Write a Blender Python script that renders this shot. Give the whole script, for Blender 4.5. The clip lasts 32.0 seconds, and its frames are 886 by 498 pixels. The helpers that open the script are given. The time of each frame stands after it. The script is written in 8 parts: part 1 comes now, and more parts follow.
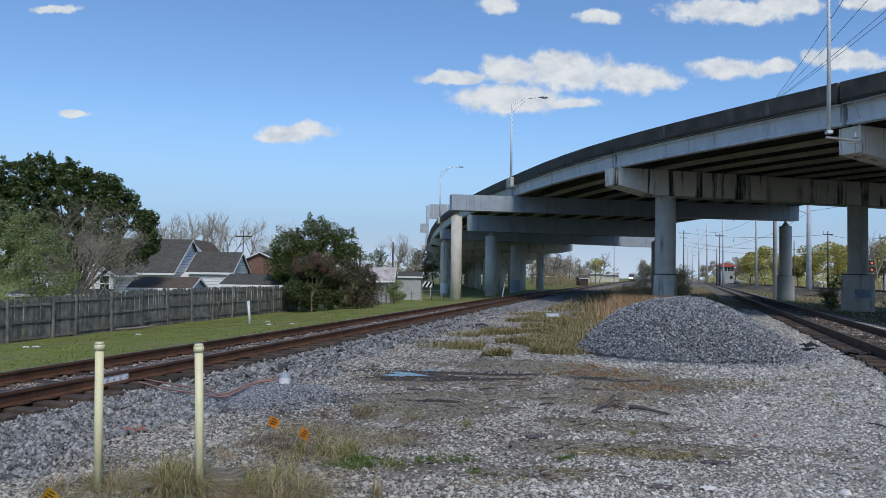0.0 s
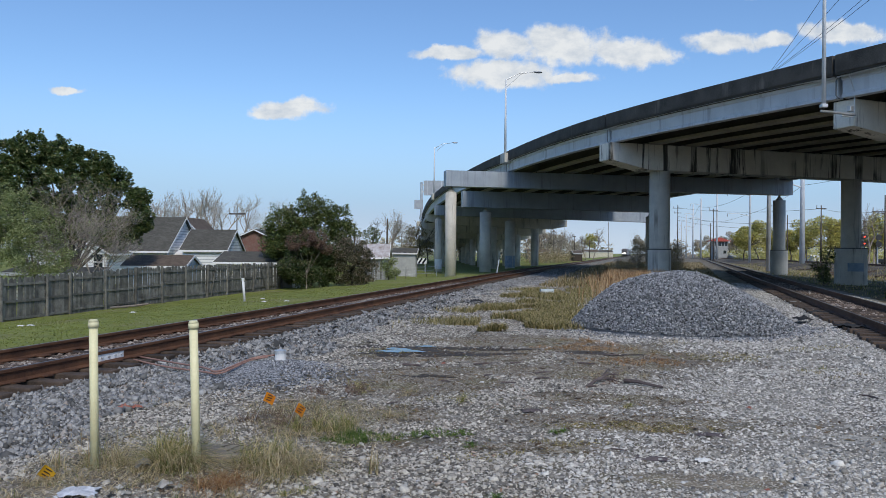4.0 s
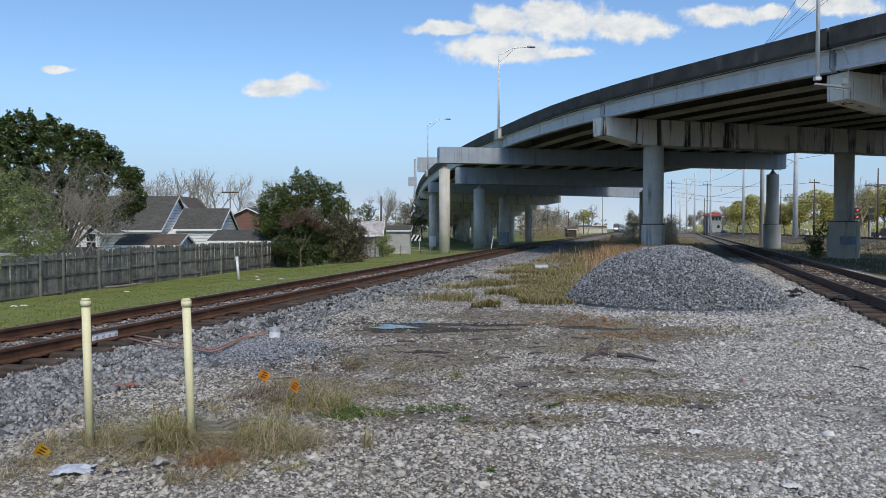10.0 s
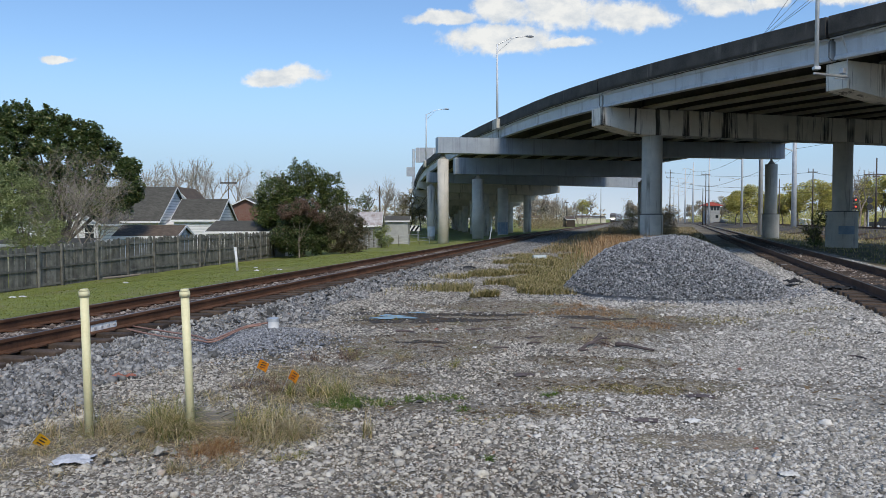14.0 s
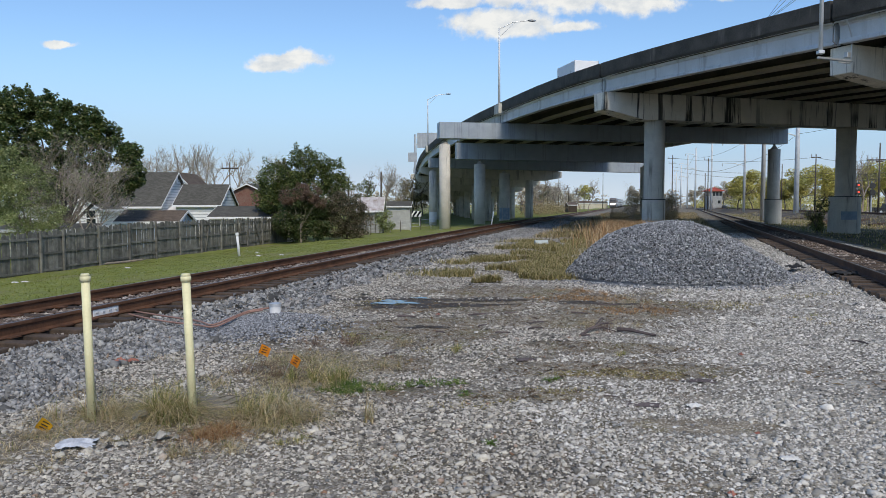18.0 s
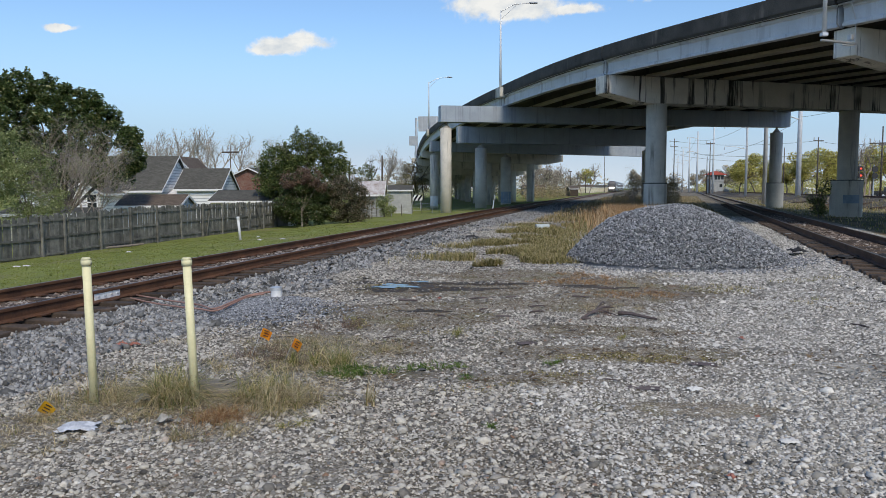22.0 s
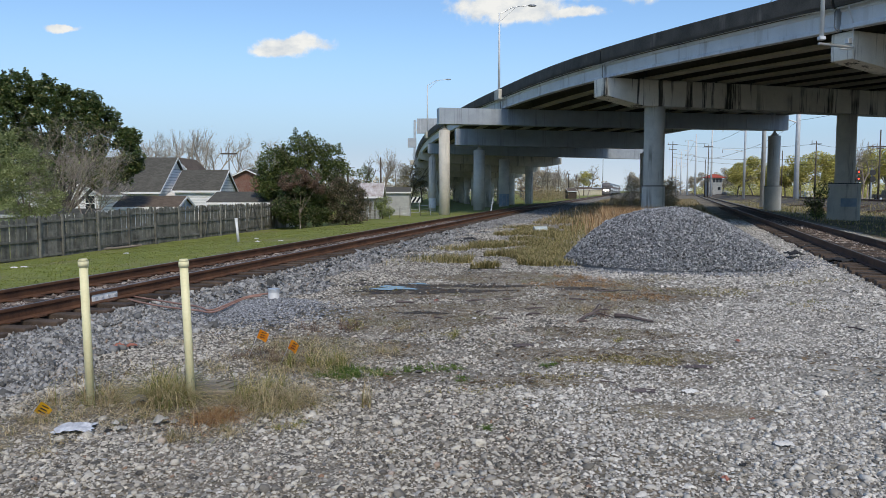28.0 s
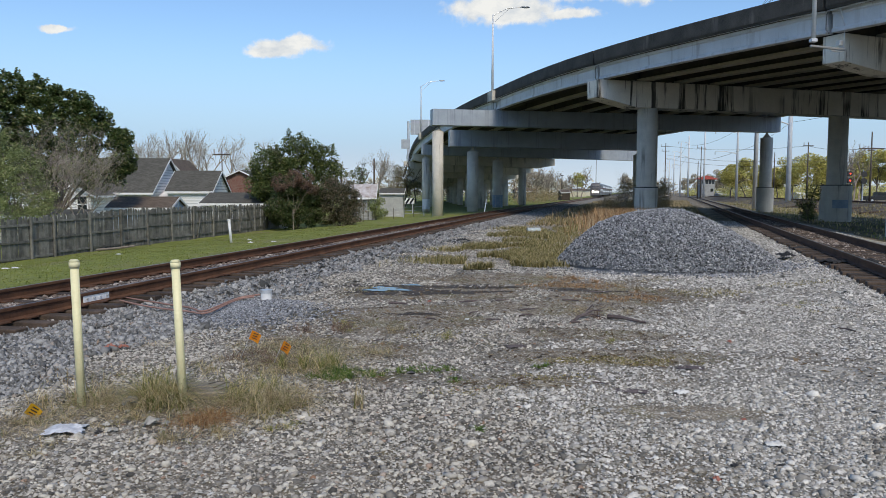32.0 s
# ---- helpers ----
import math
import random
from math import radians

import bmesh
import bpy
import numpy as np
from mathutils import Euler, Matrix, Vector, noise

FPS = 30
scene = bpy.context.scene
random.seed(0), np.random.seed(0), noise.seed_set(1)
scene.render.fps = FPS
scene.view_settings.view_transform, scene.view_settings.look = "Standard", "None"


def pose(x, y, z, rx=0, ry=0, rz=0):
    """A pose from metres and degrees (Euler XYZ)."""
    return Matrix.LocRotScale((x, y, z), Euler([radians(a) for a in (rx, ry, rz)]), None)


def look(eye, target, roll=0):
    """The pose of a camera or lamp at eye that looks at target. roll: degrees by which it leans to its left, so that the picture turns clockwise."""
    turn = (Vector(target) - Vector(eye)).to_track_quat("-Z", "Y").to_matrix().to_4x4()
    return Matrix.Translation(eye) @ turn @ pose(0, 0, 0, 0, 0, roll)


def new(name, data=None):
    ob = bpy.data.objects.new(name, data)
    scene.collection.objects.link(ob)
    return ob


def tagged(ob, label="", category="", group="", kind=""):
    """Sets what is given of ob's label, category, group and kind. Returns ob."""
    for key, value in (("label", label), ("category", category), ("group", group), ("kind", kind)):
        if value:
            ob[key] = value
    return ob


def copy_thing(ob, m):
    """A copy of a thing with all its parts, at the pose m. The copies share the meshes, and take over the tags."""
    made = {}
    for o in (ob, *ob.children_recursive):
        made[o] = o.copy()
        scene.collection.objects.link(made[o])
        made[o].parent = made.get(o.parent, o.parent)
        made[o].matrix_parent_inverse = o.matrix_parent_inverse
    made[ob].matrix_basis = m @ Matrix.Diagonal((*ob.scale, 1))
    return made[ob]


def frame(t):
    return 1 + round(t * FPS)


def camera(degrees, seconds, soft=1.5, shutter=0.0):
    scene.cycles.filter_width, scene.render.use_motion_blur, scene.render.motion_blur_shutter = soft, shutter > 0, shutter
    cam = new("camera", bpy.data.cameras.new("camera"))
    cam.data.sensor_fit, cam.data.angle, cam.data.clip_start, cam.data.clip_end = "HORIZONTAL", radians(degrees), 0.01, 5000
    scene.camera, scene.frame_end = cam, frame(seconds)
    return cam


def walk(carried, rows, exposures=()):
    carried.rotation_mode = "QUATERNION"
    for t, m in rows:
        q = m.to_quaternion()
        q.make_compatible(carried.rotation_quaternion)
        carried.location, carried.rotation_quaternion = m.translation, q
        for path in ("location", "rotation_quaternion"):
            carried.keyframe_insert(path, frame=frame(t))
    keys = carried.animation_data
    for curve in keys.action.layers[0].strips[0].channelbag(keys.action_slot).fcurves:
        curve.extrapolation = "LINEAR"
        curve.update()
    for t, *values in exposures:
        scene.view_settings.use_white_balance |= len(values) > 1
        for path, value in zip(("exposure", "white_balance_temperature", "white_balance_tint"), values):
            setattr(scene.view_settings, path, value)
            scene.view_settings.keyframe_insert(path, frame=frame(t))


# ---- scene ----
cam = camera(60.0, 32.0, soft=0.45)
PATH = [  # seconds; eye; yaw to the left, pitch up, roll
    (0, -0.0104, -0.0349, 1.7739, 0.976, 1.957, 0.861),
    (0.5, -0.0107, -0.0361, 1.7722, 0.955, 1.952, 0.850),
    (1, -0.0107, -0.0332, 1.7708, 0.913, 1.892, 0.816),
    (1.5, -0.0107, -0.0279, 1.7699, 0.840, 1.684, 0.758),
    (2, -0.0116, -0.0226, 1.7681, 0.739, 1.355, 0.691),
    (2.5, -0.0130, -0.0173, 1.7650, 0.682, 0.934, 0.626),
    (3, -0.0144, -0.0113, 1.7636, 0.623, 0.569, 0.583),
    (3.5, -0.0158, -0.0044, 1.7653, 0.568, 0.361, 0.571),
    (5.5, -0.0099, -0.0077, 1.7572, 0.485, -0.294, 0.317),
    (6, -0.0082, -0.0051, 1.7599, 0.456, -0.462, 0.329),
    (6.5, -0.0061, -0.0035, 1.7611, 0.432, -0.536, 0.325),
    (7, -0.0035, -0.0038, 1.7602, 0.420, -0.553, 0.295),
    (7.5, -0.0012, -0.0038, 1.7577, 0.393, -0.604, 0.244),
    (8, -0.0005, -0.0014, 1.7550, 0.318, -0.835, 0.187),
    (8.5, -0.0010, 0.0019, 1.7535, 0.249, -1.045, 0.126),
    (9, -0.0014, 0.0045, 1.7527, 0.193, -1.216, 0.069),
    (9.5, -0.0010, 0.0055, 1.7519, 0.138, -1.406, 0.034),
    (10, -0.0003, 0.0046, 1.7515, 0.108, -1.517, 0.024),
    (10.5, -0.0001, 0.0031, 1.7515, 0.097, -1.549, 0.028),
    (11, -0.0005, 0.0027, 1.7513, 0.078, -1.595, 0.036),
    (11.5, -0.0012, 0.0030, 1.7508, 0.058, -1.665, 0.034),
    (12, -0.0012, 0.0030, 1.7506, 0.036, -1.788, 0.017),
    (12.5, -0.0007, 0.0026, 1.7507, 0.025, -1.929, -0.004),
    (13, 0.0002, 0.0028, 1.7504, 0.003, -1.992, -0.023),
    (13.5, 0.0008, 0.0044, 1.7497, -0.002, -2.101, -0.048),
    (14, 0.0013, 0.0057, 1.7482, 0.005, -2.236, -0.073),
    (14.5, 0.0028, 0.0049, 1.7454, 0.004, -2.341, -0.083),
    (16.5, 0.0048, 0.0153, 1.7436, 0.073, -2.800, -0.138),
    (17, 0.0041, 0.0189, 1.7422, 0.084, -2.984, -0.103),
    (17.5, 0.0036, 0.0217, 1.7413, 0.111, -3.160, -0.082),
    (18, 0.0036, 0.0235, 1.7406, 0.136, -3.316, -0.075),
    (18.5, 0.0039, 0.0248, 1.7400, 0.160, -3.556, -0.074),
    (19, 0.0040, 0.0249, 1.7397, 0.200, -3.800, -0.077),
    (19.5, 0.0038, 0.0230, 1.7395, 0.223, -3.948, -0.081),
    (20, 0.0033, 0.0211, 1.7394, 0.240, -4.063, -0.081),
    (20.5, 0.0026, 0.0216, 1.7393, 0.246, -4.145, -0.083),
    (21, 0.0025, 0.0245, 1.7390, 0.249, -4.255, -0.096),
    (21.5, 0.0034, 0.0279, 1.7386, 0.246, -4.363, -0.109),
    (22, 0.0056, 0.0314, 1.7383, 0.226, -4.513, -0.111),
    (22.5, 0.0093, 0.0341, 1.7372, 0.223, -4.529, -0.113),
    (23, 0.0133, 0.0336, 1.7357, 0.228, -4.486, -0.119),
    (23.5, 0.0159, 0.0292, 1.7352, 0.227, -4.476, -0.106),
    (24, 0.0154, 0.0240, 1.7356, 0.218, -4.459, -0.076),
    (24.5, 0.0114, 0.0205, 1.7360, 0.219, -4.450, -0.049),
    (25, 0.0057, 0.0164, 1.7375, 0.218, -4.445, -0.015),
    (25.5, -0.0001, 0.0092, 1.7408, 0.172, -4.419, 0.041),
    (27.5, 0.0228, 0.0111, 1.7409, 0.105, -4.357, 0.048),
    (28, 0.0226, 0.0107, 1.7410, 0.105, -4.357, 0.048),
    (28.5, 0.0214, 0.0091, 1.7412, 0.105, -4.357, 0.052),
    (29, 0.0186, 0.0077, 1.7413, 0.097, -4.356, 0.063),
    (29.5, 0.0160, 0.0081, 1.7412, 0.045, -4.340, 0.069),
    (30, 0.0161, 0.0103, 1.7412, -0.026, -4.301, 0.057),
    (30.5, 0.0193, 0.0121, 1.7412, -0.123, -4.296, 0.047),
    (31, 0.0241, 0.0119, 1.7412, -0.189, -4.295, 0.060),
    (31.5, 0.0284, 0.0111, 1.7405, -0.289, -4.283, 0.090),
    (32, 0.0312, 0.0120, 1.7390, -0.380, -4.267, 0.120),
]


def eye_pose(x, y, z, yaw, pitch, roll):
    return pose(x, y, z, 0, 0, yaw) @ pose(0, 0, 0, 90 + pitch) @ pose(0, 0, 0, 0, 0, roll)


walk(cam, [(r[0], eye_pose(*r[1:])) for r in PATH], exposures=[(0, -0.22, 6500, 10), (3, -0.15, 6600, 10), (9, -0.05, 6850, 10), (19, 0.0, 7050, 10), (32, 0.0, 7100, 10)])

# ---- light ----
SUN_ELEV, SUN_AZ = 44, 165          # degrees; azimuth from straight ahead (+y), clockwise
world = bpy.data.worlds.new("sky")
scene.world = world
world.use_nodes = True
wn, wl = world.node_tree.nodes, world.node_tree.links
sky = wn.new("ShaderNodeTexSky")
sky.sky_type, sky.sun_disc = "NISHITA", False
sky.sun_elevation, sky.sun_rotation = radians(SUN_ELEV), radians(SUN_AZ)
sky.air_density, sky.dust_density, sky.ozone_density = 1.0, 0.6, 2.0
wn["Background"].inputs["Strength"].default_value = 0.14
# bluer overhead, paler towards the horizon
tint = wn.new("ShaderNodeMix")
tint.data_type, tint.blend_type = "RGBA", "MULTIPLY"
tint.inputs[0].default_value, tint.inputs[7].default_value = 1.0, (0.80, 1.0, 1.22, 1)
wl.new(sky.outputs[0], tint.inputs[6])
up = wn.new("ShaderNodeSeparateXYZ")
wl.new(wn.new("ShaderNodeTexCoord").outputs["Generated"], up.inputs[0])
low = wn.new("ShaderNodeValToRGB")
low.color_ramp.interpolation = "EASE"
low.color_ramp.elements[0].position, low.color_ramp.elements[0].color = 0.0, (1, 1, 1, 1)
low.color_ramp.elements[1].position, low.color_ramp.elements[1].color = 0.22, (0, 0, 0, 1)
wl.new(up.outputs[2], low.inputs[0])
haze = wn.new("ShaderNodeMix")
haze.data_type = "RGBA"
haze.inputs[7].default_value = (2.85, 4.15, 5.95, 1)
wl.new(low.outputs[0], haze.inputs[0])
wl.new(tint.outputs[2], haze.inputs[6])
rim = wn.new("ShaderNodeValToRGB")
rim.color_ramp.interpolation = "EASE"
rim.color_ramp.elements[0].position, rim.color_ramp.elements[0].color = 0.0, (1, 1, 1, 1)
rim.color_ramp.elements[1].position, rim.color_ramp.elements[1].color = 0.075, (0, 0, 0, 1)
wl.new(up.outputs[2], rim.inputs[0])
pale_rim = wn.new("ShaderNodeMix")
pale_rim.data_type = "RGBA"
pale_rim.inputs[7].default_value = (4.3, 5.2, 6.3, 1)
wl.new(rim.outputs[0], pale_rim.inputs[0])
wl.new(haze.outputs[2], pale_rim.inputs[6])
wl.new(pale_rim.outputs[2], wn["Background"].inputs["Color"])
sun = new("sun", bpy.data.lights.new("sun", "SUN"))
sun.data.energy, sun.data.angle, sun.data.color = 2.6, radians(12.0), (1.0, 0.93, 0.82)
az, el = radians(SUN_AZ), radians(SUN_ELEV)
sun.matrix_basis = look((0, 0, 60), (-math.sin(az) * math.cos(el), -math.cos(az) * math.cos(el), 60 - math.sin(el)))

# ---- materials ----


def mat(name, rough=0.8, metal=0.0):
    m = bpy.data.materials.new(name)
    m.use_nodes = True
    nt = m.node_tree
    b = nt.nodes["Principled BSDF"]
    b.inputs["Roughness"].default_value, b.inputs["Metallic"].default_value = rough, metal
    return m, nt, b


def node(nt, kind, **vals):
    n = nt.nodes.new(kind)
    for k, v in vals.items():
        n.inputs[k.replace("_", " ")].default_value = v
    return n


def math_node(nt, op, a, b=None, clamp=False):
    n = nt.nodes.new("ShaderNodeMath")
    n.operation, n.use_clamp = op, clamp
    for i, v in enumerate((a, b)):
        if v is None:
            continue
        if isinstance(v, (int, float)):
            n.inputs[i].default_value = v
        else:
            nt.links.new(v, n.inputs[i])
    return n.outputs[0]


def ramp(nt, fac, stops, smooth=False):
    n = nt.nodes.new("ShaderNodeValToRGB")
    if smooth:
        n.color_ramp.interpolation = "EASE"
    while len(n.color_ramp.elements) < len(stops):
        n.color_ramp.elements.new(0.5)
    for e, (p, c) in zip(n.color_ramp.elements, stops):
        e.position, e.color = p, (*c, 1) if len(c) == 3 else c
    nt.links.new(fac, n.inputs[0])
    return n.outputs[0]


def noise_tex(nt, vec, scale, detail=4, rough=0.6):
    n = node(nt, "ShaderNodeTexNoise", Scale=scale, Detail=detail, Roughness=rough)
    nt.links.new(vec, n.inputs["Vector"])
    return n.outputs[0]


def mix(nt, fac, a, b, blend="MIX"):
    n = nt.nodes.new("ShaderNodeMix")
    n.data_type, n.blend_type = "RGBA", blend
    for sock, v in ((n.inputs[0], fac), (n.inputs[6], a), (n.inputs[7], b)):
        if isinstance(v, (int, float)):
            sock.default_value = v
        elif isinstance(v, tuple):
            sock.default_value = (*v, 1)
        else:
            nt.links.new(v, sock)
    return n.outputs[2]


def bump(nt, b, height, strength=0.4, dist=0.02):
    n = node(nt, "ShaderNodeBump", Strength=strength, Distance=dist)
    nt.links.new(height, n.inputs["Height"])
    nt.links.new(n.outputs[0], b.inputs["Normal"])


def scaled(nt, vec, sx, sy, sz):
    n = nt.nodes.new("ShaderNodeVectorMath")
    n.operation = "MULTIPLY"
    n.inputs[1].default_value = (sx, sy, sz)
    nt.links.new(vec, n.inputs[0])
    return n.outputs[0]


def place(nt):
    return nt.nodes.new("ShaderNodeNewGeometry").outputs["Position"]


def own(nt):
    return nt.nodes.new("ShaderNodeTexCoord").outputs["Object"]


def mottled(name, dark, light, scale=3.0, fine=40.0, rough=0.85, bumps=0.3, metal=0.0, spread=0.12, world_space=True, dist=0.01):
    """A surface between two colours, in blotches and grain, with a little difference from piece to piece."""
    m, nt, b = mat(name, rough, metal)
    v = place(nt) if world_space else own(nt)
    big, small = noise_tex(nt, v, scale), noise_tex(nt, v, fine, 3)
    f = math_node(nt, "ADD", math_node(nt, "MULTIPLY", big, 0.65), math_node(nt, "MULTIPLY", small, 0.35))
    col = ramp(nt, f, [(0.36, dark), (0.64, light)])
    if spread:
        info = nt.nodes.new("ShaderNodeObjectInfo").outputs["Random"]
        hsv = nt.nodes.new("ShaderNodeHueSaturation")
        nt.links.new(math_node(nt, "ADD", math_node(nt, "MULTIPLY", info, 2 * spread), 1 - spread), hsv.inputs["Value"])
        nt.links.new(col, hsv.inputs["Color"])
        col = hsv.outputs[0]
    nt.links.new(col, b.inputs["Base Color"])
    bump(nt, b, small, bumps, dist)
    return m


def island_mat(name, stops, rough=0.9, fine=60.0, bumps=0.3):
    """Many small loose pieces in one mesh, each with a colour of its own."""
    m, nt, b = mat(name, rough)
    rnd = nt.nodes.new("ShaderNodeNewGeometry").outputs["Random Per Island"]
    col = ramp(nt, rnd, stops)
    grain = noise_tex(nt, place(nt), fine, 2)
    col = mix(nt, 0.35, col, ramp(nt, grain, [(0.3, (0.25, 0.25, 0.25)), (0.7, (1, 1, 1))]), "MULTIPLY")
    nt.links.new(col, b.inputs["Base Color"])
    bump(nt, b, grain, bumps, 0.004)
    return m


def leaf_mat(name, stops, rough=0.55):
    m, nt, b = mat(name, rough)
    rnd = nt.nodes.new("ShaderNodeNewGeometry").outputs["Random Per Island"]
    col = ramp(nt, rnd, stops)
    nt.links.new(col, b.inputs["Base Color"])
    # light shines through thin leaves
    thin = nt.nodes.new("ShaderNodeBsdfTranslucent")
    nt.links.new(col, thin.inputs["Color"])
    mx = nt.nodes.new("ShaderNodeMixShader")
    mx.inputs[0].default_value = 0.38
    nt.links.new(b.outputs[0], mx.inputs[1])
    nt.links.new(thin.outputs[0], mx.inputs[2])
    nt.links.new(mx.outputs[0], nt.nodes["Material Output"].inputs["Surface"])
    return m


def streaked(name, dark, light, stain, amount=0.5, rough=0.85, width=2.2, bumps=0.25, spots=0.38, thr=0.53):
    """Concrete or painted steel with dark streaks that run down from above."""
    m, nt, b = mat(name, rough)
    v = place(nt)
    big, small = noise_tex(nt, v, 0.9), noise_tex(nt, v, 22.0, 3)
    f = math_node(nt, "ADD", math_node(nt, "MULTIPLY", big, 0.6), math_node(nt, "MULTIPLY", small, 0.4))
    col = ramp(nt, f, [(0.35, dark), (0.65, light)])
    run = noise_tex(nt, scaled(nt, v, width, width, 0.12), 1.0, 5, 0.65)
    patch = noise_tex(nt, v, 0.35, 2)
    drip = noise_tex(nt, scaled(nt, v, width * 5, width * 5, 0.3), 1.0, 3, 0.6)
    run = math_node(nt, "ADD", run, math_node(nt, "MULTIPLY", math_node(nt, "SUBTRACT", drip, 0.5), 0.35))
    s = math_node(nt, "MULTIPLY", ramp(nt, run, [(thr, (0, 0, 0)), (thr + 0.09, (1, 1, 1))]), ramp(nt, patch, [(spots, (0, 0, 0)), (spots + 0.2, (1, 1, 1))]))
    col = mix(nt, math_node(nt, "MULTIPLY", s, amount), col, stain)
    nt.links.new(col, b.inputs["Base Color"])
    bump(nt, b, small, bumps, 0.01)
    return m


CONCRETE = streaked("concrete", (0.42, 0.405, 0.36), (0.63, 0.60, 0.525), (0.05, 0.048, 0.042), 0.6, width=1.7, spots=0.34, thr=0.56)
# near black: the shade in the gaps between girders put into the colour
SHADED_CONCRETE = mottled("underdeck_shade_concrete", (0.035, 0.033, 0.03), (0.08, 0.075, 0.066), 0.6, 14, bumps=0.15)
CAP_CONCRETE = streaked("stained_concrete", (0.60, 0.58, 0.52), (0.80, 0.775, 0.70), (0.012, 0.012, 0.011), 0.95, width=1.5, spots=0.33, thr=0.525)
STEEL_BLUE = streaked("blue_grey_steel", (0.26, 0.305, 0.355), (0.35, 0.40, 0.455), (0.11, 0.12, 0.135), 0.45, rough=0.5, bumps=0.05)
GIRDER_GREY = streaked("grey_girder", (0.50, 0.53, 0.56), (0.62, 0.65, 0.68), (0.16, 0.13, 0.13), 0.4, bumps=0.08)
GIRDER_DARK = mottled("weathered_girder", (0.30, 0.28, 0.235), (0.44, 0.41, 0.35), 0.6, 14, bumps=0.15)
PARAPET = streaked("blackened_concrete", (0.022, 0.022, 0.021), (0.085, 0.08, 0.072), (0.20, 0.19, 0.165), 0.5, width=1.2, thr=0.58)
GALV = mottled("galvanised_steel", (0.42, 0.44, 0.46), (0.58, 0.60, 0.62), 2, 50, 0.45, 0.05, 0.55)
RAIL_RUST = mottled("rusty_rail", (0.06, 0.026, 0.014), (0.15, 0.07, 0.035), 2, 40, 0.75, 0.3, 0.15)
RAIL_TOP = mottled("worn_rail_head", (0.10, 0.08, 0.07), (0.24, 0.21, 0.19), 2, 60, 0.4, 0.1, 0.7)
TIE = mottled("creosote_timber", (0.03, 0.022, 0.017), (0.10, 0.07, 0.05), 4, 45, 0.9, 0.5, spread=0.35)
POLE_GREY = mottled("pale_grey_pole", (0.50, 0.53, 0.56), (0.66, 0.68, 0.70), 2, 40, 0.55, 0.05)
FENCE_WOOD = mottled("weathered_board", (0.075, 0.076, 0.068), (0.205, 0.202, 0.18), 3, 35, 0.9, 0.4, spread=0.3)
POST_PAINT = mottled("cream_paint", (0.62, 0.57, 0.33), (0.72, 0.68, 0.43), 4, 60, 0.5, 0.08)

# ---- building helpers ----


def bm_new():
    return bmesh.new()


def add_box(bm, sx, sy, sz, m=Matrix(), bevel=0.0):
    r = bmesh.ops.create_cube(bm, size=1.0, matrix=m @ Matrix.Diagonal((sx, sy, sz, 1)))
    if bevel:
        edges = list({e for v in r["verts"] for e in v.link_edges})
        bmesh.ops.bevel(bm, geom=edges, offset=bevel, segments=1, affect="EDGES", profile=0.5)


def add_cyl(bm, r1, r2, h, m=Matrix(), seg=16, caps=True):
    """A cone or cylinder that stands on the origin of m."""
    bmesh.ops.create_cone(bm, cap_ends=caps, segments=seg, radius1=r1, radius2=r2, depth=h, matrix=m @ pose(0, 0, h / 2))


def add_tube(bm, points, radii, seg=8):
    """A round bar through the points."""
    pts = [Vector(p) for p in points]
    rings = []
    for i, p in enumerate(pts):
        d = (pts[min(i + 1, len(pts) - 1)] - pts[max(i - 1, 0)]).normalized()
        side = d.cross(Vector((0, 0, 1)) if abs(d.z) < 0.9 else Vector((1, 0, 0))).normalized()
        up = side.cross(d)
        r = radii[i] if isinstance(radii, (list, tuple)) else radii
        rings.append([bm.verts.new(p + (side * math.cos(a) + up * math.sin(a)) * r) for a in (2 * math.pi * k / seg for k in range(seg))])
    for a, b in zip(rings, rings[1:]):
        for k in range(seg):
            bm.faces.new((a[k], a[(k + 1) % seg], b[(k + 1) % seg], b[k]))
    bm.faces.new(rings[0][::-1])
    bm.faces.new(rings[-1])


def add_loft(bm, sections):
    """A solid through closed outlines of equal length."""
    rings = [[bm.verts.new(p) for p in s] for s in sections]
    n = len(rings[0])
    for a, b in zip(rings, rings[1:]):
        for k in range(n):
            bm.faces.new((a[k], a[(k + 1) % n], b[(k + 1) % n], b[k]))
    bm.faces.new(rings[0][::-1])
    bm.faces.new(rings[-1])


def mesh_of(name, bm, material, smooth=False):
    bmesh.ops.recalc_face_normals(bm, faces=bm.faces)
    me = bpy.data.meshes.new(name)
    bm.to_mesh(me)
    bm.free()
    me.materials.append(material)
    if smooth:
        for p in me.polygons:
            p.use_smooth = True
    return me


def part(name, bm, material, parent, label="", m=Matrix(), smooth=False):
    """One mesh under a thing or a part; bm may also be a finished mesh."""
    me = bm if isinstance(bm, bpy.types.Mesh) else mesh_of(name, bm, material, smooth)
    ob = new(name, me)
    ob.parent = parent
    ob.matrix_basis = m
    return tagged(ob, label)


def thing(name, label, category, m=Matrix(), group="", kind=""):
    ob = new(name)
    ob.empty_display_size = 0.2
    ob.matrix_basis = m
    return tagged(ob, label, category, group, kind)


def solid(name, bm, material, label, category, m=Matrix(), group="", kind="", smooth=False):
    ob = new(name, bm if isinstance(bm, bpy.types.Mesh) else mesh_of(name, bm, material, smooth))
    ob.matrix_basis = m
    return tagged(ob, label, category, group, kind)


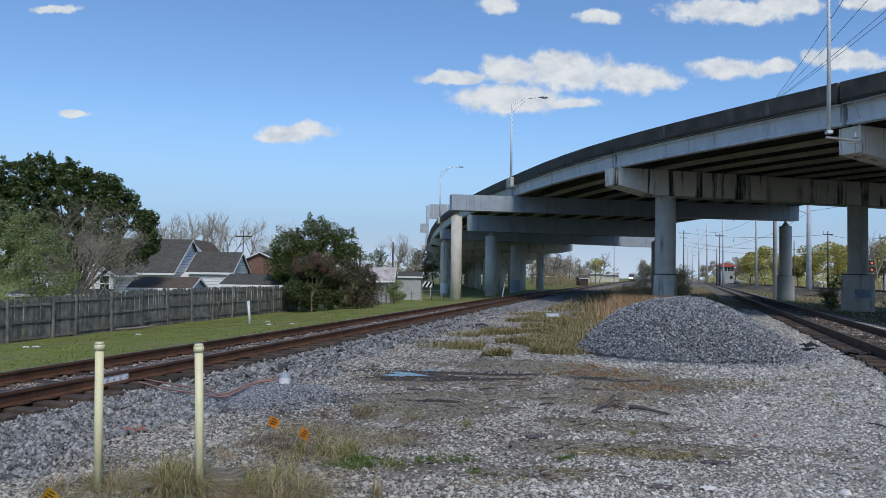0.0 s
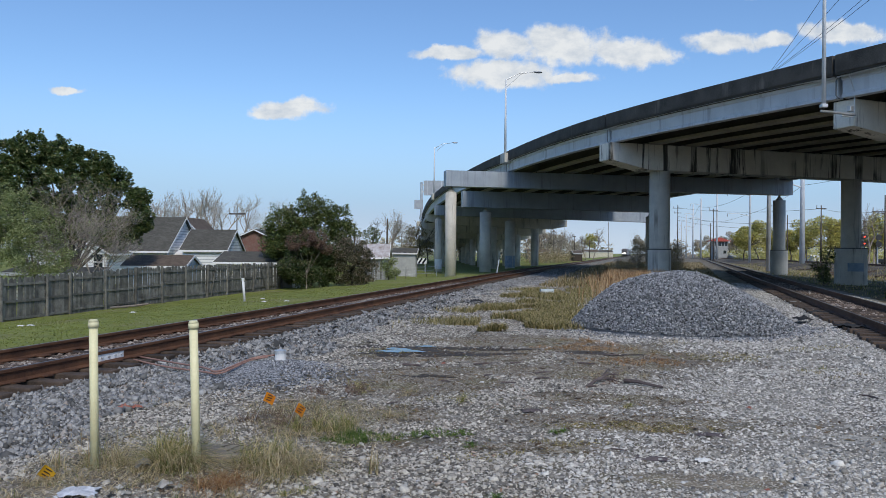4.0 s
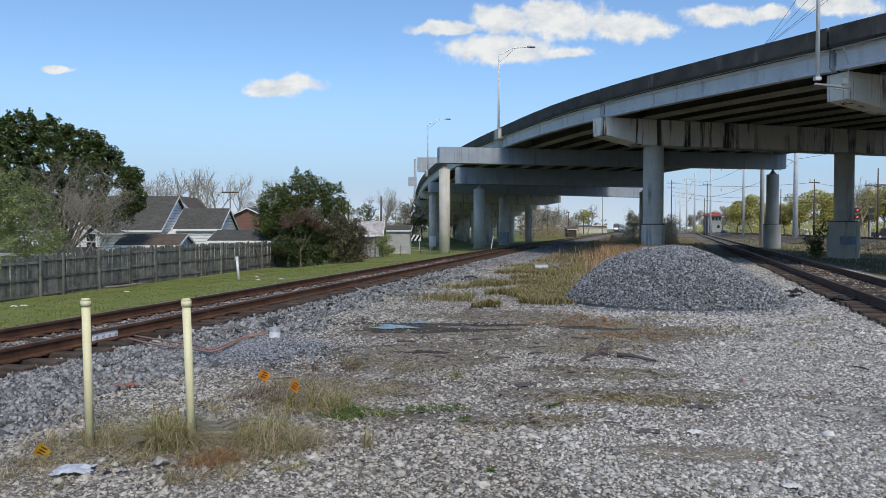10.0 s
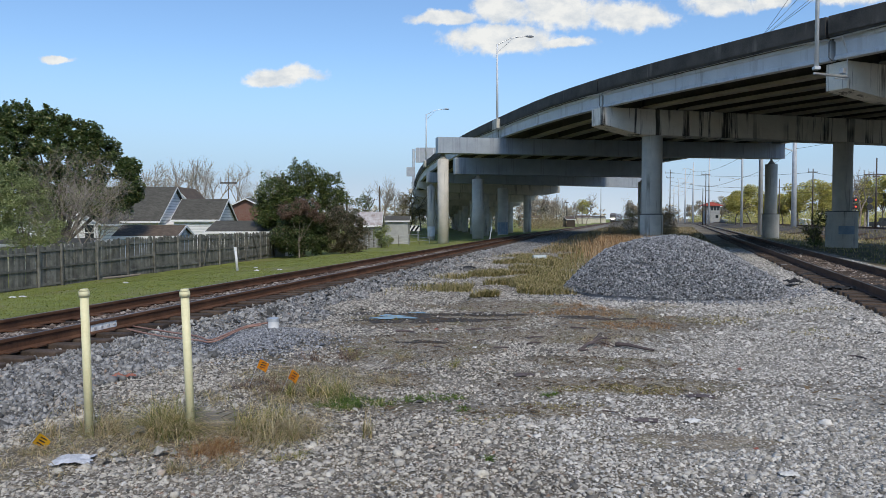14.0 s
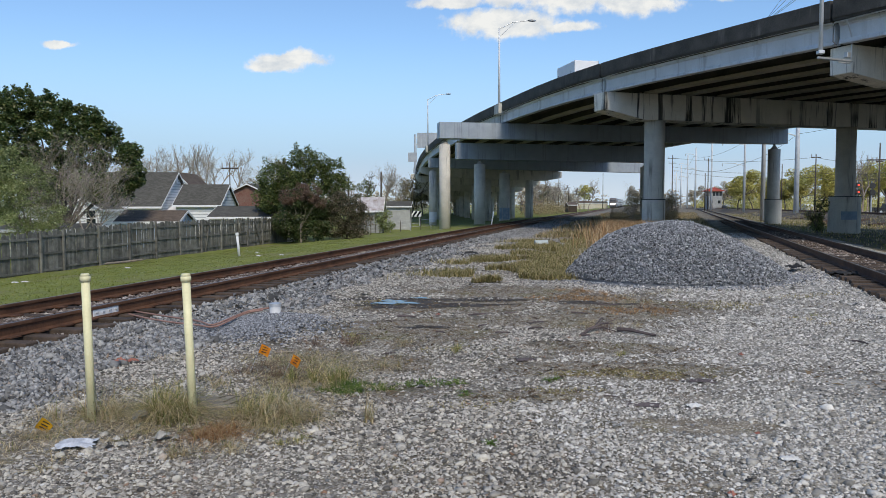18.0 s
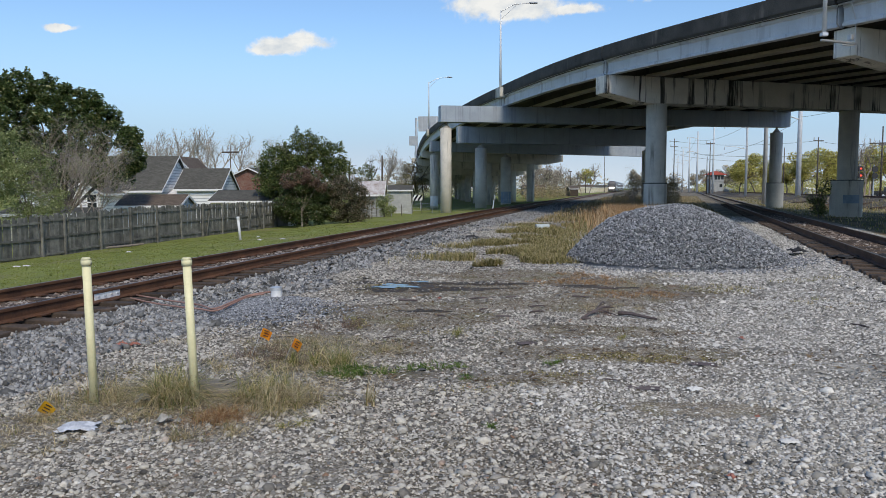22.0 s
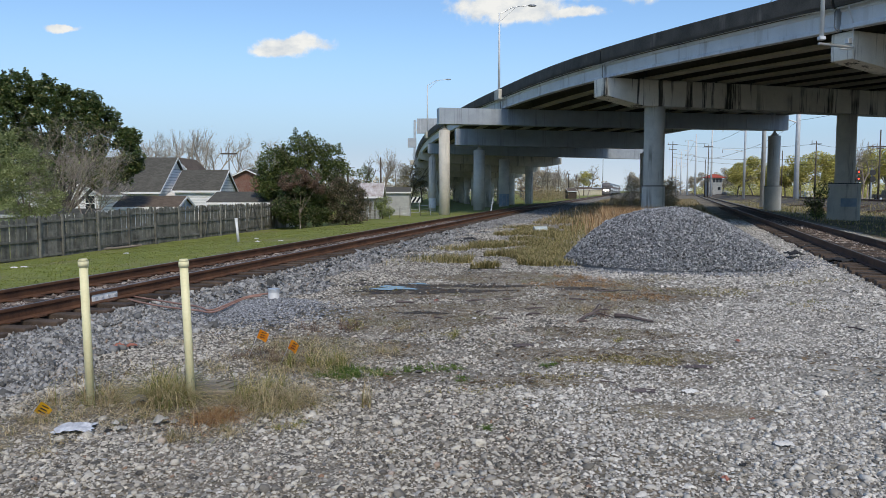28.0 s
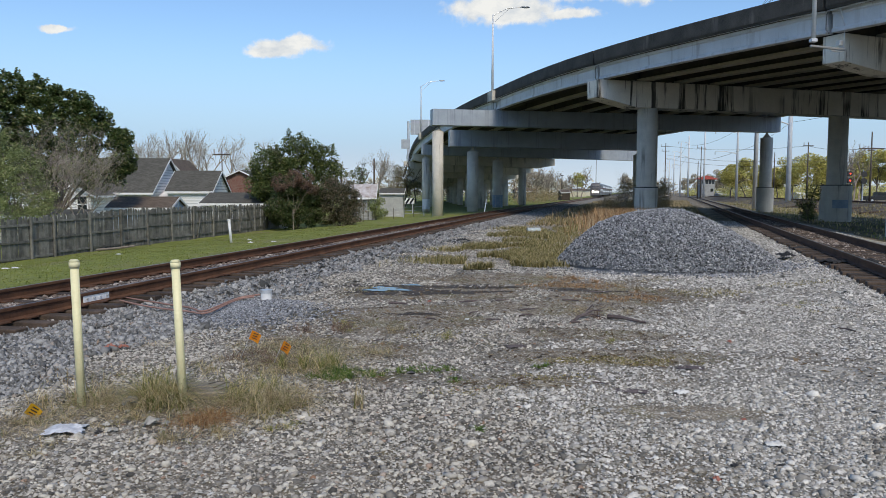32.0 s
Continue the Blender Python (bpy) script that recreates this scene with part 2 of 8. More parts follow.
def raw_mesh(name, verts, faces, material, smooth=False):
    """A mesh from numpy arrays with faces of one size."""
    me = bpy.data.meshes.new(name)
    verts, faces = np.asarray(verts, np.float32), np.asarray(faces, np.int32)
    k = faces.shape[1]
    me.vertices.add(len(verts))
    me.vertices.foreach_set("co", verts.ravel())
    me.loops.add(faces.size)
    me.loops.foreach_set("vertex_index", faces.ravel())
    me.polygons.add(len(faces))
    me.polygons.foreach_set("loop_start", np.arange(0, faces.size, k, dtype=np.int32))
    if smooth:
        me.polygons.foreach_set("use_smooth", np.ones(len(faces), bool))
    me.materials.append(material)
    me.update(calc_edges=True)
    return me


def hermite(knots, column):
    ys = np.array([k[0] for k in knots], float)
    vs = np.array([k[column] for k in knots], float)
    slopes = np.gradient(vs, ys)

    def f(y):
        i = int(np.clip(np.searchsorted(ys, y) - 1, 0, len(ys) - 2))
        h = ys[i + 1] - ys[i]
        s = (y - ys[i]) / h
        return float(vs[i] * (2 * s**3 - 3 * s**2 + 1) + slopes[i] * h * (s**3 - 2 * s**2 + s) + vs[i + 1] * (3 * s**2 - 2 * s**3) + slopes[i + 1] * h * (s**3 - s**2))
    return f


rng = np.random.default_rng(7)

# ---- the plan: tracks and ground ----
LEFT_DIR, RIGHT_DIR = 0.2202, 0.3110      # metres to the right for each metre ahead
LEFT_TOP, RIGHT_TOP = 0.20, 0.34          # height of the rail heads


def left_bend(y):
    """The left track swings a little to the right past the overpass and runs on straight."""
    return 0.03 / 80 * (np.maximum(y - 45, 0) ** 2 - np.maximum(y - 85, 0) ** 2)


def left_track(y):
    return float(-6.44 + (y - 10.05) * LEFT_DIR + left_bend(y))


def right_track(y):
    return 10.52 + (y - 18.36) * RIGHT_DIR


def left_off(x, y):
    """Distance from the left track's middle, to the right positive."""
    return (x - (-6.44 + (y - 10.05) * LEFT_DIR + left_bend(y))) * 0.9766


def right_off(x, y):
    return (x - (10.52 + (y - 18.36) * RIGHT_DIR)) * 0.955


def ground_z(x, y):
    x, y = np.asarray(x, float), np.asarray(y, float)
    d, e = left_off(x, y), right_off(x, y)
    z = np.interp(-d, [-60, 1.5, 2.6, 7, 14, 60], [0.0, -0.05, -0.22, -0.42, -1.0, -1.0])
    z = z + np.where(e > -3.2, np.interp(e, [-3.2, -1.7, 1.7, 3.5, 12, 40], [0.0, 0.13, 0.13, -0.15, -0.25, 0.0]), 0.0)
    bank = -0.02 * (np.abs(d) < 1.7) - 0.03 * (np.abs(e) < 1.7)
    rough = 0.03 * np.sin(x * 1.3 + 0.7 * y) * np.sin(0.9 * y - 0.4 * x) * (np.abs(d) > 2) * (np.abs(e) > 2) * (1 - np.exp(-((x + 0.5) ** 2 + (y - 13.8) ** 2) / 3))
    return z + bank + rough


# ---- ground ----
# bare dirt in the yard: middle and half-lengths
DIRT_SPOTS = ((-1.45, 8.5, 0.85, 0.95), (-0.37, 10.8, 1.3, 1.3), (1.89, 8.14, 1.25, 0.40), (0.86, 7.08, 0.72, 0.28), (2.08, 6.15, 0.75, 0.28), (3.06, 13.4, 1.4, 1.9), (0.3, 13.5, 1.9, 1.0), (-2.4, 6.35, 1.0, 0.55), (-3.2, 5.6, 0.45, 0.4), (1.91, 9.5, 1.1, 0.45), (-0.62, 8.61, 0.6, 0.5), (1.2, 15.6, 1.8, 0.9), (1.6, 11.6, 1.6, 0.7))


def ground_material():
    m, nt, b = mat("ground_cover", 0.95)
    v = place(nt)
    sep = nt.nodes.new("ShaderNodeSeparateXYZ")
    nt.links.new(v, sep.inputs[0])
    x, y = sep.outputs[0], sep.outputs[1]
    over = math_node(nt, "MAXIMUM", math_node(nt, "SUBTRACT", y, 45.0), 0.0)
    past = math_node(nt, "MAXIMUM", math_node(nt, "SUBTRACT", y, 85.0), 0.0)
    bend = math_node(nt, "MULTIPLY", math_node(nt, "SUBTRACT", math_node(nt, "MULTIPLY", over, over), math_node(nt, "MULTIPLY", past, past)), 0.03 / 80)
    d = math_node(nt, "SUBTRACT", math_node(nt, "SUBTRACT", x, math_node(nt, "ADD", math_node(nt, "MULTIPLY", y, LEFT_DIR), -6.44 - 10.05 * LEFT_DIR)), bend)
    e = math_node(nt, "SUBTRACT", x, math_node(nt, "ADD", math_node(nt, "MULTIPLY", y, RIGHT_DIR), 10.52 - 18.36 * RIGHT_DIR))
    wob = math_node(nt, "MULTIPLY", math_node(nt, "SUBTRACT", noise_tex(nt, v, 0.55, 5), 0.5), 3.0)
    wide = noise_tex(nt, v, 0.28, 4)
    fine = noise_tex(nt, v, 24.0, 3)
    stones = node(nt, "ShaderNodeTexVoronoi", Scale=19.0)
    nt.links.new(v, stones.inputs["Vector"])
    pebble = ramp(nt, stones.outputs["Color"], [(0.2, (0.07, 0.066, 0.06)), (0.5, (0.27, 0.26, 0.238)), (0.85, (0.58, 0.555, 0.50))])
    speck = node(nt, "ShaderNodeTexVoronoi", Scale=75.0)
    nt.links.new(v, speck.inputs["Vector"])
    soil = mix(nt, ramp(nt, speck.outputs["Color"], [(0.5, (0, 0, 0)), (0.8, (1, 1, 1))]), mix(nt, fine, (0.12, 0.098, 0.07), (0.25, 0.21, 0.155)), (0.45, 0.41, 0.345))
    soil = mix(nt, ramp(nt, noise_tex(nt, v, 0.9, 5), [(0.52, (0, 0, 0)), (0.68, (0.75, 0.75, 0.75))]), soil, (0.125, 0.11, 0.04))
    gravel = mix(nt, ramp(nt, noise_tex(nt, v, 1.1, 5), [(0.5, (1, 1, 1)), (0.7, (0, 0, 0))]), pebble, soil)
    pale = ramp(nt, math_node(nt, "ADD", math_node(nt, "MULTIPLY", math_node(nt, "SUBTRACT", x, math_node(nt, "MULTIPLY", math_node(nt, "SUBTRACT", y, 7.0), 0.3)), 0.12), math_node(nt, "MULTIPLY", noise_tex(nt, v, 0.6, 4), 0.9)), [(0.72, (0, 0, 0)), (0.92, (1, 1, 1))])
    gravel = mix(nt, math_node(nt, "MULTIPLY", pale, 0.8), gravel, mix(nt, fine, (0.34, 0.32, 0.275), (0.62, 0.59, 0.52)))
    # bare dirt and dry leaves in the middle of the yard
    dirt = mix(nt, fine, (0.085, 0.068, 0.052), (0.19, 0.155, 0.115))
    gravel = mix(nt, ramp(nt, wide, [(0.50, (0, 0, 0)), (0.66, (1, 1, 1))]), gravel, dirt)
    # away from the rails, further off, the yard turns to brown weeds and dirt
    off = math_node(nt, "MULTIPLY", math_node(nt, "GREATER_THAN", math_node(nt, "ADD", y, math_node(nt, "MULTIPLY", wob, 3.0)), 40.0), math_node(nt, "GREATER_THAN", math_node(nt, "ADD", d, wob), 4.6))
    rough_dirt = ramp(nt, noise_tex(nt, v, 0.5, 6, 0.7), [(0.36, (0.09, 0.078, 0.05)), (0.5, (0.22, 0.178, 0.115)), (0.66, (0.36, 0.32, 0.245))])
    gravel = mix(nt, off, gravel, rough_dirt)
    gravel = mix(nt, math_node(nt, "MULTIPLY", ramp(nt, noise_tex(nt, v, 2.6, 4, 0.7), [(0.4, (1, 1, 1)), (0.6, (0, 0, 0))]), 0.45), gravel, (0.06, 0.055, 0.047))
    best = None
    for cx, cy, rx, ry in DIRT_SPOTS:
        n = nt.nodes.new("ShaderNodeVectorMath")
        n.operation = "MULTIPLY_ADD"
        n.inputs[1].default_value, n.inputs[2].default_value = (1 / rx, 1 / ry, 0), (-cx / rx, -cy / ry, 0)
        nt.links.new(v, n.inputs[0])
        ln = nt.nodes.new("ShaderNodeVectorMath")
        ln.operation = "LENGTH"
        nt.links.new(n.outputs[0], ln.inputs[0])
        k = math_node(nt, "SUBTRACT", 1.2, ln.outputs["Value"])
        best = k if best is None else math_node(nt, "MAXIMUM", best, k)
    bare = math_node(nt, "ADD", best, math_node(nt, "MULTIPLY", math_node(nt, "SUBTRACT", noise_tex(nt, v, 2.2, 5), 0.5), 1.6))
    tan = ramp(nt, noise_tex(nt, v, 3.5, 6, 0.7), [(0.34, (0.095, 0.077, 0.054)), (0.5, (0.19, 0.157, 0.11)), (0.66, (0.30, 0.255, 0.185))])
    tan = mix(nt, ramp(nt, noise_tex(nt, v, 1.3, 4), [(0.5, (0, 0, 0)), (0.66, (0.8, 0.8, 0.8))]), tan, (0.15, 0.135, 0.05))
    tan = mix(nt, ramp(nt, speck.outputs["Color"], [(0.62, (0, 0, 0)), (0.85, (0.9, 0.9, 0.9))]), tan, (0.58, 0.53, 0.45))
    gravel = mix(nt, ramp(nt, bare, [(0.15, (0, 0, 0)), (0.5, (1, 1, 1))]), gravel, tan)
    grass = mix(nt, ramp(nt, noise_tex(nt, v, 1.7, 5), [(0.35, (0, 0, 0)), (0.65, (1, 1, 1))]), (0.13, 0.16, 0.024), (0.225, 0.25, 0.045))
    grass = mix(nt, ramp(nt, noise_tex(nt, v, 0.35, 4), [(0.50, (0, 0, 0)), (0.70, (1, 1, 1))]), grass, (0.20, 0.19, 0.075))
    lawn = math_node(nt, "GREATER_THAN", math_node(nt, "ADD", math_node(nt, "MULTIPLY", d, -1.0), math_node(nt, "MULTIPLY", wob, 0.4)), 2.9)
    col = mix(nt, lawn, gravel, grass)
    # strip of weeds between the tracks, further off, and past the right track
    far = math_node(nt, "MULTIPLY", math_node(nt, "GREATER_THAN", math_node(nt, "ADD", e, wob), 2.9), 1.0)
    col = mix(nt, far, col, mix(nt, ramp(nt, noise_tex(nt, v, 0.8, 5), [(0.4, (0, 0, 0)), (0.6, (1, 1, 1))]), (0.10, 0.095, 0.04), (0.24, 0.19, 0.13)))
    nt.links.new(col, b.inputs["Base Color"])
    bump(nt, b, math_node(nt, "ADD", stones.outputs["Distance"], fine), 0.6, 0.03)
    return m


GROUND = ground_material()


def build_ground():
    xs = np.unique(np.r_[np.arange(-26, 30, 0.3), np.arange(-80, -26, 2), np.arange(30, 90, 2), [-3000, -1500, -700, -350, -160, 160, 350, 700, 1500, 3000]])
    ys = np.unique(np.r_[np.arange(-6, 45, 0.45), np.arange(45, 130, 1.5), np.arange(130, 420, 6), [-400, -150, -60, -25, -12, 600, 1000, 2000, 4000]])
    gx, gy = np.meshgrid(xs, ys)
    gz = ground_z(gx, gy)
    v = np.stack([gx, gy, gz], -1).reshape(-1, 3)
    nx, ny = len(xs), len(ys)
    i = (np.arange(ny - 1)[:, None] * nx + np.arange(nx - 1)[None]).ravel()
    f = np.stack([i, i + 1, i + nx + 1, i + nx], -1)
    ob = new("ground", raw_mesh("ground", v, f, GROUND, True))
    tagged(ob, "gravel yard with ballast, bare dirt and a mown lawn", "ground", kind="structure")


build_ground()

RAIL_SECTION = [(-0.07, 0), (0.07, 0), (0.07, 0.012), (0.012, 0.035), (0.012, 0.125), (0.036, 0.14), (0.036, 0.172), (0.028, 0.18), (-0.028, 0.18), (-0.036, 0.172), (-0.036, 0.14), (-0.012, 0.125), (-0.012, 0.035), (-0.07, 0.012)]


def track(name, label, line, top, y0, y1, step, tie_from, tie_to, tie_mat):
    """A railway track: two rails in lengths, ties under them."""
    t = thing(name, label, "railway track", kind="structure")
    for side in (-0.755, 0.755):
        bm, bh = bm_new(), bm_new()
        secs, heads = [], []
        for y in np.arange(y0, y1 + 0.01, step):
            y = float(y)
            slope = (line(y + 0.5) - line(y - 0.5))
            n = Vector((1, -slope, 0)).normalized()
            c = Vector((line(y), y, top - 0.18)) + n * side
            secs.append([c + n * px + Vector((0, 0, pz)) for px, pz in RAIL_SECTION])
            heads.append([c + n * px + Vector((0, 0, pz)) for px, pz in ((-0.027, 0.178), (0.027, 0.178), (0.027, 0.183), (-0.027, 0.183))])
        add_loft(bm, secs)
        add_loft(bh, heads)
        rail = part("rail", bm, RAIL_RUST, t)
        part("rail_head", bh, RAIL_TOP, rail, "worn bare steel running surface")
    bm = bm_new()
    add_box(bm, 2.6, 0.23, 0.17, pose(0, 0, 0), 0.012)
    me = mesh_of("tie", bm, tie_mat)
    y = tie_from
    rnd = random.Random(3)
    while y < tie_to:
        slope = line(y + 0.5) - line(y - 0.5)
        o = part("tie", me, tie_mat, t, m=pose(line(y) + rnd.uniform(-0.05, 0.05), y, top - 0.18 - 0.09 + rnd.uniform(-0.012, 0.006), 0, 0, -math.degrees(math.atan(slope)) + rnd.uniform(-2, 2)))
        y += 0.5 / math.hypot(1, slope)
    return t


track("railway_track", "rusty railway track on grey ballast with dark timber ties", left_track, LEFT_TOP, -58, 740, 6, -14, 75, TIE)
track("railway_track", "straight rusty railway track beside the gravel yard", right_track, RIGHT_TOP, -62, 500, 8, -14, 75, TIE)

# ---- overpass ----
# left edge of the deck: ahead, across, height of the girders' underside
EDGE = [(-32, 50.0, 7.8), (8, 27.6, 7.8), (31, 15.7, 8.06), (46, 9.9, 8.42), (69, 4.9, 8.85), (88, 1.2, 8.7), (108, -1.9, 8.2), (142, -4.8, 7.0), (175, -6.2, 5.7), (215, -7.3, 4.1), (260, -8.0, 2.4)]
edge_x, edge_z = hermite(EDGE, 1), hermite(EDGE, 2)
WIDTH = 21.6


def flare(y):
    """The deck widens towards the near end."""
    return float(np.interp(y, [70, 120], [1.22, 1.0]))


def edge_frame(y):
    """The deck's left edge there, its way across (to the right) and ahead."""
    dx = edge_x(y + 0.5) - edge_x(y - 0.5)
    ahead = Vector((dx, 1, 0)).normalized()
    return Vector((edge_x(y), y, edge_z(y))), Vector((ahead.y, -ahead.x, 0)), ahead


def deck_sections(y0, y1, outline, n=5, inset=0.0):
    out = []
    for k in range(n):
        c, across, _ = edge_frame(y0 + (y1 - y0) * k / (n - 1))
        fall = cross_fall(c.y)
        wide = flare(c.y)
        out.append([c + across * (px * wide if px > 0.6 else px) + Vector((0, 0, pz - fall * px)) for px, pz in outline])
    return out


overpass = thing("overpass", "long grey highway overpass on round concrete piers over the tracks", "overpass")
BENTS = [-32, -12, 8, 31, 46.5, 67.5, 86, 105, 122, 140, 158, 176, 194, 212, 232]
GIRDER_H = 0.86


def cross_fall(y):
    """How much the deck falls to the right, in metres a metre."""
    return float(np.interp(y, [45, 85, 120], [0.0, 0.015, 0.032]))


I_SECTION = [(-0.25, 0), (0.25, 0), (0.25, 0.14), (0.09, 0.24), (0.09, 0.76), (0.3, 0.88), (0.3, 1.0), (-0.3, 1.0), (-0.3, 0.88), (-0.09, 0.76), (-0.09, 0.24), (-0.25, 0.14)]
FASCIA = [(-0.28, 0), (0.12, 0), (0.12, 1.0), (-0.3, 1.0), (-0.3, 0.86), (-0.22, 0.8), (-0.22, 0.22), (-0.28, 0.14)]


def build_deck():
    for y0, y1 in zip(BENTS, BENTS[1:]):
        a, b = y0 + 0.06, y1 - 0.06
        bm = bm_new()
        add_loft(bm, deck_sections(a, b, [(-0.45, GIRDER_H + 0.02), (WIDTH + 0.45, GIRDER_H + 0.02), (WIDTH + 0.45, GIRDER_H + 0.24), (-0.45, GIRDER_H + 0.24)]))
        part("deck_slab", bm, SHADED_CONCRETE, overpass)
        for s, o in ((1, 0.0), (-1, WIDTH)):
            bm = bm_new()
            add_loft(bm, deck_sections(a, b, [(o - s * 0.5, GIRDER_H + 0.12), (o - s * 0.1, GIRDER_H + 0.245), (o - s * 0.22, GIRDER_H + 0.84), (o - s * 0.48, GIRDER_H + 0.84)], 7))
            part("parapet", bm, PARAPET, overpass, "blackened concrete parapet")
        for g in range(11):
            o = 0.1 + (WIDTH - 0.2) * g / 10
            bm = bm_new()
            sec = FASCIA if g == 0 else [(-p, q) for p, q in FASCIA[::-1]] if g == 10 else I_SECTION
            add_loft(bm, deck_sections(a + 0.05, b - 0.05, [(o + p, q * GIRDER_H) for p, q in sec], 5))
            # inner girders, like the slab, carry the painted under-deck shade
            beam = part("girder", bm, GIRDER_GREY if g in (0, 10) else SHADED_CONCRETE, overpass, "grey outer girder" if g in (0, 10) else "inner girder darkened for the shade under the deck")
            if g not in (0, 10):
                # bottom flange in a paler tone, standing for the light it catches
                bm = bm_new()
                add_loft(bm, deck_sections(a + 0.05, b - 0.05, [(o + p, q) for p, q in ((-0.26, -0.012), (0.26, -0.012), (0.26, 0.13), (-0.26, 0.13))], 5))
                part("flange", bm, GIRDER_DARK, beam, "weathered bottom flange, paler than the shade-dark web above it")
        # conduit along the fascia
        bm = bm_new()
        pts = []
        for k in range(9):
            c, across, _ = edge_frame(a + (b - a) * k / 8)
            pts.append(c + across * -0.36 + Vector((0, 0, 0.90 if 0 < k < 8 else 0.82)))
        add_tube(bm, pts, 0.035, 6)
        part("conduit", bm, GALV, overpass, "grey conduit along the girder")


build_deck()


def round_pier(x, y, top, r, foot_r=0.0, foot_h=0.0, mat_=None, base=-1.4, pin=False):
    bm = bm_new()
    add_cyl(bm, r, r, top - base, pose(x, y, base), 28)
    p = part("pier", bm, mat_ or CONCRETE, overpass, smooth=False)
    for f in p.data.polygons:
        f.use_smooth = abs(f.normal.z) < 0.5
    if foot_r:
        bm = bm_new()
        add_cyl(bm, foot_r, foot_r, foot_h - base, pose(x, y, base), 28)
        part("pedestal", bm, CONCRETE, p, "wider concrete pedestal")
        bm = bm_new()
        add_cyl(bm, foot_r + 0.012, foot_r + 0.012, 0.06, pose(x, y, foot_h - 0.05), 28)
        part("joint_ring", bm, PARAPET, p, "dark stained joint round the pedestal's top")
    if pin:
        bm = bm_new()
        add_cyl(bm, 0.38, 0.12, 0.35, pose(x, y, top), 14)
        add_cyl(bm, 0.10, 0.10, 0.25, pose(x, y, top + 0.3), 10)
        part("bearing", bm, GIRDER_DARK, p, "steel bearing on the pier")
    return p


def cap(y, over_l, over_r, depth=1.55, wide=1.4, top=None, material=None, taper=True, end=0.66):
    """A concrete cap beam across the deck, with lower ends cut away."""
    c, across, ahead = edge_frame(y)
    z = c.z - 0.06 if top is None else top
    prof = [(over_l, z), (over_r, z), (over_r, z - depth * end), (over_r - 2.6, z - depth), (over_l + 2.6, z - depth), (over_l, z - depth * end)] if taper else [(over_l, z), (over_r, z), (over_r, z - depth), (over_l, z - depth)]
    bm = bm_new()
    prof = [(p + (flare(y) - 1) * WIDTH if p > 10 else p, q) for p, q in prof]
    base = Vector((c.x, c.y, 0))
    fall = cross_fall(y)
    add_loft(bm, [[base + across * p + ahead * w + Vector((0, 0, q - fall * p)) for p, q in prof] for w in (-wide / 2, wide / 2)])
    bmesh.ops.bevel(bm, geom=bm.edges[:], offset=0.025, segments=1, affect="EDGES")
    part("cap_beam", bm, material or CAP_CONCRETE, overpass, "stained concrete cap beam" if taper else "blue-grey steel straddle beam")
    return base, across, z


def bent(y, offsets, r=0.62, feet=(), left=-0.5, **kw):
    base, across, z = cap(y, left, WIDTH + 0.5, **kw)
    for k, o in enumerate(offsets):
        p = base + across * o
        round_pier(p.x, p.y, z - 1.25 - cross_fall(y) * o, r, *(feet[k] if feet else ()))




def paint_patch(pier, x, y, r, z0, z1, mid, spread, material, label):
    """A painted patch on a round pier: a thin curved skin."""
    bm = bm_new()
    n = 10
    angles = [radians(mid - spread / 2 + spread * k / n) for k in range(n + 1)]
    rows = [[bm.verts.new((x + r * math.cos(a), y + r * math.sin(a), z)) for a in angles] for z in (z0, z1)]
    for k in range(n):
        bm.faces.new((rows[0][k], rows[0][k + 1], rows[1][k + 1], rows[1][k]))
    part("paint_patch", bm, material, pier, label, smooth=True)


BLUE_WASH = mottled("faded_blue_paint", (0.20, 0.27, 0.36), (0.33, 0.40, 0.48), 3, 30, 0.8, 0.15)
WHITE_WASH = mottled("white_wash_paint", (0.50, 0.54, 0.58), (0.66, 0.69, 0.72), 3, 30, 0.8, 0.15)
bent(31, (5.2, 14.5, 23.5), feet=((0.92, 1.95), (0.92, 1.95), (0.92, 1.95)), left=0.1, depth=1.4, wide=1.0, end=0.78)
bent(46.5, (3.3, 18.0, 25.6), feet=((0.69, 2.05), (1.0, 2.25), (1.0, 2.25)))
bent(122, (3.4, 10.2, 17.0), material=CONCRETE)
for yy in (140, 158, 176, 194, 212):
    bent(yy, (3.4, 10.2, 17.0), r=0.6, material=CONCRETE)


def straddle(y, x0, x1, skew, depth, supports, top, drop=0.0):
    """A long steel beam under the girders, carried by piers clear of the tracks."""
    a, b = Vector((x0, y, 0)), Vector((x1, y + skew, 0))
    d = (b - a).normalized()
    n = Vector((-d.y, d.x, 0))
    bm = bm_new()
    add_loft(bm, [[a + d * s + n * w + Vector((0, 0, q - drop * s / (b - a).length)) for w, q in ((-0.6, top), (0.6, top), (0.6, top - depth), (-0.6, top - depth))] for s in (0, (b - a).length)])
    beam = part("straddle_beam", bm, STEEL_BLUE, overpass, "blue-grey steel straddle beam")
    run = (b - a).length
    for s in np.arange(6, run - 1, 7.5):
        bm = bm_new()
        add_box(bm, 0.12, 1.25, depth - 0.03, Matrix.Translation(a + d * float(s) + Vector((0, 0, top - depth / 2 - drop * float(s) / run))) @ pose(0, 0, 0, 0, 0, math.degrees(math.atan2(d.y, d.x))))
        part("splice_plate", bm, STEEL_BLUE, beam)
    for s, r, foot_r, foot_h in supports:
        p = a + d * s
        round_pier(p.x, p.y, top - depth - 0.5 - drop * s / run, r, foot_r, foot_h, pin=True)


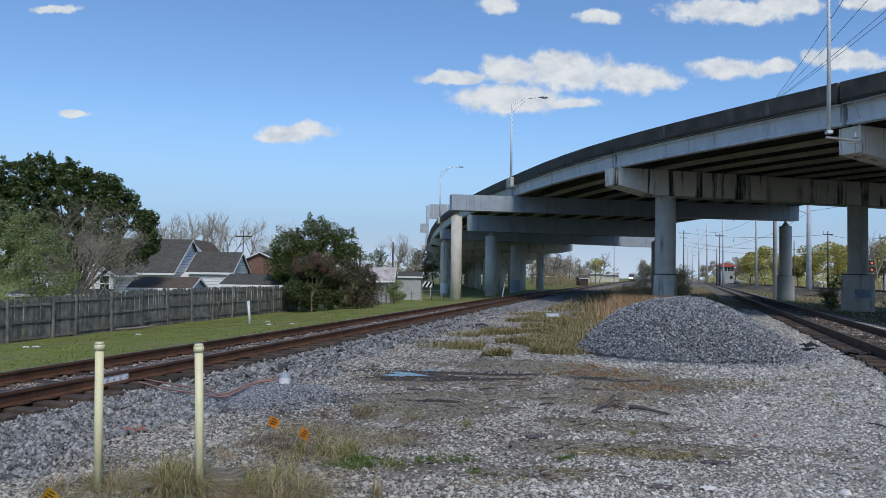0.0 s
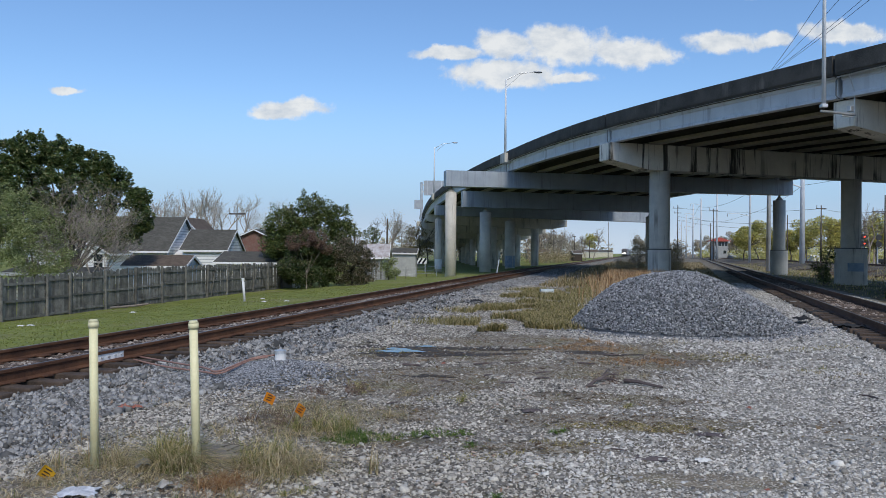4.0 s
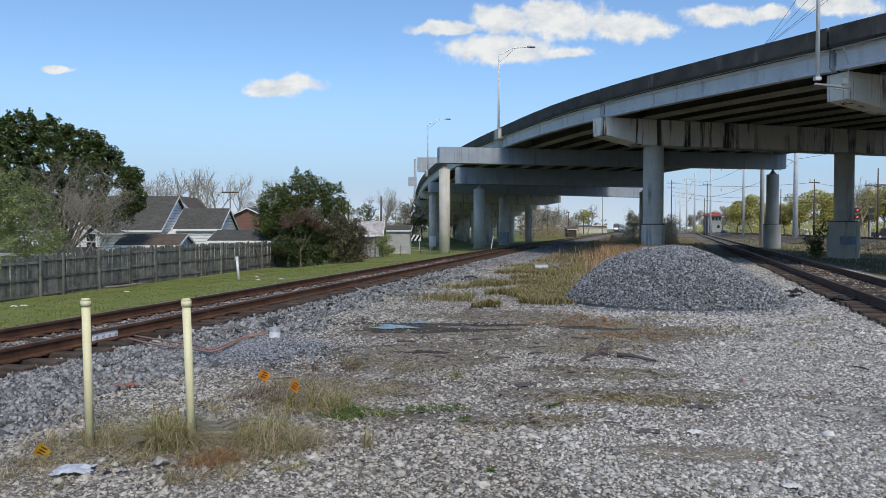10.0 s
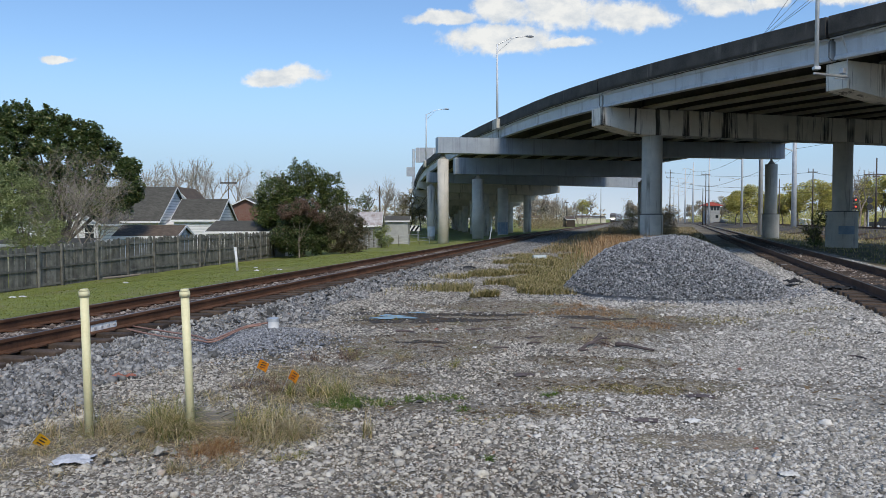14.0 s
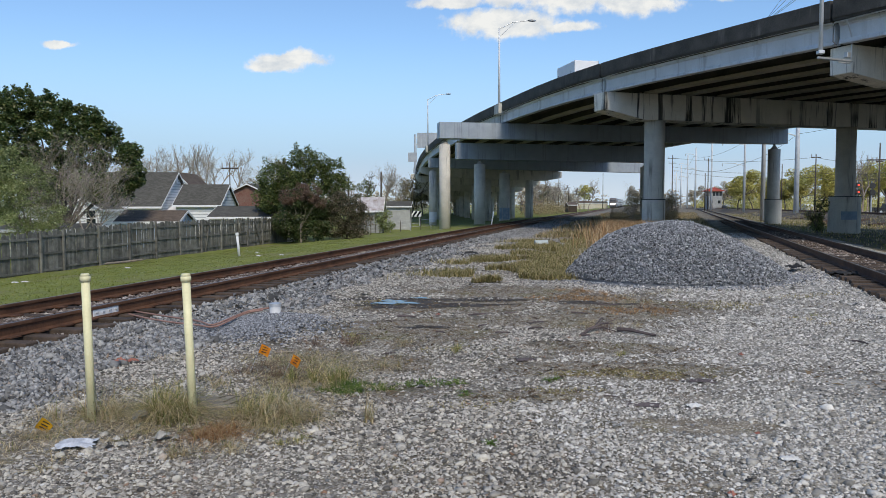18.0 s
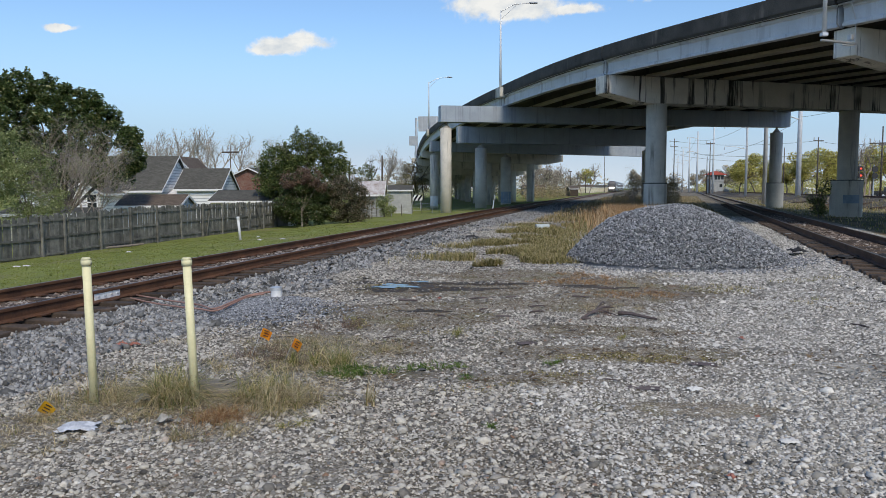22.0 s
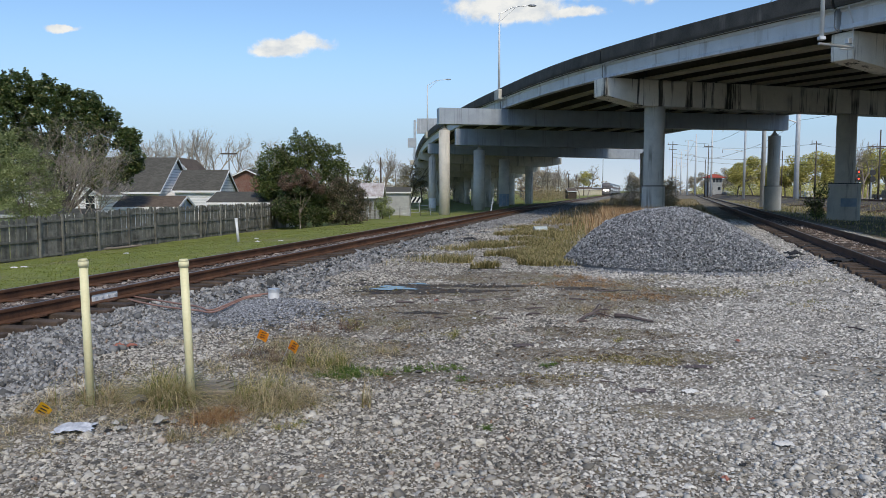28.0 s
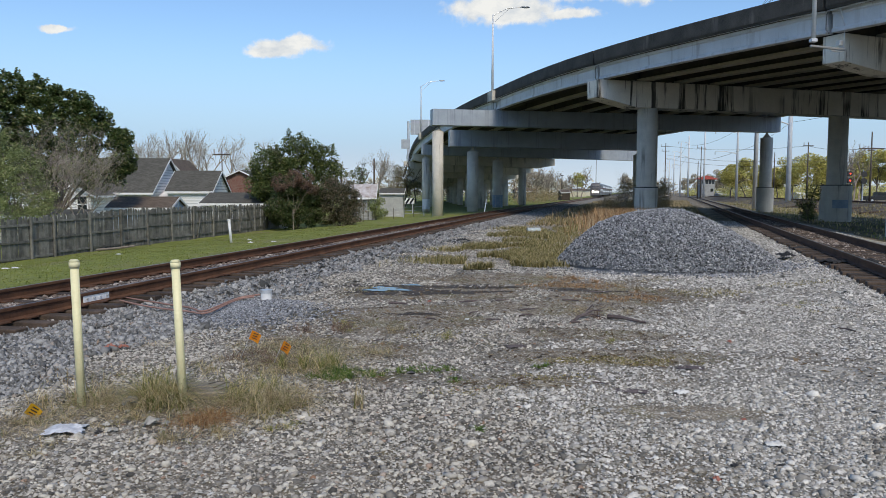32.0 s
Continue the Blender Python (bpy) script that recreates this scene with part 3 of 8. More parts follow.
straddle(66, -0.53, 31.6, 6.0, 1.36, [(0.55, 0.48, 0, 0), (31.7, 0.55, 0.76, 2.2)], 8.72, 0.05)
straddle(83, 1.2, 24.0, 3.0, 1.74, [(2.6, 0.62, 0, 0), (21.3, 0.55, 0, 0)], 8.33, 0.25)
straddle(104, -2.2, 30.2, 3.0, 1.35, [(0.6, 0.5, 0, 0), (10.4, 0.7, 0, 0), (31.6, 0.6, 0, 0)], 8.05, 0.7)


def painted_piers():
    piers = [o for o in overpass.children if o.name.startswith("pier")]
    for p in piers:
        xs = [v.co.x for v in p.data.vertices]
        ys = [v.co.y for v in p.data.vertices]
        x, y, r = (min(xs) + max(xs)) / 2, (min(ys) + max(ys)) / 2, (max(xs) - min(xs)) / 2
        if 24 < x < 29 and 45 < y < 56:
            paint_patch(p, x, y, 1.006, 0.7, 1.25, 262, 60, BLUE_WASH, "faded blue paint patch")
        elif 100 < y < 106 and x < 0:
            paint_patch(p, x, y, r + 0.006, -0.6, 0.75, 270, 170, WHITE_WASH, "whitewashed foot of the pier")
        elif 100 < y < 108 and 5 < x < 12:
            paint_patch(p, x, y, r + 0.006, -0.3, 1.3, 270, 170, BLUE_WASH, "faded blue paint on the pier")


painted_piers()


SIGN_DARK = mottled("dark_grey_pipe_paint", (0.10, 0.105, 0.11), (0.17, 0.175, 0.18), 3, 40, 0.6, 0.1)


def joint_pipes():
    """Short drain pipes down the fascia at the deck's joints."""
    for y in (31, 46.5, 67.5):
        c, across, ahead = edge_frame(y)
        bm = bm_new()
        p = c - across * 0.34
        add_tube(bm, [p - ahead * 0.35 + Vector((0, 0, 0.86)), p - ahead * 0.1 + Vector((0, 0, 0.84)), p + Vector((0, 0, 0.7)), p + Vector((0, 0, 0.1)), p - ahead * 0.15 + Vector((0, 0, -0.05))], 0.028, 8)
        part("drain_pipe", bm, SIGN_DARK, overpass, "dark grey drain pipe at a joint")


joint_pipes()

# ---- scattered pieces ----
ICO_V = np.array([(-1, 1.618, 0), (1, 1.618, 0), (-1, -1.618, 0), (1, -1.618, 0), (0, -1, 1.618), (0, 1, 1.618), (0, -1, -1.618), (0, 1, -1.618), (1.618, 0, -1), (1.618, 0, 1), (-1.618, 0, -1), (-1.618, 0, 1)]) / 1.902
ICO_F = np.array([(0, 11, 5), (0, 5, 1), (0, 1, 7), (0, 7, 10), (0, 10, 11), (1, 5, 9), (5, 11, 4), (11, 10, 2), (10, 7, 6), (7, 1, 8), (3, 9, 4), (3, 4, 2), (3, 2, 6), (3, 6, 8), (3, 8, 9), (4, 9, 5), (2, 4, 11), (6, 2, 10), (8, 6, 7), (9, 8, 1)])
OCT_V = np.array([(1, 0, 0), (-1, 0, 0), (0, 1, 0), (0, -1, 0), (0, 0, 1), (0, 0, -1)], float)
OCT_F = np.array([(0, 2, 4), (2, 1, 4), (1, 3, 4), (3, 0, 4), (2, 0, 5), (1, 2, 5), (3, 1, 5), (0, 3, 5)])

# stones that lie half sunk: no underside
PEAK_V = np.array([(1, 0.1, -0.35), (-0.1, 1, -0.3), (-1, -0.1, -0.35), (0.1, -1, -0.3), (0.15, 0.1, 0.85)])
PEAK_F = np.array([(0, 1, 4), (1, 2, 4), (2, 3, 4), (3, 0, 4)])
CAP_F = np.array([f for f in ICO_F if ICO_V[f].sum(0)[2] > -1.5])


def turns(n, r, tilt=math.pi):
    """Random turns as matrices: about the upright axis, then a tilt."""
    a, t, b = r.uniform(0, 2 * math.pi, n), r.uniform(-tilt, tilt, n), r.uniform(0, 2 * math.pi, n)
    ca, sa, ct, st, cb, sb = np.cos(a), np.sin(a), np.cos(t), np.sin(t), np.cos(b), np.sin(b)
    z, o = np.zeros(n), np.ones(n)
    ra = np.stack([ca, -sa, z, sa, ca, z, z, z, o], -1).reshape(n, 3, 3)
    rt = np.stack([o, z, z, z, ct, -st, z, st, ct], -1).reshape(n, 3, 3)
    rb = np.stack([cb, -sb, z, sb, cb, z, z, z, o], -1).reshape(n, 3, 3)
    return ra @ rt @ rb


def scatter(name, base_v, base_f, spots, sizes, material, r, tilt=0.5, jitter=0.32):
    """One mesh of many loose pieces; sizes are (n, 3) half-lengths."""
    n, k = len(spots), len(base_v)
    v = base_v[None] * (1 + r.uniform(-jitter, jitter, (n, k, 1))) * sizes[:, None, :]
    v = np.einsum("nij,nkj->nki", turns(n, r, tilt), v) + spots[:, None, :]
    f = base_f[None] + (np.arange(n) * k)[:, None, None]
    return raw_mesh(name, v.reshape(-1, 3), f.reshape(-1, base_f.shape[1]), material)


def field(x, y, cell, seed):
    """Smooth random heights from 0 to 1 over the plan."""
    table = np.random.default_rng(seed).uniform(0, 1, (256, 256))
    u, v = np.asarray(x) / cell, np.asarray(y) / cell
    i, j = np.floor(u).astype(int), np.floor(v).astype(int)
    fu, fv = u - i, v - j
    fu, fv = fu * fu * (3 - 2 * fu), fv * fv * (3 - 2 * fv)
    a, b, c, d = (table[(i + p) % 256, (j + q) % 256] for p, q in ((0, 0), (1, 0), (0, 1), (1, 1)))
    return (a * (1 - fu) + b * fu) * (1 - fv) + (c * (1 - fu) + d * fu) * fv


def ground_at(x, y):
    return float(ground_z(x, y))


def mound_z(x, y):
    """The small mound of fresh gravel round the pipe stub."""
    return 0.13 * np.exp(-((x + 2.5) ** 2 + (y - 11.3) ** 2) / 0.5)


BLUE_STONES = [(0.0, (0.07, 0.07, 0.068)), (0.3, (0.19, 0.19, 0.186)), (0.7, (0.34, 0.34, 0.335)), (0.96, (0.47, 0.465, 0.445)), (1.0, (0.30, 0.22, 0.16))]
MIXED_STONES = [(0.0, (0.07, 0.065, 0.058)), (0.24, (0.23, 0.212, 0.182)), (0.55, (0.46, 0.43, 0.375)), (0.88, (0.60, 0.56, 0.48)), (0.97, (0.70, 0.655, 0.57)), (1.0, (0.28, 0.16, 0.10))]
PALE_STONES = [(0.0, (0.12, 0.112, 0.098)), (0.3, (0.37, 0.35, 0.308)), (0.7, (0.58, 0.55, 0.495)), (1.0, (0.80, 0.765, 0.70))]
BALLAST_MAT = island_mat("ballast_stone", BLUE_STONES, 0.85)
RUSTY_MAT = island_mat("rusty_ballast_stone", [(0.0, (0.09, 0.06, 0.045)), (0.4, (0.22, 0.165, 0.13)), (0.8, (0.38, 0.32, 0.27)), (1.0, (0.55, 0.50, 0.45))], 0.9)
GRAVEL_MAT = island_mat("yard_gravel_stone", MIXED_STONES, 0.85)
PALE_MAT = island_mat("pale_gravel_stone", PALE_STONES, 0.85)
PILE_STONES = [(0.0, (0.04, 0.042, 0.045)), (0.35, (0.18, 0.19, 0.205)), (0.85, (0.37, 0.382, 0.402)), (1.0, (0.54, 0.548, 0.555))]
PILE_MAT = island_mat("fresh_ballast_stone", PILE_STONES, 0.8)

PILE_X, PILE_Y, PILE_RX, PILE_RY = 5.72, 18.9, 2.62, 2.45


def pile_rad(x, y):
    """0 in the pile's middle, 1 at its uneven foot."""
    dx, dy = (x - PILE_X) / PILE_RX, (y - PILE_Y) / PILE_RY
    a = np.arctan2(dy, dx)
    return np.sqrt(dx * dx + dy * dy) * (1 + 0.035 * np.sin(3 * a + 1) + 0.03 * np.sin(5 * a + 2)), a


def pile_z(x, y):
    """Height of the ballast pile over the yard: a rounded dome, steeper on its left."""
    rad, a = pile_rad(x, y)
    body = 1 - np.minimum(rad, 1) ** (2.0 - 0.45 * np.cos(a))
    return 1.33 * np.minimum(body, 0.93 + 0.07 * body) * (1 + 0.025 * np.sin(2.1 * x) * np.sin(1.7 * y)) + 0.05 * (field(x, y, 0.35, 71) - 0.5) * (rad < 0.95)


def dirt_share(x, y):
    """Where bare dirt and dead leaves show between the stones."""
    spots = DIRT_SPOTS
    s = np.zeros_like(np.asarray(x, float))
    for cx, cy, rx, ry in spots:
        s = np.maximum(s, 1.25 - np.hypot((x - cx) / rx, (y - cy) / ry))
    return np.clip(s * 2.0 + 0.08 + (field(x, y, 0.8, 5) - 0.5) * 1.2 + (field(x, y, 0.23, 9) - 0.5) * 0.6, 0, 1)


def yard_spots(y0, y1, per_m2, r, margin=1.0):
    """Random places inside the view between two distances."""
    wide = lambda y: 0.63 * y + margin
    n = int((y1 - y0) * (wide(y0) + wide(y1)) * per_m2)
    y = y0 + (y1 - y0) * r.uniform(0, 1, n)
    x = r.uniform(-1, 1, n) * wide(y1)
    keep = np.abs(x) < wide(y)
    return x[keep], y[keep]


def lay_stones(y0, y1, per_m2, size, base, seed):
    """Stones of the yard in one band of distance: blue ballast by the tracks, mixed gravel, paler to the right."""
    r = np.random.default_rng(seed)
    x, y = yard_spots(y0, y1, per_m2, r)
    d, e = left_off(x, y), right_off(x, y)
    u = r.uniform(0, 1, len(x))
    wob = (field(x, y, 0.9, 21) - 0.5) * 1.6
    bare = dirt_share(x, y) * np.clip((d - 2.5) / 1.5, 0, 1)
    weeds = np.clip((y - 16.5) / 2, 0, 1) * np.clip(1.2 - np.abs(x - (2.0 + 0.165 * (y - 16.5))) / 1.1, 0, 1)
    keep = (u > np.maximum(bare * 0.965, weeds * 0.9)) & (d > -2.9) & (e < 1.7 + wob)
    in_rail = ((np.abs(np.abs(d) - 0.755) < 0.10) | (np.abs(np.abs(e) - 0.755) < 0.10))
    ties = (np.abs(d) < 1.3) | (np.abs(e) < 1.3)
    inner = (np.abs(d) < 0.66) | (np.abs(e) < 0.66)
    keep &= ~in_rail & ~(ties & ~inner & (r.uniform(0, 1, len(x)) < 0.72))
    x, y, d, e, wob = x[keep], y[keep], d[keep], e[keep], wob[keep]
    bed = ((d + wob < 3.0) | (np.abs(e) < 1.25))
    pale = ~bed & ((x - 0.3 * np.maximum(y - 9, 0)) * 0.9 + (field(x, y, 1.7, 31) - 0.5) * 5 > 1.7)
    z = ground_z(x, y) + 0.06 * ((np.abs(d) < 0.66) | (np.abs(e) < 0.66)) + r.uniform(0.0, 0.02, len(x)) * (((np.abs(d) > 0.8) & (np.abs(d) < 1.45)) | ((np.abs(e) > 0.8) & (np.abs(e) < 1.45)))
    rust = (np.abs(d) < 1.15) | (np.abs(e) < 0.7)
    bed &= ~rust
    for nm, mask, m, k in (("rusty_ballast", rust, RUSTY_MAT, 1.3), ("ballast", bed, BALLAST_MAT, 1.38), ("gravel", ~bed & ~pale & ~rust, GRAVEL_MAT, 1.0), ("pale_gravel", pale, PALE_MAT, 1.0)):
        if not mask.any():
            continue
        n = int(mask.sum())
        tall = 1.75 if nm == "ballast" else 1.2
        s = size * k * r.lognormal(0, 0.38, n)[:, None] * np.stack([r.uniform(0.8, 1.45, n), r.uniform(0.7, 1.1, n), tall * r.uniform(0.35, 0.65, n)], -1)
        pts = np.stack([x[mask], y[mask], z[mask] + s[:, 2] * 0.35 + 0.004], -1)
        ob = new(nm, scatter(nm, *((OCT_V, OCT_F) if nm == "ballast" and y1 < 13 else base), pts, s, m, r, 1.5 if nm == "ballast" else 0.5, 0.42 if nm == "ballast" else 0.32))
        tagged(ob, {"rusty_ballast": "rust-stained ballast stones between the rails", "ballast": "coarse blue-grey ballast stones beside the rails", "gravel": "mixed grey and white gravel over bare dirt", "pale_gravel": "pale crushed gravel of the yard"}[nm], "gravel", kind="stuff")


lay_stones(3.2, 7.0, 620, 0.0135, (ICO_V, CAP_F), 11)
lay_stones(3.2, 7.0, 2900, 0.0098, (PEAK_V, PEAK_F), 16)
lay_stones(7.0, 12.0, 1600, 0.0132, (PEAK_V, PEAK_F), 12)
lay_stones(12.0, 20.0, 680, 0.0168, (PEAK_V, PEAK_F), 13)
lay_stones(20.0, 44.0, 270, 0.022, (PEAK_V, PEAK_F), 14)


def stones_around():
    """The same gravel under and behind the eye."""
    r = np.random.default_rng(15)
    n = 22000
    x, y = r.uniform(-10, 10, n), r.uniform(-10, 3.4, n)
    d, e = left_off(x, y), right_off(x, y)
    keep = (d > -2.9) & (e < 1.8) & (np.abs(np.abs(d) - 0.755) > 0.1) & (np.abs(np.abs(e) - 0.755) > 0.1) & ((y > 3.0) | (y < 2.9))
    keep &= ~((y > 3.2) & (np.abs(x) < 0.63 * y + 1))
    x, y = x[keep], y[keep]
    n = len(x)
    s = 0.028 * r.lognormal(0, 0.38, n)[:, None] * np.stack([r.uniform(0.8, 1.45, n), r.uniform(0.7, 1.1, n), r.uniform(0.3, 0.6, n)], -1)
    pts = np.stack([x, y, ground_z(x, y) + s[:, 2] * 0.35], -1)
    tagged(new("gravel", scatter("gravel", PEAK_V, PEAK_F, pts, s, GRAVEL_MAT, r)), "mixed grey and white gravel over bare dirt", "gravel", kind="stuff")


stones_around()


def build_pile():
    r = np.random.default_rng(41)
    heap = thing("gravel_pile", "large rounded pile of fresh blue-grey ballast stones", "gravel pile", pose(0, 0, 0))
    a, b = np.meshgrid(np.linspace(0, 2 * math.pi, 64, endpoint=False), np.linspace(0, 1.0, 20))
    px, py = PILE_X + np.cos(a) * b * PILE_RX, PILE_Y + np.sin(a) * b * PILE_RY
    v = np.stack([px, py, np.where(b > 0.96, -0.15, pile_z(px, py) - 0.05)], -1).reshape(-1, 3)
    i = (np.arange(19)[:, None] * 64 + np.arange(64)[None]).ravel()
    j = (np.arange(19)[:, None] * 64 + (np.arange(64)[None] + 1) % 64).ravel()
    part("core", raw_mesh("core", v, np.stack([i, j, j + 64, i + 64], -1), PILE_MAT), PILE_MAT, heap)
    n = 68000
    x, y = PILE_X + r.uniform(-3.6, 3.9, n), PILE_Y + r.uniform(-3.3, 1.9, n)
    h, rad = pile_z(x, y), pile_rad(x, y)[0]
    # a thin skirt of stones that have rolled off
    keep = r.uniform(0, 1, n) < np.where(rad < 1, 1.0, 0.55 * np.exp(-(rad - 1) * 9))
    x, y, h, rad = x[keep], y[keep], h[keep], rad[keep]
    s = 0.0212 * r.lognormal(0, 0.3, len(x))[:, None] * np.stack([r.uniform(0.8, 1.4, len(x)), r.uniform(0.7, 1.1, len(x)), r.uniform(0.5, 0.9, len(x))], -1)
    z = np.maximum(np.where(rad < 1, h, -1), ground_z(x, y)) + 0.008
    st = part("loose_stone", scatter("loose_stone", OCT_V, OCT_F, np.stack([x, y, z], -1), s, PILE_MAT, r, 3.1, 0.45), PILE_MAT, heap)
    tagged(st, kind="stuff")


build_pile()

# ---- plants ----
DRY = [(0.0, (0.27, 0.205, 0.115)), (0.45, (0.52, 0.42, 0.245)), (0.82, (0.72, 0.61, 0.40)), (0.9, (0.22, 0.23, 0.07)), (1.0, (0.16, 0.19, 0.05))]
DRY_GRASS = leaf_mat("dry_grass", DRY, 0.8)
RUST_GRASS = leaf_mat("rust_dry_grass", [(0, (0.26, 0.14, 0.06)), (0.6, (0.46, 0.26, 0.12)), (1, (0.58, 0.42, 0.24))], 0.8)
GREEN_GRASS = leaf_mat("green_grass", [(0, (0.06, 0.12, 0.018)), (0.6, (0.13, 0.22, 0.035)), (1, (0.25, 0.29, 0.08))], 0.7)
REED = leaf_mat("tan_reed", [(0, (0.26, 0.145, 0.07)), (0.5, (0.50, 0.32, 0.165)), (1, (0.66, 0.48, 0.29))], 0.8)
MIX_GRASS = leaf_mat("weed_grass", [(0, (0.11, 0.14, 0.03)), (0.35, (0.25, 0.26, 0.07)), (0.6, (0.50, 0.41, 0.18)), (1, (0.76, 0.63, 0.37))], 0.8)
WEED_GRASS = leaf_mat("olive_weed_grass", [(0, (0.14, 0.13, 0.04)), (0.35, (0.27, 0.24, 0.085)), (0.7, (0.42, 0.34, 0.16)), (1, (0.56, 0.46, 0.27))], 0.8)
LAWN_GRASS = leaf_mat("lawn_blade", [(0, (0.155, 0.185, 0.027)), (0.6, (0.23, 0.255, 0.043)), (0.96, (0.31, 0.29, 0.085)), (1.0, (0.55, 0.55, 0.40))], 0.7)


def blades(name, roots, height, width, lean, material, r):
    """Bent blades of grass in one mesh, each from its own root."""
    n = len(roots)
    a = r.uniform(0, 2 * math.pi, n)
    out = np.stack([np.cos(a), np.sin(a), np.zeros(n)], -1)
    side = np.stack([-np.sin(a), np.cos(a), np.zeros(n)], -1) * (width * r.uniform(0.6, 1.3, n))[:, None] / 2
    h = height * r.uniform(0.35, 1.0, n)
    lean = lean * r.uniform(0.2, 1.3, n)
    up = np.array([0, 0, 1.0])
    p1 = roots + out * (h * lean * 0.35)[:, None] + up * (h * 0.6)[:, None]
    p2 = roots + out * (h * lean)[:, None] + up * (h * (1 - 0.25 * np.clip(lean, 0, 2)))[:, None]
    v = np.stack([roots - side, roots + side, p1 + side * 0.7, p1 - side * 0.7, p2], 1)
    k = np.arange(n)[:, None] * 5
    f = np.concatenate([k + [0, 1, 2], k + [0, 2, 3], k + [3, 2, 4]])
    return raw_mesh(name, v.reshape(-1, 3), f, material)


def arched_blades(name, roots, height, width, lean, material, r):
    """Long limp blades that rise, bend over and droop, in one mesh."""
    n, k = len(roots), 5
    a = r.uniform(0, 2 * math.pi, n)
    out = np.stack([np.cos(a), np.sin(a), np.zeros(n)], -1)
    side = np.stack([-np.sin(a), np.cos(a), np.zeros(n)], -1)
    h = height * r.uniform(0.3, 1.0, n) ** 0.8
    lean = lean * r.uniform(0.15, 1.25, n)
    u = np.arange(k) / k
    fall = np.clip(lean * 0.55, 0, 1.1)
    curl = r.normal(0, 0.18, n)

    def at(q):
        return roots + out * (h * lean * q ** 1.7)[:, None] + side * (h * curl * q ** 2)[:, None] + np.array([0, 0, 1.0]) * (h * (q - fall * q ** 2.6))[:, None]
    w = width * r.uniform(0.6, 1.3, n) / 2
    rows = []
    for q in u:
        c = at(q)
        rows += [c - side * (w * (1 - 0.75 * q))[:, None], c + side * (w * (1 - 0.75 * q))[:, None]]
    v = np.stack(rows + [at(1.0)], 1)
    b = np.arange(n)[:, None] * (2 * k + 1)
    f = [b + [2 * m, 2 * m + 1, 2 * m + 3] for m in range(k - 1)] + [b + [2 * m, 2 * m + 3, 2 * m + 2] for m in range(k - 1)] + [b + [2 * k - 2, 2 * k - 1, 2 * k]]
    return raw_mesh(name, v.reshape(-1, 3), np.concatenate(f), material)


def tuft_mesh(name, radius, height, count, material, seed, lean=0.8, width=0.006):
    r = np.random.default_rng(seed)
    # a few knots of blades rather than an even disc
    m = max(2, count // 25)
    kr, ka = radius * np.sqrt(r.uniform(0, 1, m)), r.uniform(0, 2 * math.pi, m)
    which = r.integers(0, m, count)
    x, y = kr[which] * np.cos(ka[which]) + r.normal(0, radius * 0.13, count), kr[which] * np.sin(ka[which]) + r.normal(0, radius * 0.13, count)
    return arched_blades(name, np.stack([x, y, np.zeros(count) - 0.01], -1), height, width, lean, material, r)


def tuft(x, y, radius, height, count, material, label, seed, lean=0.8, width=0.006, group="weeds of the yard"):
    return solid("grass_tuft", tuft_mesh("grass_tuft", radius, height, count, material, seed, lean, width), material, label, "grass", pose(x, y, ground_at(x, y)), group, "stuff")


def segments_mesh(name, segs, material, seg=5):
    """Branches: (start, end, radius at start, radius at end)."""
    p0, p1 = np.array([s[0] for s in segs], float), np.array([s[1] for s in segs], float)
    r0, r1 = np.array([s[2] for s in segs]), np.array([s[3] for s in segs])
    d = p1 - p0
    d /= np.linalg.norm(d, axis=1)[:, None] + 1e-9
    ref = np.where(np.abs(d[:, 2:3]) < 0.9, [[0, 0, 1.0]], [[1.0, 0, 0]])
    u = np.cross(d, ref)
    u /= np.linalg.norm(u, axis=1)[:, None]
    w = np.cross(u, d)
    a = np.arange(seg) * 2 * math.pi / seg
    ring = u[:, None] * np.cos(a)[None, :, None] + w[:, None] * np.sin(a)[None, :, None]
    v = np.concatenate([p0[:, None] + ring * r0[:, None, None], p1[:, None] + ring * r1[:, None, None]], 1)
    k = np.arange(len(segs))[:, None, None] * 2 * seg
    q = np.array([(i, (i + 1) % seg, (i + 1) % seg + seg, i + seg) for i in range(seg)])[None]
    return raw_mesh(name, v.reshape(-1, 3), (k + q).reshape(-1, 4), material, True)


def grow(p, d, length, radius, depth, rnd, out, tips, spread=0.6, up=0.12, kids=(2, 3), shrink=0.74):
    """Limbs that fork and wander; keeps the tips."""
    q = Vector(p)
    d = Vector(d).normalized()
    for k in range(3):
        d = (d + Vector((rnd.gauss(0, 0.13), rnd.gauss(0, 0.13), rnd.gauss(0, 0.09) + up * 0.4))).normalized()
        nq = q + d * (length / 3)
        r0, r1 = radius * (1 - 0.13 * k), radius * (1 - 0.13 * (k + 1))
        out.append((tuple(q), tuple(nq), r0, r1))
        q = nq
        if depth > 0 and k == 1 and rnd.random() < 0.6:
            side = (d + Vector((rnd.gauss(0, spread), rnd.gauss(0, spread), rnd.gauss(0, spread * 0.6)))).normalized()
            grow(q, side, length * shrink * 0.8, radius * 0.5, depth - 1, rnd, out, tips, spread, up, kids, shrink)
    if depth <= 0:
        tips.append(tuple(q))
        return
    for _ in range(rnd.randint(*kids)):
        nd = (d + Vector((rnd.gauss(0, spread), rnd.gauss(0, spread), rnd.gauss(0, spread * 0.5) + up))).normalized()
        grow(q, nd, length * shrink * rnd.uniform(0.8, 1.15), radius * 0.62, depth - 1, rnd, out, tips, spread, up, kids, shrink)


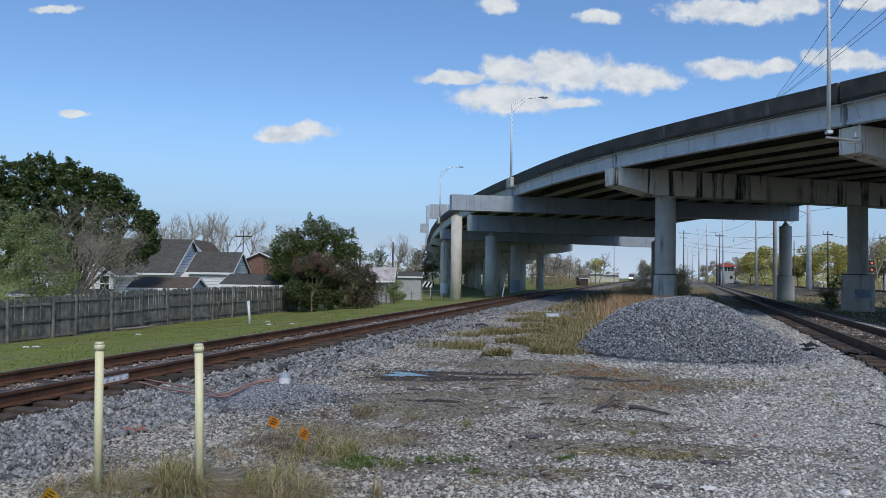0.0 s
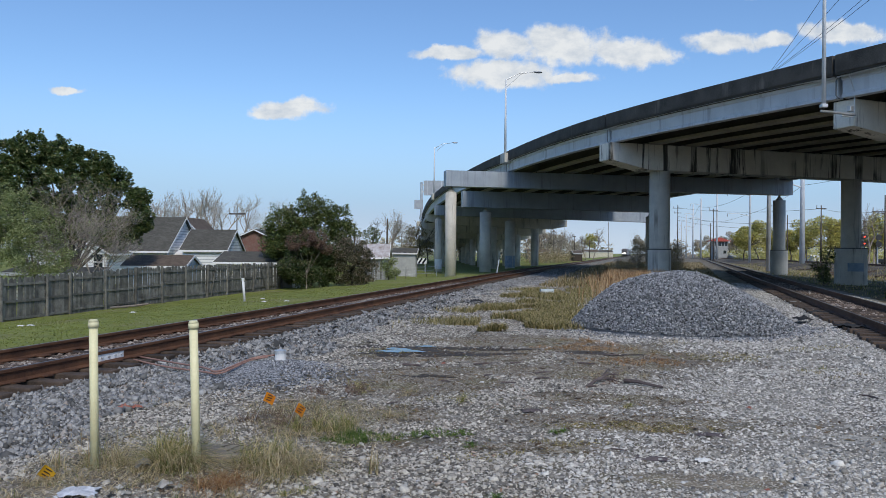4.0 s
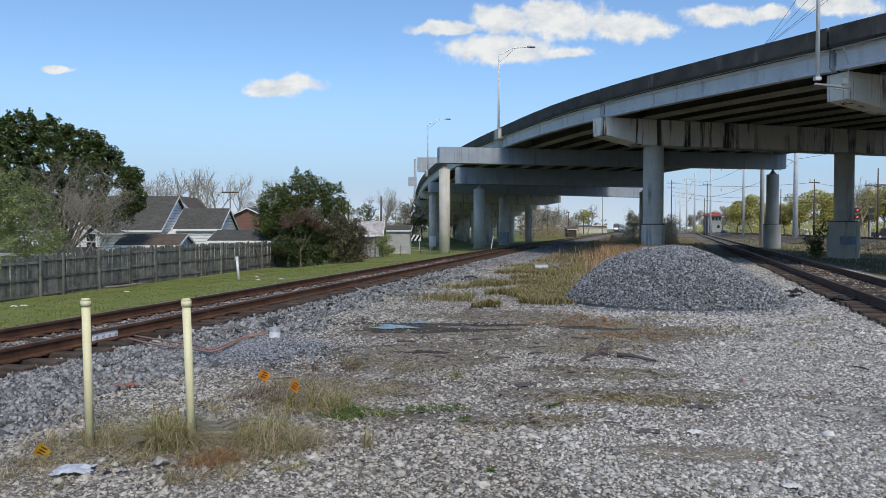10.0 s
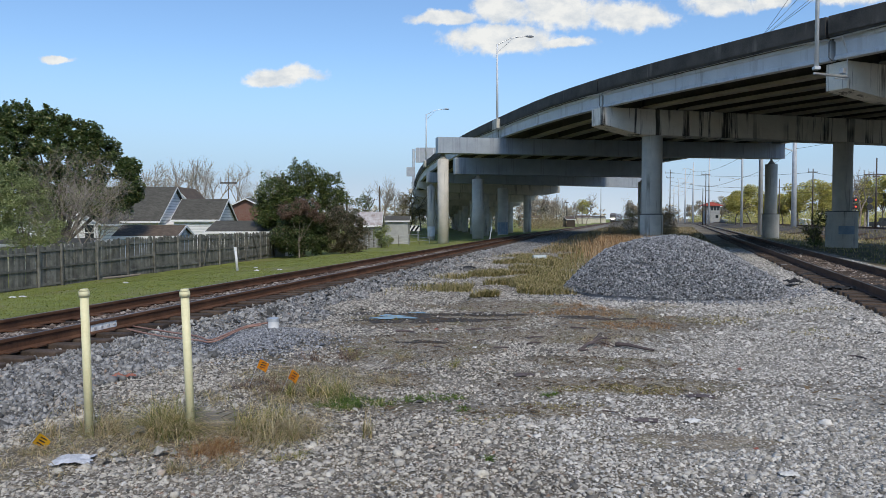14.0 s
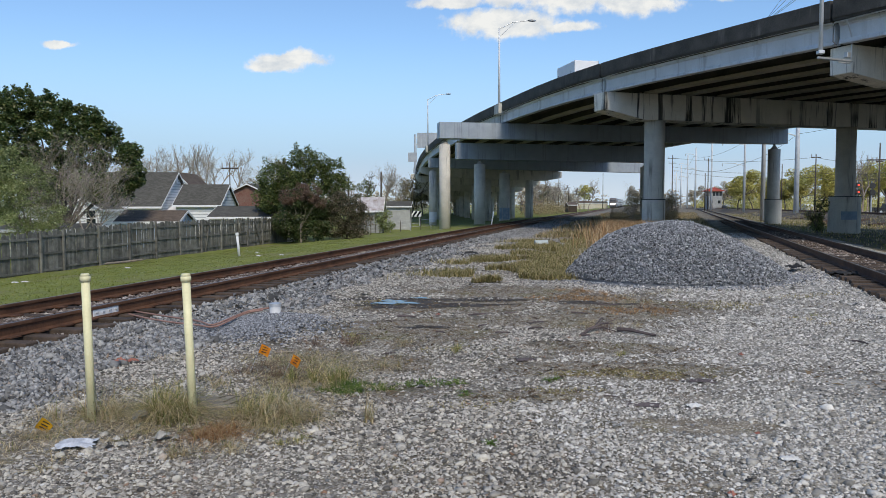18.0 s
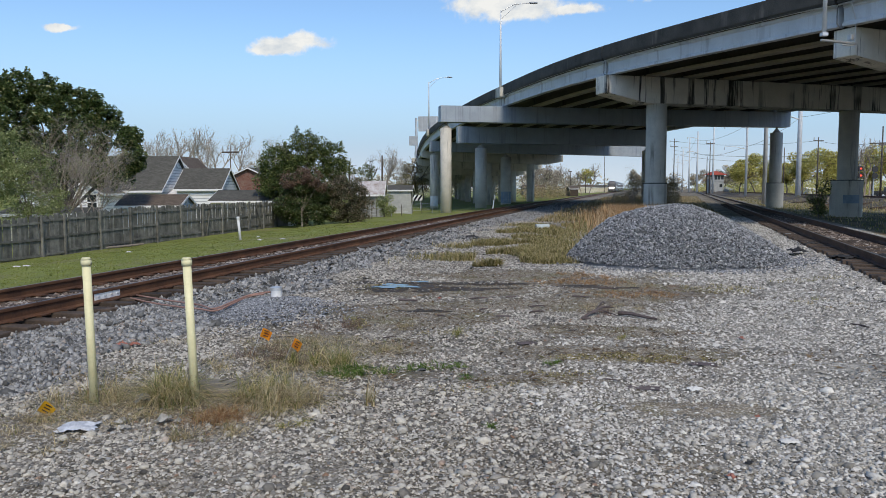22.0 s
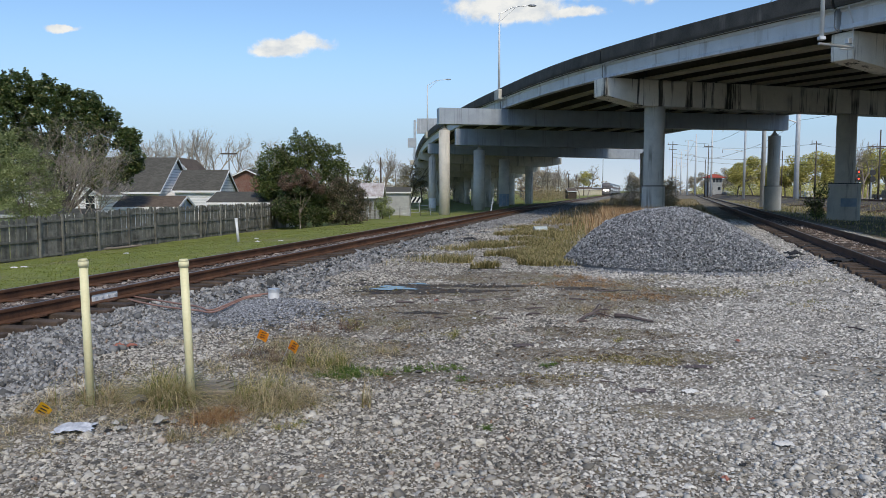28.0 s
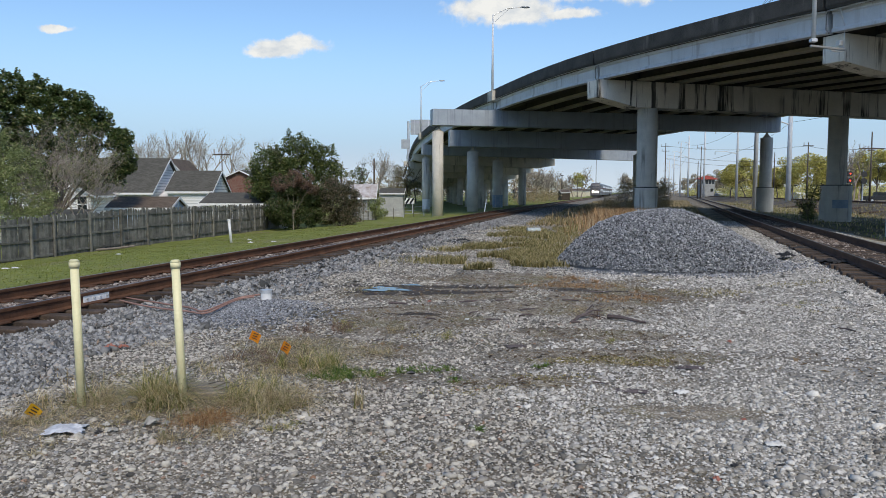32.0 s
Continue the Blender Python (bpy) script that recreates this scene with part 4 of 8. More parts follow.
LEAF_V = np.array([(-0.5, 0, 0), (0, 0.28, 0.05), (0.5, 0, -0.04), (0, -0.28, 0.05)])
LEAF_F = np.array([(0, 1, 2), (0, 2, 3)])


def leaf_cloud(name, centres, radii, count, size, material, seed, shell=0.75):
    """Leaves in clumps: most near the clumps' outsides."""
    r = np.random.default_rng(seed)
    centres, radii = np.asarray(centres, float), np.asarray(radii, float)
    share = radii[:, 0] * radii[:, 2]
    which = r.choice(len(centres), count, p=share / share.sum())
    d = r.normal(0, 1, (count, 3))
    d /= np.linalg.norm(d, axis=1)[:, None]
    rad = np.where(r.uniform(0, 1, count) < shell, r.uniform(0.82, 1.06, count), r.uniform(0.3, 0.9, count))
    pts = centres[which] + d * radii[which] * rad[:, None]
    s = size * r.uniform(0.6, 1.3, count)[:, None] * np.ones((1, 3))
    return scatter(name, LEAF_V, LEAF_F, pts, s, material, r, 1.3, 0.1)


def lobes(cx, cy, cz, rx, ry, rz, count, size, seed, flat=0.8):
    """Clumps spread over a crown's outline, uneven in size."""
    r = np.random.default_rng(seed)
    d = r.normal(0, 1, (count, 3))
    d /= np.linalg.norm(d, axis=1)[:, None]
    rad = r.uniform(0.35, 1.0, count) ** 0.6
    c = np.array([cx, cy, cz]) + d * np.array([rx, ry, rz]) * rad[:, None]
    s = size * r.uniform(0.55, 1.25, count)
    return c, np.stack([s, s, s * flat], -1)


BARK = mottled("grey_bark", (0.07, 0.06, 0.05), (0.19, 0.165, 0.14), 3, 30, 0.95, 0.6)
TWIG_BARK = mottled("pale_grey_twigs", (0.24, 0.20, 0.17), (0.42, 0.37, 0.32), 3, 30, 0.95, 0.4)
PALE_BARK = mottled("pale_twig_bark", (0.17, 0.14, 0.115), (0.33, 0.28, 0.235), 3, 30, 0.95, 0.5)
MAGNOLIA = leaf_mat("magnolia_leaf", [(0, (0.035, 0.06, 0.022)), (0.45, (0.085, 0.13, 0.042)), (0.8, (0.16, 0.21, 0.07)), (1, (0.28, 0.27, 0.12))], 0.35)
LIGHT_LEAF = leaf_mat("pale_green_leaf", [(0, (0.16, 0.20, 0.07)), (0.6, (0.31, 0.36, 0.15)), (1, (0.48, 0.50, 0.28))], 0.6)
SPRING_LEAF = leaf_mat("spring_leaf", [(0, (0.30, 0.29, 0.08)), (0.6, (0.60, 0.55, 0.16)), (1, (0.76, 0.68, 0.30))], 0.6)
SHRUB_LEAF = leaf_mat("shrub_leaf", [(0, (0.045, 0.07, 0.022)), (0.6, (0.13, 0.175, 0.05)), (1, (0.27, 0.30, 0.11))], 0.5)
CAMELLIA_LEAF = leaf_mat("camellia_leaf", [(0, (0.03, 0.05, 0.018)), (0.5, (0.085, 0.13, 0.04)), (0.88, (0.19, 0.23, 0.09)), (0.95, (0.26, 0.20, 0.13)), (1, (0.42, 0.36, 0.28))], 0.4)
WITHERED_CAMELLIA = leaf_mat("withered_camellia_leaf", [(0, (0.045, 0.05, 0.025)), (0.45, (0.11, 0.115, 0.055)), (0.75, (0.22, 0.175, 0.12)), (1, (0.44, 0.36, 0.29))], 0.6)
BROWN_LEAF = leaf_mat("withered_leaf", [(0, (0.10, 0.06, 0.044)), (0.6, (0.24, 0.155, 0.112)), (1, (0.40, 0.285, 0.21))], 0.8)
BRUSH_LEAF = leaf_mat("half_bare_brush_leaf", [(0, (0.16, 0.135, 0.06)), (0.5, (0.36, 0.28, 0.145)), (1, (0.54, 0.43, 0.27))], 0.8)
# pale buds; distant crowns and brush have the haze painted into this colour
HAZY_LEAF = leaf_mat("hazed_leaf_and_pale_buds", [(0, (0.32, 0.29, 0.22)), (0.6, (0.55, 0.49, 0.38)), (1, (0.70, 0.64, 0.53))], 0.9)
OLIVE_LEAF = leaf_mat("dull_olive_leaf", [(0, (0.11, 0.105, 0.05)), (0.6, (0.27, 0.235, 0.13)), (1, (0.42, 0.35, 0.22))], 0.8)


def leafy_tree(label, x, y, z, crown, clumps, clump, leaves, leaf_size, leaf, bark, seed, trunk_r=0.2, extra=(), group="", category="tree", depth=3, base_up=0.8):
    """A tree: tapered trunk with limbs, and a crown of clumps of leaves. crown: dx, dy, height of its middle, radii."""
    rnd = random.Random(seed)
    t = thing("tree", label, category, pose(x, y, z), group)
    segs, tips = [], []
    ch = crown[2]
    grow((0, 0, -0.1), (0.02, 0.02, 1), max(ch * base_up, 0.8), trunk_r, depth, rnd, segs, tips, 0.65, 0.12, (2, 3))
    part("trunk", segments_mesh("trunk", segs, bark, 7), bark, t)
    c, s = lobes(*crown, clumps, clump, seed)
    if extra:
        c = np.concatenate([c, np.array([e[:3] for e in extra])])
        s = np.concatenate([s, np.array([(e[3], e[3], e[3] * 0.85) for e in extra])])
    part("crown", leaf_cloud("crown", c, s, leaves, leaf_size, leaf, seed), leaf, t)
    return t


def bare_tree(label, x, y, z, height, seed, leaf=None, leaves=0, bark=None, spread=0.55, depth=5, group="", leaf_size=0.22, trunk_r=None):
    rnd = random.Random(seed)
    t = thing("tree", label, "tree", pose(x, y, z), group)
    segs, tips = [], []
    grow((0, 0, -0.1), (0, 0, 1), height * 0.30, trunk_r or height * 0.022, depth, rnd, segs, tips, spread, 0.16, (2, 3), 0.76)
    b = bark or BARK
    part("trunk", segments_mesh("trunk", segs, b, 3), b, t)
    if leaves:
        r = np.random.default_rng(seed)
        tp = np.array(tips)[r.integers(0, len(tips), leaves)] + r.normal(0, 0.05 * height ** 0.7, (leaves, 3))
        s = leaf_size * r.uniform(0.6, 1.3, leaves)[:, None] * np.ones((1, 3))
        part("crown", scatter("crown", LEAF_V, LEAF_F, tp, s, leaf, r, 1.3, 0.1), leaf, t)
    return t


# big magnolia and the pale tree before it, behind the fence
def lobed_tree(label, x, y, z, big, clump, per_m2, leaves, leaf_size, leaf, bark, seed, trunk_r, category="tree"):
    """A tree whose crown is several large lobes (across, depth, height over the foot, radius), each a heap of small leafy sprays."""
    rnd, r = random.Random(seed), np.random.default_rng(seed)
    t = thing("tree", label, category, pose(x, y, z))
    segs, tips = [], []
    grow((0, 0, -0.1), (0.02, 0, 1), min(2.0, 0.5 * max(b[2] for b in big)), trunk_r, 0, rnd, segs, tips)
    for bx, by, bz, br in big:
        segs.append(((0, 0, min(1.2, bz * 0.4)), (bx * 0.8, by * 0.8 + 0.2, bz), trunk_r * 0.3, 0.02))
    part("trunk", segments_mesh("trunk", segs, bark, 7), bark, t)
    cs, rs = [], []
    for bx, by, bz, br in big:
        n = int(per_m2 * br * br)
        d = r.normal(0, 1, (n, 3))
        d /= np.linalg.norm(d, axis=1)[:, None]
        c = np.array([bx, by, bz]) + d * br * (r.uniform(0.4, 1.0, n) ** 0.45)[:, None]
        q = clump * r.uniform(0.6, 1.25, n)
        cs.append(c)
        rs.append(np.stack([q, q, q * 0.8], -1))
        # shoots that stand out of the top
        m = max(3, int(4 * br))
        a = r.uniform(0, 2 * math.pi, m)
        c = np.array([bx, by, bz]) + np.stack([np.cos(a) * br * 0.6, np.sin(a) * br * 0.6, br * r.uniform(0.85, 1.15, m)], -1)
        q = clump * r.uniform(0.35, 0.6, m)
        cs.append(c)
        rs.append(np.stack([q, q, q * 1.5], -1))
    part("crown", leaf_cloud("crown", np.concatenate(cs), np.concatenate(rs), leaves, leaf_size, leaf, seed, 0.7), leaf, t)
    return t


lobed_tree("tall dark green magnolia with dense glossy leaves behind the fence", -22.3, 45, -1,
           [(-2.2, 0, 8.55, 0.99), (-4.1, 0.2, 8.2, 1.16), (-0.75, 0, 8.25, 0.82), (0.5, 0, 7.7, 0.90), (1.65, 0, 7.55, 0.77), (2.6, 0, 6.7, 0.73), (3.8, -0.1, 5.55, 0.73), (4.05, -0.2, 4.4, 0.77), (3.2, -0.2, 3.5, 0.73), (1.7, -0.5, 5.6, 1.16), (-0.2, -0.6, 6.3, 1.25), (-2.5, -0.5, 6.6, 1.29), (0.3, -0.8, 4.5, 1.20), (-2.0, -0.8, 4.6, 1.38), (-4.7, -0.3, 6.0, 1.38), (2.1, -0.6, 3.9, 0.95), (-4.6, -0.4, 4.2, 1.38)], 0.30, 52, 92000, 0.19, MAGNOLIA, BARK, 5, 0.28)
lobed_tree("pale green bushy tree leaning over the fence", -19.5, 36.0, -1,
           [(-1.0, 0, 4.5, 1.1), (0.2, -0.2, 3.6, 1.0), (-0.3, -0.3, 2.5, 1.2), (0.9, -0.2, 2.4, 0.9), (1.3, -0.2, 1.7, 0.7), (-1.6, 0, 3.4, 1.3), (-2.2, 0, 4.9, 1.1), (-0.9, -0.2, 1.7, 1.1)], 0.3, 40, 24000, 0.10, LIGHT_LEAF, PALE_BARK, 8, 0.12)
for k, (bx, by, bh) in enumerate(((-17.8, 37.5, 5.4), (-18.9, 38.0, 6.1), (-17.2, 38.5, 4.6), (-20.2, 38.5, 6.9), (-18.0, 36.8, 4.9))):
    bare_tree("bare grey-brown tree with a spray of fine twigs", bx, by, -1, bh, 23 + 3 * k, bark=TWIG_BARK, spread=0.62, depth=6, trunk_r=0.055, leaf=LIGHT_LEAF, leaves=260, leaf_size=0.09, group="bare trees behind the fence")
# round shrubs by the end of the fence
lobed_tree("dark green bushy tree with a few tall shoots", -11.2, 57.5, -1,
           [(-1.4, 0, 4.6, 1.4), (0.3, 0, 5.6, 1.3), (1.7, 0, 5.6, 0.9), (2.9, 0, 5.1, 0.9), (3.3, 0, 4.0, 0.9), (1.2, -0.3, 4.2, 1.5), (-0.8, -0.3, 3.2, 1.6), (-1.9, 0, 3.2, 1.1), (2.2, -0.2, 3.0, 1.2)], 0.42, 30, 30000, 0.17, SHRUB_LEAF, BARK, 11, 0.16)
bare_tree("thin bare shoots above a bushy tree", -9.8, 57.7, -1, 7.6, 61, depth=4, leaf=SHRUB_LEAF, leaves=420, spread=0.28, leaf_size=0.13, trunk_r=0.05)
lobed_tree("large dark camellia shrub with glossy leaves", -9.9, 54.0, -1,
           [(0, 0, 2.0, 1.5), (-1.0, 0, 1.6, 1.1), (0.9, -0.1, 1.5, 1.1), (0.2, -0.2, 0.8, 1.2), (-0.6, 0, 2.7, 0.9), (0.8, 0, 2.7, 0.9)], 0.34, 44, 34000, 0.14, CAMELLIA_LEAF, BARK, 14, 0.1, "shrub")
lobed_tree("withered brown shrub leaning on a darker one", -6.95, 54.4, -1,
           [(0, 0, 2.0, 1.3), (0.9, 0, 1.4, 1.0), (-0.6, 0, 2.7, 1.0), (0.3, -0.2, 0.9, 1.1), (-0.9, -0.1, 1.4, 1.0), (0.5, 0, 2.6, 0.8)], 0.28, 44, 26000, 0.11, WITHERED_CAMELLIA, BARK, 15, 0.1, "shrub")
lobed_tree("reddish-brown withered vine over a shrub", -9.9, 52.9, -1,
           [(0, -0.1, 3.55, 0.6), (0.8, -0.1, 3.5, 0.6), (-0.9, -0.1, 3.3, 0.55), (1.3, -0.3, 2.9, 0.45)], 0.2, 90, 10000, 0.075, BROWN_LEAF, PALE_BARK, 16, 0.05, "shrub")
leafy_tree("small rounded green bush by a shed", -5.6, 70, -0.75, (0, 0, 1.0, 0.9, 0.8, 0.9), 14, 0.5, 2600, 0.14, LIGHT_LEAF, BARK, 17, 0.06, base_up=0.4, category="shrub")
# brush round the middle pier
for k, (bx, by, bw, bh) in enumerate(((12.3, 50.6, 0.5, 2.6), (12.7, 51.5, 0.5, 3.3), (11.7, 51.8, 0.55, 1.7), (12.4, 49.8, 0.4, 1.5), (14.7, 50.3, 0.35, 2.7), (15.0, 51.5, 0.4, 3.0))):
    leafy_tree("tangled half-bare brush at the foot of a pier", bx, by, -0.1, (0, 0, bh * 0.5, bw, 0.9, bh * 0.42), 34, 0.3, 7000, 0.045, BRUSH_LEAF, TWIG_BARK, 70 + k, 0.03, group="brush at the piers", category="shrub", base_up=0.5, depth=2)
    bare_tree("bare twiggy shrub at the foot of a pier", bx, by + 0.2, -0.1, bh * 0.95, 170 + k, bark=TWIG_BARK, spread=0.5, depth=5, trunk_r=0.03, leaf=BRUSH_LEAF, leaves=500, leaf_size=0.05, group="brush at the piers")
leafy_tree("low dark bush beside a pier pedestal", 23.05, 47.5, -0.1, (0, 0, 1.05, 0.45, 0.5, 1.0), 12, 0.38, 2200, 0.12, SHRUB_LEAF, BARK, 81, 0.05, group="brush at the piers", category="shrub", base_up=0.5)


# far woods
def far_trees():
    rnd = random.Random(17)
    for px, dist, h, sort in ((285, 125, 11.5, 0), (312, 118, 12.5, 0), (338, 122, 12.2, 0), (362, 116, 12.6, 0), (388, 120, 11.2, 0), (428, 112, 10.4, 0), (452, 118, 10.8, 0), (470, 110, 10.0, 0), (250, 130, 10, 0), (620, 130, 8.0, 0), (700, 150, 9.0, 0), (716, 160, 8.0, 1), (738, 170, 8.0, 0), (640, 170, 8.5, 2), (690, 108, 8.2, 0), (726, 140, 6.8, 1), (745, 180, 8, 1), (600, 150, 7.5, 1)):
        x = (px - 784) / 1358 * dist
        if sort == 0:
            bare_tree("tall bare tree with thin pale leaf buds", x, dist, -1, h, rnd.randint(0, 999), leaf=HAZY_LEAF, leaves=1700, depth=5, bark=TWIG_BARK, group="trees behind the houses", leaf_size=0.11)
        else:
            leafy_tree("yellow-green tree behind the houses" if sort == 1 else "small dark pine-like tree", x, dist, -1, (0, 0, h * 0.62, h * 0.3, h * 0.3, h * 0.33), 16, h * 0.11, 2200, 0.3, OLIVE_LEAF if sort == 1 else SHRUB_LEAF, BARK, rnd.randint(0, 999), 0.16, group="trees behind the houses")
    for px, dist, h, w, leaf in ((1302, 175, 8.8, 4.6, SPRING_LEAF), (1328, 185, 10.2, 5, SPRING_LEAF), (1350, 190, 9, 4, SPRING_LEAF), (1385, 175, 8.4, 4, SPRING_LEAF), (1412, 160, 10.2, 5.0, SPRING_LEAF), (1446, 150, 10.6, 5.4, SPRING_LEAF), (1468, 165, 9, 4, SPRING_LEAF), (1290, 230, 8, 4.4, OLIVE_LEAF), (1275, 270, 10, 5, OLIVE_LEAF), (1240, 330, 10, 6, OLIVE_LEAF), (1222, 380, 9, 6, OLIVE_LEAF), (1535, 150, 9.6, 4.6, SPRING_LEAF), (1562, 140, 10.5, 4.6, SPRING_LEAF), (1590, 140, 10, 5, SPRING_LEAF), (1515, 165, 8, 4, OLIVE_LEAF), (1490, 170, 8, 4, OLIVE_LEAF), (1035, 330, 11, 5, SPRING_LEAF), (955, 260, 9, 6, OLIVE_LEAF), (975, 280, 9, 6, OLIVE_LEAF), (935, 240, 8, 5, OLIVE_LEAF), (1120, 300, 9, 6, OLIVE_LEAF), (1000, 420, 9, 8, OLIVE_LEAF)):
        x = (px - 784) / 1358 * dist
        # dull olive trees from 230 m on switch to the haze-paled leaf colour
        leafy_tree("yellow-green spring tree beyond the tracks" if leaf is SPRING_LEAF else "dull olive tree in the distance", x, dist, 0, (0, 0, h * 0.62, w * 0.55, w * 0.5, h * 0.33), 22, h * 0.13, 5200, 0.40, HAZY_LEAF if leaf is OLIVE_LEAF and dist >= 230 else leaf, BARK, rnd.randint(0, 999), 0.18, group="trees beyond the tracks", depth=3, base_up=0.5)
    for px, dist, h in ((1520, 130, 10.5), (1530, 160, 11), (1290, 250, 10)):
        bare_tree("bare grey tree beyond the tracks", (px - 784) / 1358 * dist, dist, 0, h, rnd.randint(0, 999), depth=5, group="trees beyond the tracks", bark=PALE_BARK)


far_trees()


def far_brush():
    """Low tangled brush under the far trees."""
    r = np.random.default_rng(33)
    n = 170
    px, dist = r.uniform(1225, 1640, n), r.uniform(185, 250, n)
    h = r.uniform(1.6, 4.2, n)
    dist = np.where(px < 1295, dist + 75, dist)
    c = np.stack([(px - 784) / 1358 * dist, dist, h * 0.55], -1)
    tagged(new("brush", leaf_cloud("brush", c, np.stack([h * 0.9, h * 0.9, h * 0.6], -1), 26000, 0.45, SPRING_LEAF, 34)), "yellow-green brush below the far trees", "brush", kind="stuff")
    px, dist = r.uniform(560, 1100, 120), r.uniform(190, 330, 120)
    dist = np.where((px > 890) & (px < 1000), dist + 60, dist)
    h = r.uniform(1.6, 4.5, 120)
    c = np.stack([(px - 784) / 1358 * dist, dist, h * 0.55 - 0.5 * (px < 800)], -1)
    clear = np.abs(left_off(c[:, 0], c[:, 1])) > 9
    c, h = c[clear], h[clear]
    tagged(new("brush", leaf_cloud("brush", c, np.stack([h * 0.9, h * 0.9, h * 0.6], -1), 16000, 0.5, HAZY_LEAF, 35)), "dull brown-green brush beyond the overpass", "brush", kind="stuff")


far_brush()


def near_brush():
    """Brown half-bare brush between the overpass and the hut by the track."""
    r = np.random.default_rng(36)
    n = 90
    px, dist = r.uniform(915, 1050, n), r.uniform(150, 215, n)
    h = r.uniform(1.2, 3.0, n)
    c = np.stack([(px - 784) / 1358 * dist, dist, h * 0.5 - 0.3], -1)
    clear = left_off(c[:, 0], c[:, 1]) < -5
    c, h = c[clear], h[clear]
    tagged(new("brush", leaf_cloud("brush", c, np.stack([h * 0.9, h * 0.9, h * 0.6], -1), 12000, 0.22, BRUSH_LEAF, 37)), "brown half-bare brush beside the left track", "brush", kind="stuff")
    for k in range(9):
        d = 165 + 9 * k
        bare_tree("pale half-bare tree beyond the overpass", (925 + 14 * k - 784) / 1358 * d, d, -0.5, 6.0 + 2.0 * (k % 3), 300 + k, leaf=HAZY_LEAF, leaves=500, bark=PALE_BARK, group="bare trees beyond the overpass", leaf_size=0.2)


near_brush()


def distant_wood():
    """A low broken line of woods all round, far off."""
    r = np.random.default_rng(77)
    n = 900
    a = r.uniform(0, 2 * math.pi, n)
    dist = r.uniform(430, 640, n)
    h = r.uniform(4.0, 9.5, n)
    c = np.stack([np.sin(a) * dist, np.cos(a) * dist, h * 0.6], -1)
    clear = (np.abs(left_off(c[:, 0], c[:, 1])) > 16) & (np.abs(right_off(c[:, 0], c[:, 1])) > 12)
    c, h = c[clear], h[clear]
    s = np.stack([h * 1.3, h * 1.3, h * 0.75], -1)
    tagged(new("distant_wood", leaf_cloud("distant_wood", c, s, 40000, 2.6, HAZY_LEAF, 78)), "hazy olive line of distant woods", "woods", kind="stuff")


distant_wood()


